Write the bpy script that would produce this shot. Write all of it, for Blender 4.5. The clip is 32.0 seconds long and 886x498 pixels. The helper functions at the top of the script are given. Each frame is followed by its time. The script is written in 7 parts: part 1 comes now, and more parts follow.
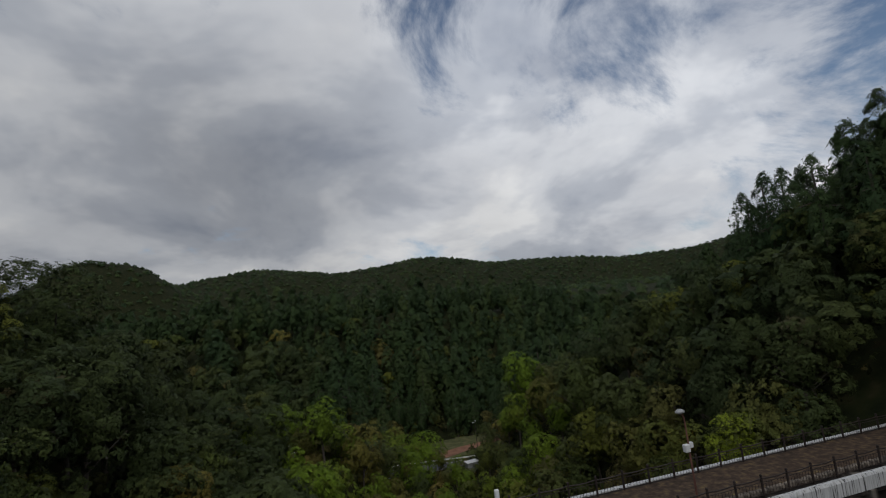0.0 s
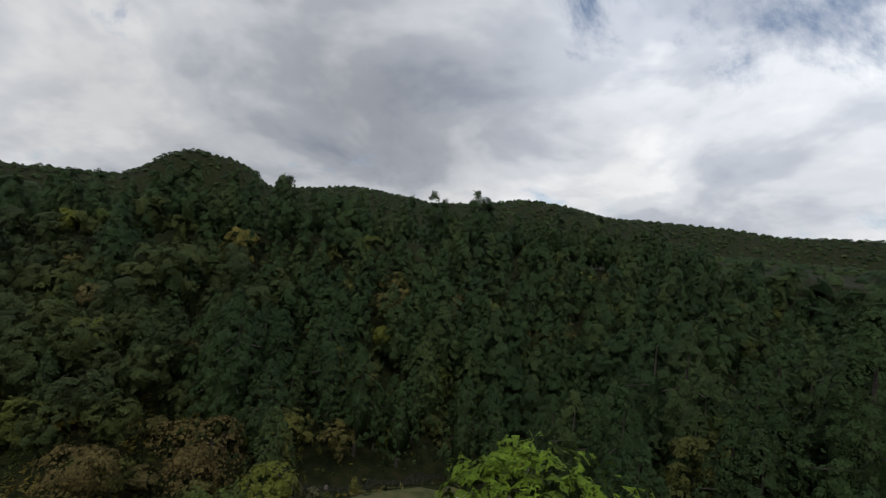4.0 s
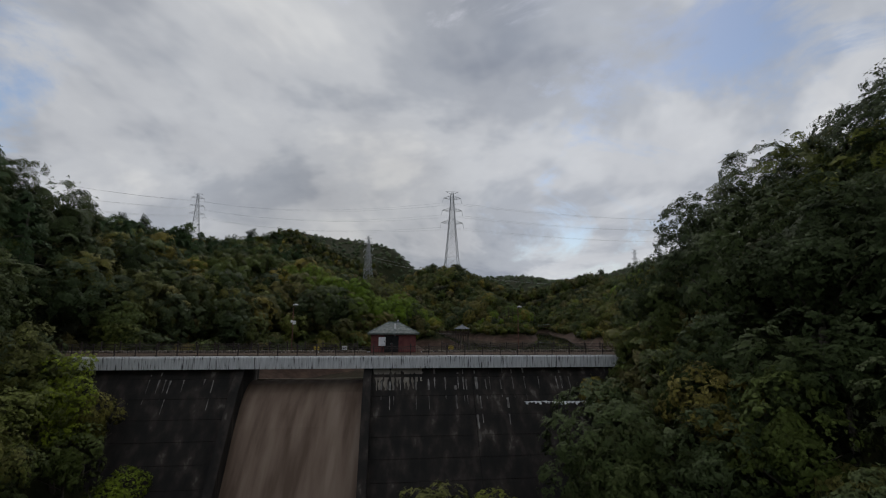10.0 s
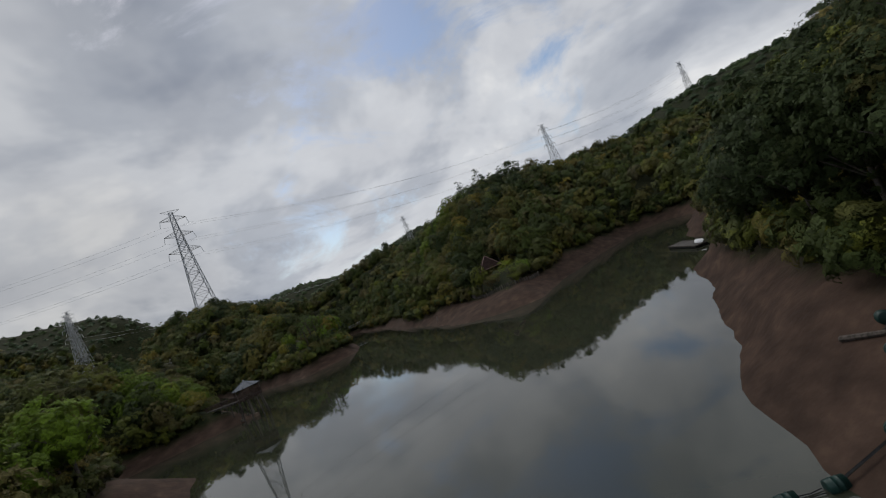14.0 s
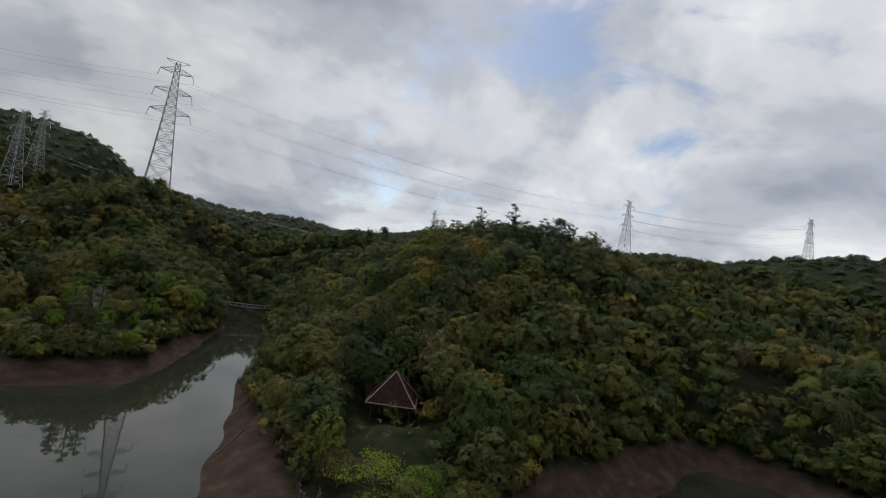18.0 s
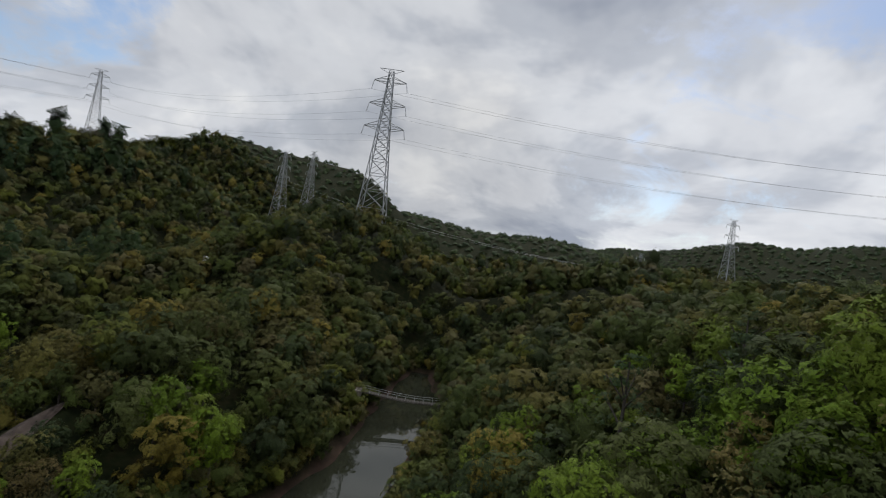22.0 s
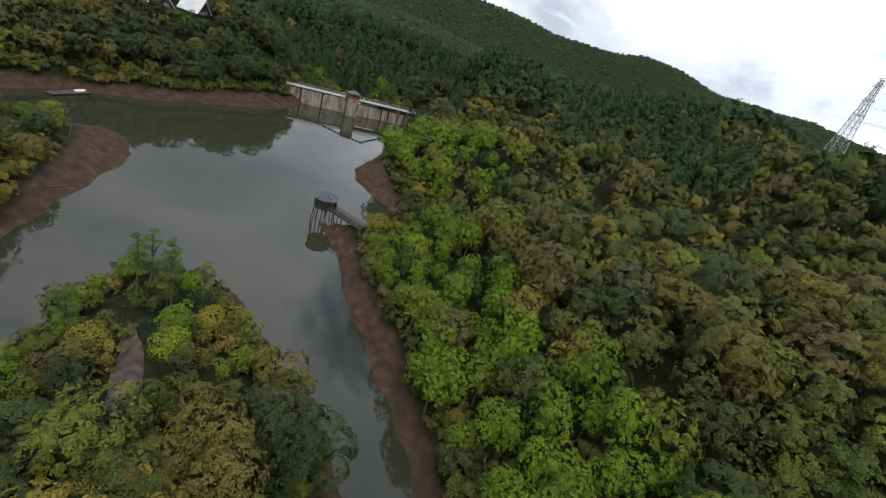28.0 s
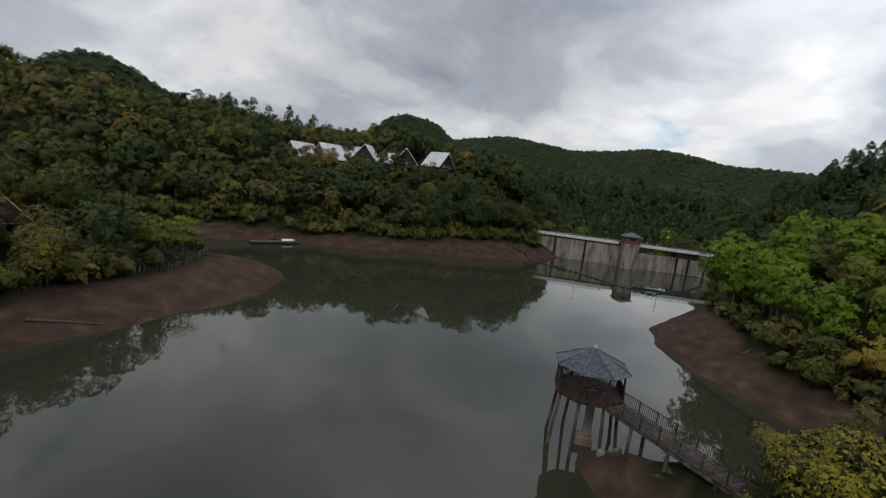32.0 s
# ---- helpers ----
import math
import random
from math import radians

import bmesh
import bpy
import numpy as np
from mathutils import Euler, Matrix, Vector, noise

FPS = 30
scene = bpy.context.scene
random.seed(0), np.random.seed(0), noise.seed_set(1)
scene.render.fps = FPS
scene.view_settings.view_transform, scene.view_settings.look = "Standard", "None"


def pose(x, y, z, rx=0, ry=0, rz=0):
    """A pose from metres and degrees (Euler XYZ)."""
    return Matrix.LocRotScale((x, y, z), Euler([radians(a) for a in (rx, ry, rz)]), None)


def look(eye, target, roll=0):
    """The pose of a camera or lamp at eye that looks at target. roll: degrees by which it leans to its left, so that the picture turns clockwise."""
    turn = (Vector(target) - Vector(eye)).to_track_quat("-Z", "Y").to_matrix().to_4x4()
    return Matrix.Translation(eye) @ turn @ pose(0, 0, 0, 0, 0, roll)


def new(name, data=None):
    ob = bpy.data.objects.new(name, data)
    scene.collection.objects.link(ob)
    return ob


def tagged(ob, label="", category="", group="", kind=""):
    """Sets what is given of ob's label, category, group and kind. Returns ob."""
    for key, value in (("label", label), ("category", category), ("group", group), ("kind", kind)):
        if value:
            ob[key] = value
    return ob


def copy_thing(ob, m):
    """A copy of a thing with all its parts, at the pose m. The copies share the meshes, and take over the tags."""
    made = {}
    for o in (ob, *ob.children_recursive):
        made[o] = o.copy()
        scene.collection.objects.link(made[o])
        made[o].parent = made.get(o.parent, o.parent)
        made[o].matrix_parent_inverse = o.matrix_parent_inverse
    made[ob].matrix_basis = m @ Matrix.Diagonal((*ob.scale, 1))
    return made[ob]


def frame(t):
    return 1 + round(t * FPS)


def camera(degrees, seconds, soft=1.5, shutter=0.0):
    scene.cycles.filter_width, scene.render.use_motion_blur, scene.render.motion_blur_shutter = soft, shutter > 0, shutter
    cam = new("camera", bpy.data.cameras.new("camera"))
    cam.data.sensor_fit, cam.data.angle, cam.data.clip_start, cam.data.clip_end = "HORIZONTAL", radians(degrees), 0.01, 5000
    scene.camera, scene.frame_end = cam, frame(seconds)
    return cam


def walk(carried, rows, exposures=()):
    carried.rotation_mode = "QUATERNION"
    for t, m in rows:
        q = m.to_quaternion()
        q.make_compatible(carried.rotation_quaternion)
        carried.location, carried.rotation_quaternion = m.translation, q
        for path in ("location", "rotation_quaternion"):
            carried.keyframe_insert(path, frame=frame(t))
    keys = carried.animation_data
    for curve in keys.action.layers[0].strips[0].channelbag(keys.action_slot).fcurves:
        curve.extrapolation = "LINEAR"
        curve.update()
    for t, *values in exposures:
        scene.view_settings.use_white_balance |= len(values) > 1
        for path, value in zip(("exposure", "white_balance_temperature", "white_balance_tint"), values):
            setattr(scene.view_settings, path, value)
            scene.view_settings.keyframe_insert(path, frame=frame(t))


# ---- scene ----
cam = camera(88, 32.0, 1.1)
PATH = [
    (0, (-31.28, 44.00, 20.30), (-30.944, 45.946, 20.597), -5.6),
    (0.5, (-28.26, 53.35, 20.09), (-27.974, 55.317, 20.292), -4.0),
    (1, (-25.08, 62.78, 19.85), (-24.839, 64.755, 20.023), -2.0),
    (1.5, (-22.09, 72.73, 19.52), (-21.873, 74.712, 19.693), -0.5),
    (2, (-18.85, 83.17, 19.45), (-18.655, 85.157, 19.607), 0.4),
    (2.5, (-15.66, 93.26, 19.11), (-15.465, 95.248, 19.218), 0.9),
    (4.5, (-2.43, 126.91, 17.49), (-3.051, 128.810, 17.471), 10.8),
    (5, (1.36, 140.60, 18.65), (-0.017, 142.040, 18.439), 20.1),
    (5.5, (0.65, 153.49, 19.04), (-1.196, 154.126, 18.605), 26.9),
    (6, (-5.87, 165.36, 19.49), (-7.705, 164.803, 18.934), 30.1),
    (6.5, (-15.87, 168.93, 19.41), (-17.178, 167.553, 18.765), 29.0),
    (7, (-24.07, 166.95, 18.70), (-24.712, 165.167, 18.053), 24.5),
    (7.5, (-29.59, 162.03, 17.81), (-29.652, 160.100, 17.277), 23.9),
    (8, (-33.05, 155.42, 16.23), (-32.764, 153.452, 15.999), 21.6),
    (8.5, (-34.32, 148.00, 15.31), (-33.927, 146.035, 15.270), 19.4),
    (9, (-34.16, 140.13, 14.18), (-33.814, 138.157, 14.276), 15.0),
    (9.5, (-33.07, 131.84, 13.23), (-32.893, 129.855, 13.443), 7.5),
    (10, (-31.42, 123.23, 12.87), (-31.413, 121.245, 13.147), 0.4),
    (10.5, (-30.20, 114.64, 12.77), (-30.286, 112.659, 13.069), -3.9),
    (11, (-29.34, 106.14, 12.91), (-29.444, 104.160, 13.208), -5.1),
    (11.5, (-28.71, 97.23, 12.98), (-28.857, 95.252, 13.261), -7.5),
    (12, (-28.41, 88.10, 13.00), (-28.634, 86.133, 13.272), -11.3),
    (12.5, (-28.84, 81.34, 13.76), (-29.164, 79.381, 14.035), -15.3),
    (13, (-29.95, 72.49, 14.18), (-30.426, 70.558, 14.414), -19.0),
    (13.5, (-33.71, 64.13, 13.42), (-34.400, 62.264, 13.581), -21.8),
    (14, (-36.80, 57.50, 13.69), (-37.735, 55.735, 13.774), -23.0),
    (14.5, (-41.11, 50.50, 13.80), (-42.254, 48.860, 13.834), -21.5),
    (16.5, (-65.30, 24.69, 17.31), (-66.547, 23.132, 17.457), -2.7),
    (17, (-73.02, 17.91, 20.87), (-74.163, 16.273, 21.019), 0.7),
    (17.5, (-80.28, 10.70, 24.01), (-81.215, 8.944, 24.159), 5.0),
    (18, (-87.35, 2.95, 27.05), (-88.151, 1.125, 27.159), 8.2),
    (18.5, (-93.29, -5.08, 29.67), (-94.013, -6.938, 29.723), 10.3),
    (19, (-98.28, -13.43, 32.25), (-98.885, -15.339, 32.285), 10.9),
    (19.5, (-103.55, -24.51, 33.62), (-104.010, -26.461, 33.648), 10.1),
    (20, (-107.28, -36.13, 34.72), (-107.601, -38.107, 34.756), 9.4),
    (20.5, (-110.34, -48.50, 35.38), (-110.520, -50.489, 35.417), 9.9),
    (21, (-112.40, -59.44, 36.23), (-112.452, -61.437, 36.261), 10.7),
    (21.5, (-112.37, -70.26, 37.21), (-112.288, -72.261, 37.238), 9.8),
    (22, (-112.56, -80.55, 38.54), (-112.259, -82.531, 38.558), 8.1),
    (22.5, (-112.00, -90.31, 39.91), (-111.473, -92.238, 39.914), 7.3),
    (23, (-111.17, -100.36, 40.66), (-110.444, -102.224, 40.649), 8.2),
    (23.5, (-109.42, -110.58, 41.84), (-108.421, -112.318, 41.816), 10.0),
    (24, (-106.56, -119.37, 42.97), (-105.280, -120.907, 42.948), 11.0),
    (24.5, (-102.54, -128.39, 43.91), (-101.058, -129.727, 43.894), 11.2),
    (26.5, (-70.71, -161.37, 49.17), (-68.914, -160.526, 48.879), 14.2),
    (27, (-62.76, -165.84, 51.45), (-61.270, -164.598, 50.971), 15.4),
    (27.5, (-54.68, -166.45, 52.54), (-53.594, -164.929, 51.833), 17.5),
    (28, (-47.54, -164.63, 52.14), (-46.871, -162.944, 51.291), 18.9),
    (28.5, (-41.91, -160.99, 50.40), (-41.637, -159.253, 49.456), 21.6),
    (29, (-37.37, -154.76, 46.01), (-37.520, -153.027, 45.028), 24.0),
    (29.5, (-34.43, -147.51, 41.88), (-34.937, -145.814, 40.950), 24.4),
    (30, (-33.48, -138.76, 37.11), (-34.110, -137.031, 36.313), 18.8),
    (30.5, (-33.90, -128.10, 32.37), (-34.473, -126.288, 31.743), 11.6),
    (31, (-35.28, -117.74, 28.08), (-35.822, -115.889, 27.545), 8.9),
    (31.5, (-37.77, -107.07, 23.99), (-38.326, -105.194, 23.571), 8.4),
    (32, (-40.98, -96.04, 20.11), (-41.541, -94.138, 19.828), 7.1),
]
EXPOSURES = [(0,-0.35),(2.5,-0.25),(4.5,0.25),(5.3,0.65),(6,1.0),(6.6,1.25),(7.1,1.2),(8,0.45),(9,0.1),(10,-0.1),(14.5,-0.05),(17,0.05),(22,0.2),(24,0.25),(24.5,0.3),(26.5,0.35),(28,0.95),(29,1.6),(30,1.65),(31,0.85),(32,0.2)]
walk(cam, [(t, look(eye, target, roll)) for t, eye, target, roll in PATH], EXPOSURES)
# ---------------------------------------------------------------- sky and sun
def build_world():
    w = bpy.data.worlds.new("overcast_sky")
    scene.world = w
    w.use_nodes = True
    nt = w.node_tree
    nt.nodes.clear()
    N, L = nt.nodes.new, nt.links.new
    out, bg = N("ShaderNodeOutputWorld"), N("ShaderNodeBackground")
    sky = N("ShaderNodeTexSky")
    sky.sky_type, sky.sun_disc = "NISHITA", False
    sky.sun_elevation, sky.sun_rotation = radians(SUN_UP), radians(SUN_TURN)
    co = N("ShaderNodeTexCoord")
    sep = N("ShaderNodeSeparateXYZ")
    L(co.outputs["Generated"], sep.inputs[0])

    def maths(op, a, b=None, c=None):
        m = N("ShaderNodeMath")
        m.operation = op
        for k, v in enumerate((a, b, c)):
            if v is None:
                continue
            if isinstance(v, (int, float)):
                m.inputs[k].default_value = v
            else:
                L(v, m.inputs[k])
        return m.outputs[0]

    up = maths("ADD", maths("MAXIMUM", sep.outputs[2], 0.0), 0.42)
    cx, cy = maths("DIVIDE", sep.outputs[0], up), maths("DIVIDE", sep.outputs[1], up)
    flat = N("ShaderNodeCombineXYZ")
    L(cx, flat.inputs[0]), L(cy, flat.inputs[1])

    def cloud(scale, detail, offset, distort, rough=0.55):
        mp = N("ShaderNodeMapping")
        mp.inputs["Location"].default_value = offset
        L(flat.outputs[0], mp.inputs[0])
        n = N("ShaderNodeTexNoise")
        n.inputs["Scale"].default_value, n.inputs["Detail"].default_value = scale, detail
        n.inputs["Roughness"].default_value, n.inputs["Distortion"].default_value = rough, distort
        L(mp.outputs[0], n.inputs["Vector"])
        return n.outputs["Fac"]

    def ramp(fac, stops):
        r = N("ShaderNodeValToRGB")
        r.color_ramp.interpolation = "EASE"
        while len(r.color_ramp.elements) < len(stops):
            r.color_ramp.elements.new(0.5)
        for e, (p, c) in zip(r.color_ramp.elements, stops):
            e.position, e.color = p, (*c, 1)
        L(fac, r.inputs[0])
        return r.outputs[0]

    body = ramp(cloud(1.6, 5, (3.1, 1.7, 0), 0.3), [(0.32, (0.38, 0.42, 0.50)), (0.45, (0.54, 0.575, 0.64)), (0.55, (0.74, 0.765, 0.81)), (0.66, (0.94, 0.95, 0.96))])
    fine = ramp(cloud(4.2, 8, (7.3, 4.2, 1), 0.2), [(0.30, (0.93, 0.93, 0.94)), (0.70, (1.05, 1.05, 1.05))])
    mul = N("ShaderNodeMix")
    mul.data_type, mul.blend_type = "RGBA", "MULTIPLY"
    mul.inputs[0].default_value = 1.0
    L(body, mul.inputs[6]), L(fine, mul.inputs[7])
    # the brighter side of the cloud sheet, round the hidden sun
    glow = maths("ADD", maths("MULTIPLY", sep.outputs[1], 0.03), maths("MULTIPLY", sep.outputs[0], 0.02))

    def toward(turn, rise, wide, most):
        """A soft rise or fall of a value round a compass bearing and height."""
        dot = N("ShaderNodeVectorMath")
        dot.operation = "DOT_PRODUCT"
        L(co.outputs["Generated"], dot.inputs[0])
        dot.inputs[1].default_value = (math.sin(radians(turn)) * math.cos(radians(rise)), math.cos(radians(turn)) * math.cos(radians(rise)), math.sin(radians(rise)))
        lift = N("ShaderNodeMapRange")
        lift.interpolation_type = "SMOOTHSTEP"
        lift.inputs["From Min"].default_value, lift.inputs["From Max"].default_value = math.cos(radians(wide)), 1.0
        lift.inputs["To Max"].default_value = most
        L(dot.outputs["Value"], lift.inputs["Value"])
        return lift.outputs[0]

    # thicker and thinner parts of the sheet: dark banks over the valley, a bright break beside them
    for part_of in ((-35, 8, 45, -0.12), (-8, 24, 20, -0.10), (-22, 4, 32, -0.16), (28, 3, 26, -0.18), (38, 30, 34, 0.30), (150, 30, 45, -0.15), (-75, 25, 40, -0.08), (170, 4, 22, -0.16), (0, 45, 30, 0.10)):
        glow = maths("ADD", glow, toward(*part_of))
    lit = N("ShaderNodeVectorMath")
    lit.operation = "SCALE"
    L(mul.outputs[2], lit.inputs[0])
    L(maths("ADD", glow, 0.92), lit.inputs["Scale"])
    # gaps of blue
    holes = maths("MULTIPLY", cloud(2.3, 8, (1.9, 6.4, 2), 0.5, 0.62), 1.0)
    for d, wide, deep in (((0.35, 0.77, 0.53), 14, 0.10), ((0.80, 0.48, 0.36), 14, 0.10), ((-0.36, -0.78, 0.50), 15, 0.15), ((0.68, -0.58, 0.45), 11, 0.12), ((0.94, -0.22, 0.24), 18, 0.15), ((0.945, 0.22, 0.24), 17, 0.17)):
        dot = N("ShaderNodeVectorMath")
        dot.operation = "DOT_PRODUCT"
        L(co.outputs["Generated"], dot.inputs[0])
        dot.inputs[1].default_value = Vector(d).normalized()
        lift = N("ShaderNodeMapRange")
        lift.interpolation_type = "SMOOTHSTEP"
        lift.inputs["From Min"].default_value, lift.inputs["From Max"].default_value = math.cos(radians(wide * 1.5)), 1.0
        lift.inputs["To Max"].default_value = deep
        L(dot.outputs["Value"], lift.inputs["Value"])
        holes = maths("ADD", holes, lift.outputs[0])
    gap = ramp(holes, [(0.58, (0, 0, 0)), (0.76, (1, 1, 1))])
    blue = N("ShaderNodeVectorMath")
    blue.operation = "SCALE"
    L(sky.outputs[0], blue.inputs[0])
    blue.inputs["Scale"].default_value = 0.108
    mix = N("ShaderNodeMix")
    mix.data_type = "RGBA"
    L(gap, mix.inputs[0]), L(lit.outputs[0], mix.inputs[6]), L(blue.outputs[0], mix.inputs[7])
    L(mix.outputs[2], bg.inputs[0])
    bg.inputs[1].default_value = SKY
    L(bg.outputs[0], out.inputs[0])
    sun = bpy.data.lights.new("sun", "SUN")
    sun.energy, sun.angle, sun.color = SUN, radians(25), (1.0, 0.96, 0.9)
    ob = new("sun", sun)
    d = Vector((math.sin(radians(SUN_TURN)) * math.cos(radians(SUN_UP)), math.cos(radians(SUN_TURN)) * math.cos(radians(SUN_UP)), math.sin(radians(SUN_UP))))
    ob.matrix_world = look(d * 300, (0, 0, 0))


SKY, SUN, SUN_UP, SUN_TURN = 0.95, 0.85, 50, 180
build_world()


# ---------------------------------------------------------------- materials
def material(name, colors, rough=0.8, scale=3.0, bump=0.0, bump_scale=20.0, metal=0.0, detail=5, by=None, spec=0.3, stops=None, squash=(1, 1, 1)):
    """Noise between two or more colours, at real size, with fine relief. by: 'object' or 'island' adds a tone of its own to each piece."""
    m = bpy.data.materials.new(name)
    m.use_nodes = True
    nt = m.node_tree
    b = nt.nodes["Principled BSDF"]
    N, L = nt.nodes.new, nt.links.new
    co = N("ShaderNodeTexCoord")
    mp = N("ShaderNodeMapping")
    mp.inputs["Scale"].default_value = squash
    geo = N("ShaderNodeNewGeometry")
    L(geo.outputs["Position"], mp.inputs[0])
    n = N("ShaderNodeTexNoise")
    n.inputs["Scale"].default_value, n.inputs["Detail"].default_value = scale, detail
    L(mp.outputs[0], n.inputs["Vector"])
    r = N("ShaderNodeValToRGB")
    stops = stops or [0.34 + 0.34 * k / max(1, len(colors) - 1) for k in range(len(colors))]
    while len(r.color_ramp.elements) < len(colors):
        r.color_ramp.elements.new(0.5)
    for e, p, c in zip(r.color_ramp.elements, stops, colors):
        e.position, e.color = p, (*c, 1)
    L(n.outputs["Fac"], r.inputs[0])
    col = r.outputs[0]
    if by:
        src = N("ShaderNodeObjectInfo").outputs["Random"] if by == "object" else geo.outputs["Random Per Island"]
        mr = N("ShaderNodeMapRange")
        mr.inputs["To Min"].default_value, mr.inputs["To Max"].default_value = 0.72, 1.2
        L(src, mr.inputs["Value"])
        sc = N("ShaderNodeVectorMath")
        sc.operation = "SCALE"
        L(col, sc.inputs[0]), L(mr.outputs[0], sc.inputs["Scale"])
        col = sc.outputs[0]
    L(col, b.inputs["Base Color"])
    b.inputs["Roughness"].default_value, b.inputs["Metallic"].default_value = rough, metal
    b.inputs["Specular IOR Level"].default_value = spec
    if bump:
        n2 = N("ShaderNodeTexNoise")
        n2.inputs["Scale"].default_value, n2.inputs["Detail"].default_value = bump_scale, 4
        L(geo.outputs["Position"], n2.inputs["Vector"])
        bp = N("ShaderNodeBump")
        bp.inputs["Strength"].default_value, bp.inputs["Distance"].default_value = 1.0, bump
        L(n2.outputs["Fac"], bp.inputs["Height"])
        L(bp.outputs[0], b.inputs["Normal"])
    return m


def leaf_material(name, stops):
    """Foliage: each tree takes its tone from the ramp by its own 'tint', each leaf clump strays a little from it."""
    m = bpy.data.materials.new(name)
    m.use_nodes = True
    nt = m.node_tree
    b = nt.nodes["Principled BSDF"]
    N, L = nt.nodes.new, nt.links.new
    at = N("ShaderNodeAttribute")
    at.attribute_name = "tint"
    info = N("ShaderNodeObjectInfo")
    add = N("ShaderNodeMath")
    add.operation = "ADD"
    L(at.outputs["Fac"], add.inputs[0]), L(info.outputs["Random"], add.inputs[1])
    fr = N("ShaderNodeMath")
    fr.operation = "FRACT"
    L(add.outputs[0], fr.inputs[0])
    r = N("ShaderNodeValToRGB")
    while len(r.color_ramp.elements) < len(stops):
        r.color_ramp.elements.new(0.5)
    for e, (p, c) in zip(r.color_ramp.elements, stops):
        e.position, e.color = p, (*c, 1)
    L(fr.outputs[0], r.inputs[0])
    geo = N("ShaderNodeNewGeometry")
    mr = N("ShaderNodeMapRange")
    mr.inputs["To Min"].default_value, mr.inputs["To Max"].default_value = 0.94, 1.22
    L(geo.outputs["Random Per Island"], mr.inputs["Value"])
    # leaf grain: small sprays lighter and darker than their clump
    grain = N("ShaderNodeTexNoise")
    grain.inputs["Scale"].default_value, grain.inputs["Detail"].default_value, grain.inputs["Roughness"].default_value = 4.2, 6, 0.78
    L(geo.outputs["Position"], grain.inputs["Vector"])
    gm = N("ShaderNodeMapRange")
    gm.inputs["From Min"].default_value, gm.inputs["From Max"].default_value = 0.32, 0.68
    gm.inputs["To Min"].default_value, gm.inputs["To Max"].default_value = 0.52, 1.55
    L(grain.outputs["Fac"], gm.inputs["Value"])
    both = N("ShaderNodeMath")
    both.operation = "MULTIPLY"
    L(mr.outputs[0], both.inputs[0]), L(gm.outputs[0], both.inputs[1])
    sc = N("ShaderNodeVectorMath")
    sc.operation = "SCALE"
    L(r.outputs[0], sc.inputs[0]), L(both.outputs[0], sc.inputs["Scale"])
    L(sc.outputs[0], b.inputs["Base Color"])
    b.inputs["Roughness"].default_value = 0.7
    b.inputs["Specular IOR Level"].default_value = 0.12
    # leaves shade with the rounded clump that they sit on
    bend = N("ShaderNodeAttribute")
    bend.attribute_name = "clump"
    turn = N("ShaderNodeVectorTransform")
    turn.vector_type, turn.convert_from, turn.convert_to = "NORMAL", "OBJECT", "WORLD"
    L(bend.outputs["Vector"], turn.inputs[0])
    mix = N("ShaderNodeMix")
    mix.data_type = "VECTOR"
    mix.inputs["Factor"].default_value = 0.82
    L(geo.outputs["Normal"], mix.inputs[4]), L(turn.outputs[0], mix.inputs[5])
    unit = N("ShaderNodeVectorMath")
    unit.operation = "NORMALIZE"
    L(mix.outputs[1], unit.inputs[0])
    # gaps between the leaves of a spray
    lace = N("ShaderNodeTexNoise")
    lace.inputs["Scale"].default_value, lace.inputs["Detail"].default_value, lace.inputs["Roughness"].default_value = 5.5, 4, 0.8
    L(geo.outputs["Position"], lace.inputs["Vector"])
    gaps = N("ShaderNodeMath")
    gaps.operation = "GREATER_THAN"
    gaps.inputs[1].default_value = 0.49
    L(lace.outputs["Fac"], gaps.inputs[0])
    L(gaps.outputs[0], b.inputs["Alpha"])
    rough = N("ShaderNodeBump")
    rough.inputs["Strength"].default_value, rough.inputs["Distance"].default_value = 0.6, 0.10
    L(grain.outputs["Fac"], rough.inputs["Height"]), L(unit.outputs[0], rough.inputs["Normal"])
    L(rough.outputs[0], b.inputs["Normal"])
    return m


GREEN = leaf_material("broadleaf_leaves", [(0.0, (0.036, 0.050, 0.014)), (0.14, (0.062, 0.082, 0.016)), (0.26, (0.047, 0.061, 0.018)), (0.38, (0.113, 0.124, 0.018)), (0.48, (0.054, 0.067, 0.020)), (0.58, (0.120, 0.111, 0.023)), (0.67, (0.101, 0.087, 0.026)), (0.74, (0.064, 0.080, 0.021)), (0.81, (0.105, 0.089, 0.032)), (0.87, (0.071, 0.076, 0.024)), (0.93, (0.193, 0.149, 0.025)), (0.97, (0.088, 0.080, 0.042)), (1.0, (0.054, 0.066, 0.020))])
DARK = leaf_material("conifer_needles", [(0.0, (0.020, 0.040, 0.014)), (0.3, (0.034, 0.058, 0.018)), (0.6, (0.024, 0.045, 0.017)), (0.85, (0.046, 0.068, 0.020)), (1.0, (0.028, 0.050, 0.020))])
BRIGHT = leaf_material("bright_leaves", [(0.0, (0.080, 0.124, 0.012)), (0.35, (0.108, 0.170, 0.013)), (0.7, (0.112, 0.142, 0.017)), (1.0, (0.090, 0.150, 0.013))])
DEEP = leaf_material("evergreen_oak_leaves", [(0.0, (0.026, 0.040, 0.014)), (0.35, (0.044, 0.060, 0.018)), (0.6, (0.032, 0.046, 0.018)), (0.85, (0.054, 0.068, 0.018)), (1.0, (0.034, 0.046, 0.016))])
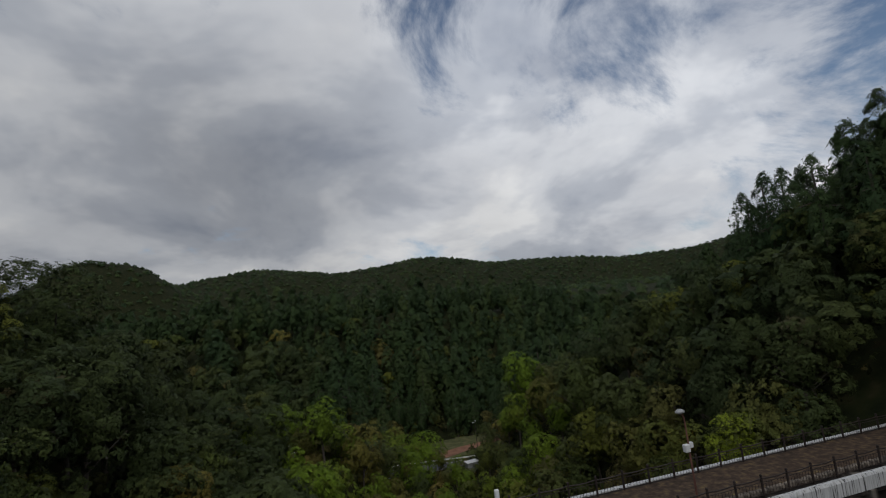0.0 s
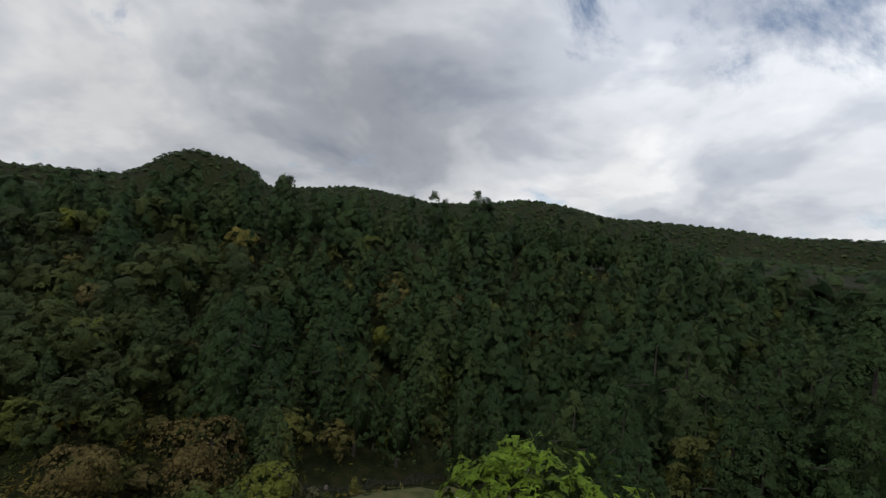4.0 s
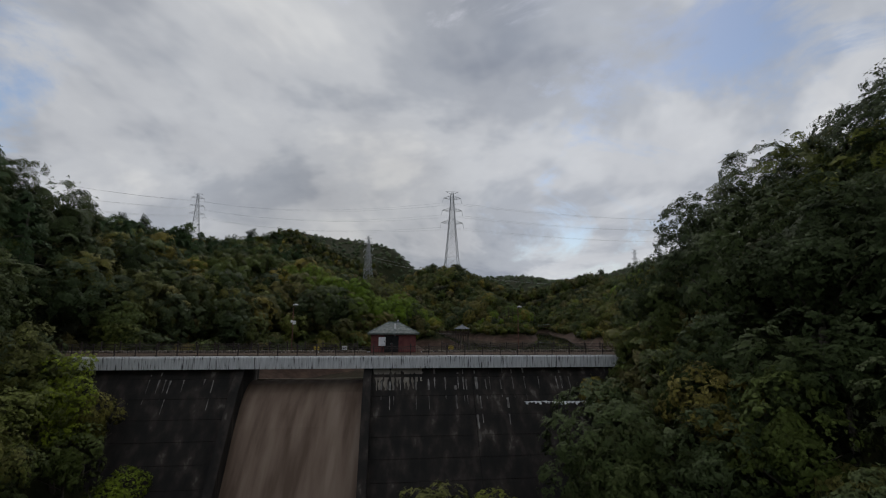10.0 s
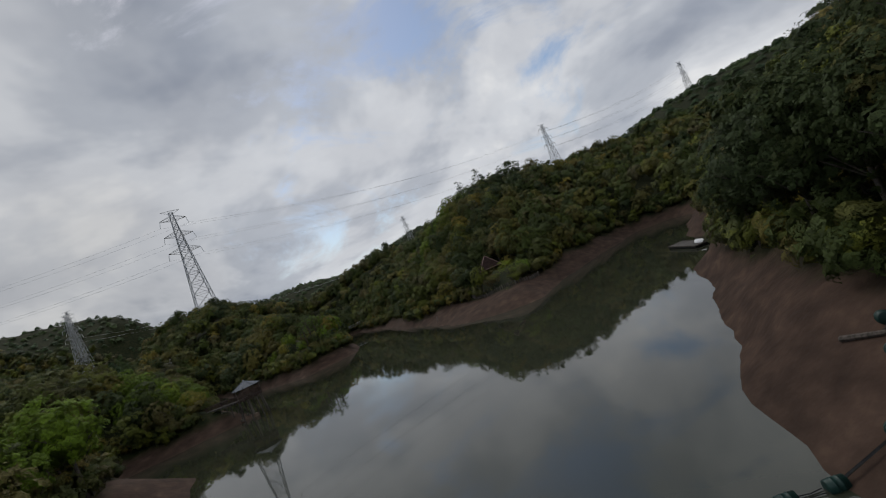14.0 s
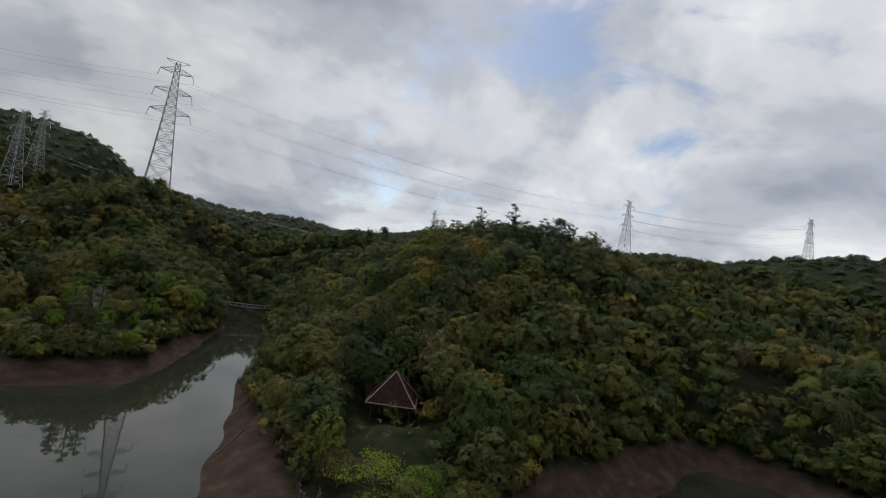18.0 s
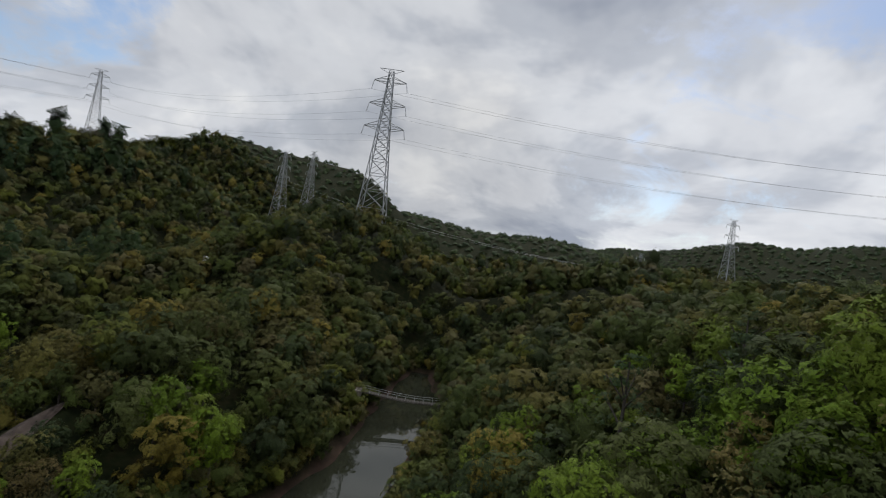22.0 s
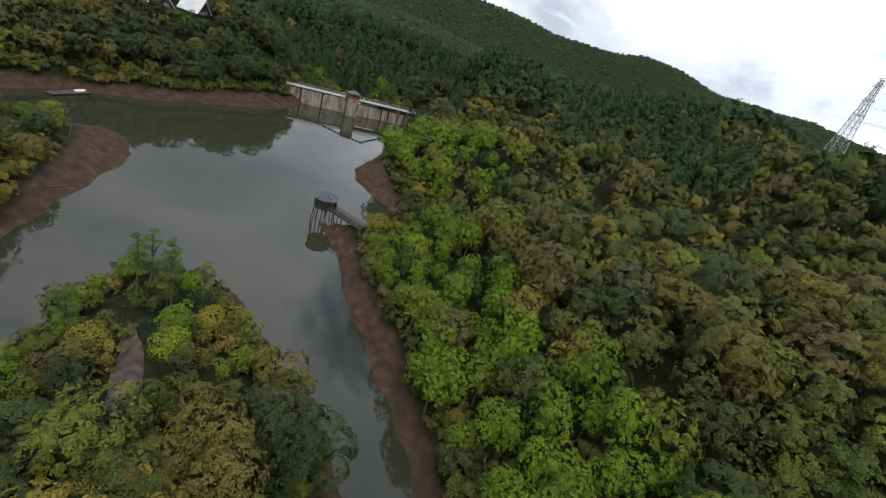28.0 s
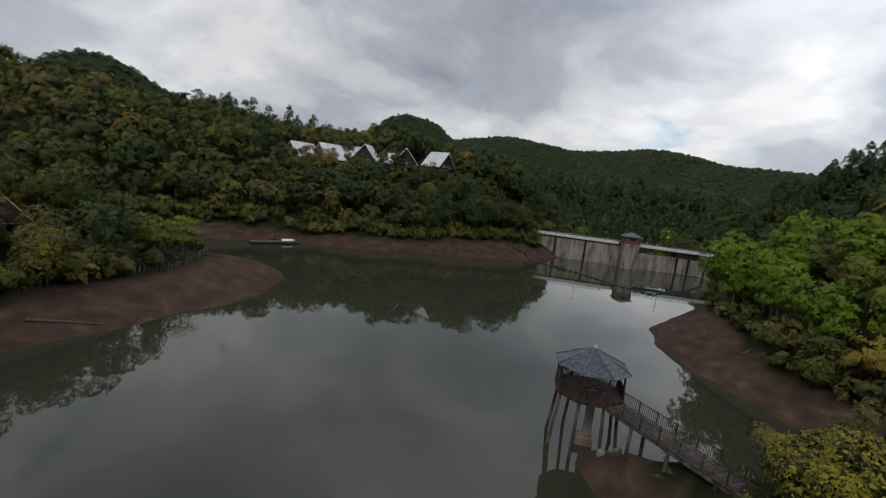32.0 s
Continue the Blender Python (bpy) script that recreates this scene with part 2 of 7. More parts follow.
BARK = material("bark", [(0.05, 0.042, 0.035), (0.12, 0.10, 0.085)], 0.9, 6, 0.02, 30)
CONCRETE_DARK = material("stained_concrete", [(0.012, 0.011, 0.010), (0.020, 0.017, 0.015), (0.040, 0.033, 0.028), (0.15, 0.135, 0.118)], 0.9, 0.9, 0.01, 14, stops=[0.36, 0.52, 0.64, 0.74], squash=(1, 1, 0.11), detail=8)
CONCRETE = material("pale_concrete", [(0.10, 0.088, 0.072), (0.21, 0.185, 0.155), (0.31, 0.28, 0.24)], 0.85, 0.7, 0.006, 18, squash=(1, 1, 0.25))
CHUTE = material("chute_concrete", [(0.115, 0.078, 0.055), (0.19, 0.135, 0.10), (0.25, 0.19, 0.145)], 0.8, 0.8, 0.008, 12, squash=(1, 0.2, 0.12))
PARAPET = material("white_parapet", [(0.035, 0.035, 0.035), (0.10, 0.10, 0.10), (0.46, 0.47, 0.48), (0.62, 0.63, 0.64)], 0.75, 7.5, 0.004, 25, stops=[0.28, 0.36, 0.41, 0.62], squash=(1, 1, 0.07))
IRON = material("brown_iron", [(0.018, 0.013, 0.012), (0.045, 0.032, 0.028)], 0.6, 4, 0.002, 40)
PATH_STONE = material("crest_paving", [(0.030, 0.022, 0.016), (0.062, 0.042, 0.030), (0.095, 0.066, 0.042), (0.17, 0.13, 0.05)], 0.9, 2.6, 0.008, 20, stops=[0.3, 0.5, 0.62, 0.76], spec=0.15)


# ---------------------------------------------------------------- the lie of the land
# outline of the water at its present low level, piece by piece, metres
SHORE_EAST = [(4, 71), (-2, 44), (-6, 26), (-14, 15), (-22, 0), (-27, -12), (-27, -22), (-22, -36), (-13, -48), (-4, -55), (-14, -60), (-28, -59), (-36.2, -57.2), (-39.0, -59.6), (-36.8, -66.5), (-33.5, -76), (-34, -85), (-32, -98), (-29.5, -108), (-27, -124), (-26, -145), (-24, -175)]
SHORE_NECK = [(-30, -178), (-34, -146), (-37, -127), (-40, -119), (-44, -110.5), (-49, -102), (-52.5, -94.5), (-55.5, -91), (-61, -90.5), (-66.5, -91.5), (-72, -94), (-76, -102), (-79, -118), (-83, -136), (-87, -158), (-86, -190), (-85.5, -206), (-87, -224)]
SHORE_WEST = [(-92, -225), (-96, -208), (-103, -196), (-99, -172), (-99, -146), (-97, -124), (-91, -96), (-89, -68), (-86, -48), (-86, -37), (-89.8, -26.5), (-97, -22.5), (-111, -31), (-126, -38), (-150, -46), (-166, -52), (-172, -42), (-168, -31), (-146, -19), (-128, -8), (-117, 4), (-104, 11.5), (-95, 15), (-76, 30), (-64, 37.5), (-56, 45.8), (-51, 56), (-47.5, 66)]
LAKE = np.array(SHORE_EAST + SHORE_NECK + SHORE_WEST, float)
DAM_AT, DAM_TURN = (-25.0, 70.0), 7.0


def wobble(x, y, s, seed=0.0):
    """A cheap smooth unevenness of about -1 to 1, with lumps of about s metres."""
    a, b = x / s + 1.7 * seed, y / s - 2.3 * seed
    return 0.5 * np.sin(1.9 * a + 1.3 * np.sin(1.1 * b + seed)) + 0.3 * np.sin(3.1 * b + 1.7 * np.sin(2.0 * a)) + 0.2 * np.sin(5.3 * a - 4.1 * b + seed)


def seg(x, y, x0, y0, x1, y1):
    """Distance to a line and how far along it the nearest point lies, 0 to 1."""
    dx, dy = x1 - x0, y1 - y0
    u = np.clip(((x - x0) * dx + (y - y0) * dy) / (dx * dx + dy * dy), 0, 1)
    return np.hypot(x - x0 - u * dx, y - y0 - u * dy), u


def lake_side(x, y):
    """Metres from the shoreline, positive on land."""
    best, inside = np.full(np.shape(x), 1e9), np.zeros(np.shape(x), bool)
    for (x0, y0), (x1, y1) in zip(LAKE, np.roll(LAKE, -1, 0)):
        best = np.minimum(best, seg(x, y, x0, y0, x1, y1)[0])
        if y0 != y1:
            inside ^= ((y0 > y) != (y1 > y)) & (x < (x1 - x0) * (y - y0) / (y1 - y0) + x0)
    return np.where(inside, -best, best)


# where the bare bank is wider than elsewhere: x, y, reach, extra metres
WIDE_BANK = [(-94, -43, 13, 6.5), (-91, -61, 12, 3.0), (-25, -15, 19, 5.5), (-6, 42, 26, 2.5), (-97, -27, 13, 3.0), (-142, -34, 32, 3.0), (-62, -93, 9, 1.2), (-66, 46, 14, 3.0), (-34, -95, 24, 1.2), (-8, -55, 12, 2.5), (-84, 36, 22, 1.5)]


def bank_width(x, y):
    """How far the bare bank reaches from the water to the first trees, metres."""
    w = 2.4 + 0.8 * wobble(x, y, 9, 5)
    for cx, cy, r, more in WIDE_BANK:
        w = w + more * np.exp(-(((x - cx) ** 2 + (y - cy) ** 2) / r**2))
    return np.where(y < -140, w * 0.3, w)


# ridges: x, y, height at one end, at the other, and how wide they spread
RIDGES_NEAR = [(14, 84, 17, 42, 110, 40, 34), (42, 110, 40, 70, 190, 36, 55), (6, 40, 8, 55, 60, 30, 40), (-4, -22, 11, 34, -20, 22, 30), (2, -40, 11, 40, -50, 24, 34), (-20, -80, 7, -4, -130, 12, 22), (10, -100, 15, 60, -160, 34, 55),
               (-64, -104, 5.5, -60, -136, 12, 22), (-58, -130, 12, -48, -215, 27, 42), (-48, -215, 27, -32, -308, 47, 60)]
RIDGES_WEST = [(-97, -34, 4.0, -108, -62, 4, 18), (-112, -68, 4, -135, -98, 21, 34), (-135, -98, 21, -175, -132, 31, 50), (-175, -132, 31, -260, -150, 36, 70), (-112, -135, 13, -130, -215, 27, 42), (-130, -215, 27, -175, -290, 36, 70),
               (-62, 78, 13, -92, 62, 19, 30), (-92, 62, 19, -128, 72, 21, 34), (-128, 72, 21, -190, 45, 24, 50), (-190, 45, 24, -280, 30, 40, 80), (-66, 92, 13, -110, 108, 25, 34), (-110, 108, 25, -220, 125, 38, 50)]
RIDGES_FAR = [(-120, 214, 17, -52, 240, 23, 42), (-52, 240, 23, -8, 262, 22, 42), (-8, 262, 24, 60, 300, 18, 60), (-430, 120, 52, -458, 208, 78, 98), (-458, 208, 78, -410, 370, 34, 95), (-300, 460, 36, 60, 480, 36, 150), (60, 480, 36, 420, 420, 36, 160),
              (50, -540, 96, 100, -530, 124, 62), (100, -530, 124, 160, -500, 108, 72), (160, -500, 108, 330, -470, 82, 120), (180, -60, 46, 220, -220, 56, 110), (220, -220, 56, 150, -330, 70, 110), (200, 60, 42, 360, 140, 40, 120)]
RIDGES_ROUND = [(-460, -40, 70, -420, -160, 55, 115), (-420, -160, 55, -480, -380, 60, 150), (-300, -520, 48, -170, -565, 50, 140), (-130, -570, 58, 10, -600, 76, 120), (-620, 250, 84, -450, 540, 66, 115), (-338, 621, 113, -318, 640, 113, 86), (-440, 620, 74, -180, 820, 100, 170), (-180, 820, 101, 60, 850, 104, 200), (60, 850, 104, 300, 860, 96, 200), (-700, -100, 82, -640, -500, 80, 220),
                (300, 860, 92, 620, 700, 92, 150), (620, 700, 92, 830, 480, 70, 170), (830, 480, 70, 780, -300, 48, 220), (780, -300, 48, 400, -800, 78, 260), (400, -800, 80, -300, -1000, 70, 280), (-300, -1000, 74, -430, -790, 88, 150), (-430, -790, 88, -520, -665, 96, 120), (-520, -665, 98, -640, -500, 78, 170)]
# the stream below the dam, and the road beside it
STREAM = [(-16, 84, -13), (-20, 112, -14.5), (-24, 138, -15.2)]
FIELD = [(-23, 168, -14.8), (3, 180, -14.8)]
BROOK = [(150, 250, -30), (60, 215, -22), (16, 203, -19), (-12, 193, -17.8), (-28, 183, -17.2), (-37, 171, -16.6), (-42, 158.5, -15.8), (-54, 155, -15.2), (-85, 163, -14.5), (-130, 172, -11), (-250, 190, -4)]
ROAD = [(16, 153, -14.5), (-8, 154.5, -13.5), (-34, 152.8, -12.6), (-49, 149, -12.2), (-60, 147.4, -12), (-70, 147.8, -11.9), (-81, 150.8, -11.6), (-97, 158.6, -10.8), (-118, 166, -9.6), (-140, 171, -8), (-190, 176, -4), (-260, 186, 2)]


# levelled ground: x, y, height, reach
PADS = [(-110, -58, 6.4, 5), (-140, 49, 22.0, 6), (-132, 55, 22.6, 6), (-121, 62, 23.6, 9), (-107.5, 66, 24.2, 7), (-95, 68, 24.6, 6), (52, -380, 44, 12), (65, -448, 62, 12)]


def carve(z, x, y, line, flat, slope):
    for (x0, y0, z0), (x1, y1, z1) in zip(line, line[1:]):
        d, u = seg(x, y, x0, y0, x1, y1)
        z = np.minimum(z, z0 + u * (z1 - z0) + np.maximum(0, d - flat) * slope + 0.010 * np.maximum(0, d - 60) ** 2)
    return z


def land(x, y):
    """Height of the ground, metres above the water."""
    x, y = np.asarray(x, float), np.asarray(y, float)
    hills = np.zeros(x.shape)
    for x0, y0, z0, x1, y1, z1, w in RIDGES_NEAR + RIDGES_WEST + RIDGES_FAR + RIDGES_ROUND:
        d, u = seg(x, y, x0, y0, x1, y1)
        hills += ((z0 + u * (z1 - z0)) * np.exp(-((d / w) ** 2))).clip(0) ** 4
    far = np.hypot(x + 40, y + 60)
    z = 5.0 + (hills + 3.0**4) ** 0.25 - 3.0 + wobble(x, y, 26, 1) * 1.2 + wobble(x, y, 120, 2) * np.clip(far / 70 - 3, 0, 6)
    shore = lake_side(x, y) + 0.9 * wobble(x, y, 7, 3)
    bank = np.where(shore < 0, np.maximum(0.35 * shore, -5), np.minimum(0.70 * shore, 2.6 + 0.34 * shore) + 0.012 * np.maximum(0, shore - 8) ** 2)
    # the brown point on the west shore slopes gently
    bank = bank * np.where(shore > 0, 1 - 0.52 * np.exp(-(((x + 95) / 14) ** 2 + ((y + 45) / 24) ** 2)), 1.0)
    c, s = math.cos(radians(DAM_TURN)), math.sin(radians(DAM_TURN))
    along = (x - DAM_AT[0]) * c + (y - DAM_AT[1]) * s
    across = -(x - DAM_AT[0]) * s + (y - DAM_AT[1]) * c
    z = np.where(across < 1.0, np.minimum(z, bank), z)
    # the dam's own ground: abutments rise past both ends of the wall
    z = np.where((across >= 1.0) & (across < 60), np.minimum(z, -13 + np.maximum(0, np.abs(along) - 8) * 1.05), z)
    for cx, cy, level, flat in PADS:
        z = np.minimum(z, level + np.maximum(0, np.hypot(x - cx, y - cy) - flat) * 0.55)
    down = across >= 1.0
    zd = carve(z, x, y, STREAM, 4, 0.90)
    zd = carve(zd, x, y, BROOK, 2.2, 0.50)
    zd = carve(zd, x, y, FIELD, 9.5, 0.60)
    zd = carve(zd, x, y, [(a, b, h - 0.15) for a, b, h in ROAD], 5.2, 0.75)
    return np.where(down, zd, z)


def mesh_object(name, verts, faces, mats, parent=None, smooth=False, index=None):
    me = bpy.data.meshes.new(name)
    verts, faces = np.asarray(verts, np.float32), np.asarray(faces, np.int32)
    k = faces.shape[1]
    me.vertices.add(len(verts)), me.loops.add(faces.size), me.polygons.add(len(faces))
    me.vertices.foreach_set("co", verts.ravel())
    me.loops.foreach_set("vertex_index", faces.ravel())
    me.polygons.foreach_set("loop_start", np.arange(0, faces.size, k, dtype=np.int32))
    me.polygons.foreach_set("use_smooth", np.full(len(faces), smooth))
    for m in mats:
        me.materials.append(m)
    if index is not None:
        me.polygons.foreach_set("material_index", np.asarray(index, np.int32))
    me.update(calc_edges=True)
    ob = new(name, me)
    ob.parent = parent
    return ob


def ground_material():
    """Bare red-brown bank near the water line, fallen leaves and grass above it with tree shade in their colour."""
    m = bpy.data.materials.new("bank_and_litter")
    m.use_nodes = True
    nt = m.node_tree
    b = nt.nodes["Principled BSDF"]
    N, L = nt.nodes.new, nt.links.new
    geo = N("ShaderNodeNewGeometry")
    at = N("ShaderNodeAttribute")
    at.attribute_name = "bare"

    def noise_ramp(scale, stops, squash=(1, 1, 1)):
        mp = N("ShaderNodeMapping")
        mp.inputs["Scale"].default_value = squash
        L(geo.outputs["Position"], mp.inputs[0])
        n = N("ShaderNodeTexNoise")
        n.inputs["Scale"].default_value, n.inputs["Detail"].default_value = scale, 8
        L(mp.outputs[0], n.inputs["Vector"])
        r = N("ShaderNodeValToRGB")
        while len(r.color_ramp.elements) < len(stops):
            r.color_ramp.elements.new(0.5)
        for e, (p, c) in zip(r.color_ramp.elements, stops):
            e.position, e.color = p, (*c, 1)
        L(n.outputs["Fac"], r.inputs[0])
        return r.outputs[0]

    mud = noise_ramp(0.42, [(0.28, (0.036, 0.023, 0.017)), (0.45, (0.052, 0.033, 0.024)), (0.60, (0.070, 0.044, 0.032)), (0.78, (0.110, 0.072, 0.050))], (1, 1, 2.2))
    # forest floor darkened in its colour to stand in for shade under the trees
    shaded_litter = noise_ramp(0.5, [(0.30, (0.008, 0.012, 0.004)), (0.5, (0.017, 0.022, 0.007)), (0.7, (0.034, 0.031, 0.013))])
    mix = N("ShaderNodeMix")
    mix.data_type = "RGBA"
    L(at.outputs["Fac"], mix.inputs[0]), L(shaded_litter, mix.inputs[6]), L(mud, mix.inputs[7])
    L(mix.outputs[2], b.inputs["Base Color"])
    b.inputs["Roughness"].default_value = 0.9
    b.inputs["Specular IOR Level"].default_value = 0.12
    n2 = N("ShaderNodeTexNoise")
    n2.inputs["Scale"].default_value, n2.inputs["Detail"].default_value = 1.6, 8
    L(geo.outputs["Position"], n2.inputs["Vector"])
    bp = N("ShaderNodeBump")
    bp.inputs["Distance"].default_value = 0.12
    L(n2.outputs["Fac"], bp.inputs["Height"])
    L(bp.outputs[0], b.inputs["Normal"])
    return m


GROUND = ground_material()


def build_ground():
    n = 420
    u = np.linspace(-1, 1, n)
    warp = lambda v, near, reach: near * v + (reach - near) * np.sign(v) * np.abs(v) ** 5  # noqa: E731
    gx, gy = np.meshgrid(-50 + warp(u, 330, 2600), -70 + warp(u, 420, 2700))
    gz = land(gx, gy)
    shore = lake_side(gx, gy)
    bare = np.clip((bank_width(gx, gy) + 1.2 - shore) / 1.0, 0, 1) * (gz < 7)
    c, s = math.cos(radians(DAM_TURN)), math.sin(radians(DAM_TURN))
    across = -(gx - DAM_AT[0]) * s + (gy - DAM_AT[1]) * c
    bare = np.where(across > 1, 0, bare)
    idx = np.arange(n * n).reshape(n, n)
    faces = np.stack([idx[:-1, :-1], idx[:-1, 1:], idx[1:, 1:], idx[1:, :-1]], -1).reshape(-1, 4)
    ob = mesh_object("ground", np.stack([gx, gy, gz], -1).reshape(-1, 3), faces, [GROUND], smooth=True)
    at = ob.data.attributes.new("bare", "FLOAT", "POINT")
    at.data.foreach_set("value", bare.ravel().astype(np.float32))
    tagged(ob, "wooded hills with a bare red-brown bank round the reservoir", "ground", kind="structure")


build_ground()


def water_material():
    m = bpy.data.materials.new("reservoir_water")
    m.use_nodes = True
    nt = m.node_tree
    b = nt.nodes["Principled BSDF"]
    b.inputs["Base Color"].default_value = (0.031, 0.034, 0.022, 1)
    b.inputs["Roughness"].default_value = 0.012
    b.inputs["IOR"].default_value = 1.33
    b.inputs["Specular IOR Level"].default_value = 0.95
    N, L = nt.nodes.new, nt.links.new
    geo = N("ShaderNodeNewGeometry")
    n = N("ShaderNodeTexNoise")
    n.inputs["Scale"].default_value, n.inputs["Detail"].default_value = 0.9, 4
    L(geo.outputs["Position"], n.inputs["Vector"])
    bp = N("ShaderNodeBump")
    bp.inputs["Distance"].default_value, bp.inputs["Strength"].default_value = 0.006, 0.5
    L(n.outputs["Fac"], bp.inputs["Height"])
    L(bp.outputs[0], b.inputs["Normal"])
    return m


def build_water():
    c, s = math.cos(radians(DAM_TURN)), math.sin(radians(DAM_TURN))
    def put(a, b):
        return (DAM_AT[0] + a * c - b * s, DAM_AT[1] + a * s + b * c, 0.0)
    v = [put(-170, -1.5), put(34, -1.5), (20, -300, 0), (-200, -300, 0)]
    ob = mesh_object("water", v, [(0, 3, 2, 1)], [water_material()])
    tagged(ob, "still grey-green reservoir water mirroring the sky", "water", kind="structure")


build_water()
# ---------------------------------------------------------------- pieces to build things from
def limb(a, b, r0, r1, sides=6):
    """A tapered round stick from a to b."""
    a, b = np.array(a, float), np.array(b, float)
    w = (b - a) / np.linalg.norm(b - a)
    u = np.cross(w, (0.3, 0.9, 0.1) if abs(w[2]) > 0.8 else (0, 0, 1))
    u /= np.linalg.norm(u)
    q = np.cross(w, u)
    ang = np.arange(sides) * 2 * np.pi / sides
    ring = np.cos(ang)[:, None] * u + np.sin(ang)[:, None] * q
    v = np.concatenate([a + ring * r0, b + ring * r1])
    f = []
    for j in range(sides):
        k = (j + 1) % sides
        f += [(j, k, sides + k), (j, sides + k, sides + j)]
    return v, np.array(f)


def merged(pieces):
    vs, fs, n = [], [], 0
    for v, f in pieces:
        vs.append(v), fs.append(np.asarray(f) + n)
        n += len(v)
    return np.concatenate(vs), np.concatenate(fs)




def block(cx, cy, cz, sx, sy, sz, c=0.02):
    """A box with chamfered edges."""
    h, v = np.array([sx, sy, sz]) / 2, []
    c = min(c, 0.45 * min(sx, sy, sz))
    signs = [(a, b, d) for a in (-1, 1) for b in (-1, 1) for d in (-1, 1)]
    for s in signs:
        for k in range(3):
            p = h - c
            p[k] = h[k]
            v.append(p * s)
    polys = []
    for k in range(3):
        i, j = [a for a in range(3) if a != k]
        for s in (-1, 1):
            ring = [n for n, q in enumerate(signs) if q[k] == s]
            ring.sort(key=lambda n: math.atan2(signs[n][j], signs[n][i]))
            polys.append([3 * n + k for n in ring])
        for a in (-1, 1):
            for b in (-1, 1):
                e = [n for n, q in enumerate(signs) if q[i] == a and q[j] == b]
                polys.append([3 * e[0] + i, 3 * e[1] + i, 3 * e[1] + j, 3 * e[0] + j])
    polys += [[3 * n, 3 * n + 1, 3 * n + 2] for n in range(8)]
    v = np.array(v)
    f = []
    for p in polys:
        nrm = np.cross(v[p[1]] - v[p[0]], v[p[2]] - v[p[0]])
        if nrm @ v[p].mean(0) < 0:
            p = p[::-1]
        f += [(p[0], p[q], p[q + 1]) for q in range(1, len(p) - 1)]
    return v + (cx, cy, cz), np.array(f)


def prism(outline, lo, hi, axis=1):
    """A solid from an outline (pairs) swept along an axis from lo to hi."""
    n = len(outline)
    o = [a for a in range(3) if a != axis]
    v = np.zeros((2 * n, 3))
    for k, t in enumerate((lo, hi)):
        v[k * n:(k + 1) * n, o[0]], v[k * n:(k + 1) * n, o[1]], v[k * n:(k + 1) * n, axis] = [p[0] for p in outline], [p[1] for p in outline], t
    f = [(0, q, q + 1) for q in range(1, n - 1)] + [(n, n + q + 1, n + q) for q in range(1, n - 1)]
    for q in range(n):
        r = (q + 1) % n
        f += [(q, n + q, n + r), (q, n + r, r)]
    return v, np.array(f)


def cone(rings, sides=10, turn=0.0, cap=True):
    """A turned body from (z, radius) rings round the z axis."""
    ang = np.arange(sides) * 2 * np.pi / sides + turn
    v = [(r * math.cos(a), r * math.sin(a), z) for z, r in rings for a in ang]
    f = []
    for k in range(len(rings) - 1):
        for j in range(sides):
            a, b = k * sides + j, k * sides + (j + 1) % sides
            f += [(a, b, b + sides), (a, b + sides, a + sides)]
    if cap:
        top = (len(rings) - 1) * sides
        f += [(0, q + 1, q) for q in range(1, sides - 1)] + [(top, top + q, top + q + 1) for q in range(1, sides - 1)]
    return np.array(v), np.array(f)


def moved(piece, x=0, y=0, z=0, turn=0.0, tilt=0.0, roll=0.0):
    m = np.array(pose(0, 0, 0, tilt, roll, turn).to_3x3())
    return piece[0] @ m.T + (x, y, z), piece[1]


def rope(points, r, sides=4, r1=None):
    """One unbroken round strand through the points."""
    p = np.array(points, float)
    d = np.gradient(p, axis=0)
    d /= np.linalg.norm(d, axis=1, keepdims=True)
    ref = np.where(np.abs(d[:, 2:3]) > 0.85, (0.3, 0.9, 0.1), (0.0, 0.0, 1.0))
    if np.abs(d[:, 2]).max() > 0.85:
        ref = np.tile((0.31, 0.93, 0.12), (len(p), 1))
    u = np.cross(d, ref)
    u /= np.linalg.norm(u, axis=1, keepdims=True)
    q = np.cross(d, u)
    rad = np.linspace(r, r if r1 is None else r1, len(p))[:, None]
    ang = np.arange(sides) * 2 * np.pi / sides
    v = np.stack([p + (u * math.cos(a) + q * math.sin(a)) * rad for a in ang], 1).reshape(-1, 3)
    f = []
    for k in range(len(p) - 1):
        for j in range(sides):
            a, b = k * sides + j, k * sides + (j + 1) % sides
            f += [(a, b, b + sides), (a, b + sides, a + sides)]
    return v, np.array(f)


def part(name, pieces, mat, parent, label="", smooth=False):
    """One mesh under a thing or under a part."""
    v, f = merged(pieces) if isinstance(pieces, list) else pieces
    ob = mesh_object(name, v, f, [mat], parent, smooth)
    if label:
        tagged(ob, label)
    return ob


def same(ob, parent, m):
    """Another piece on the same mesh."""
    o = new(ob.name, ob.data)
    o.parent, o.matrix_basis = parent, m
    return o


def thing(name, label, category, m=None, group="", kind=""):
    ob = new(name)
    if m is not None:
        ob.matrix_basis = m
    return tagged(ob, label, category, group, kind)


def on_dam(a, b, z, turn=0.0):
    c, s = math.cos(radians(DAM_TURN)), math.sin(radians(DAM_TURN))
    return pose(DAM_AT[0] + a * c - b * s, DAM_AT[1] + a * s + b * c, z, 0, 0, DAM_TURN + turn)


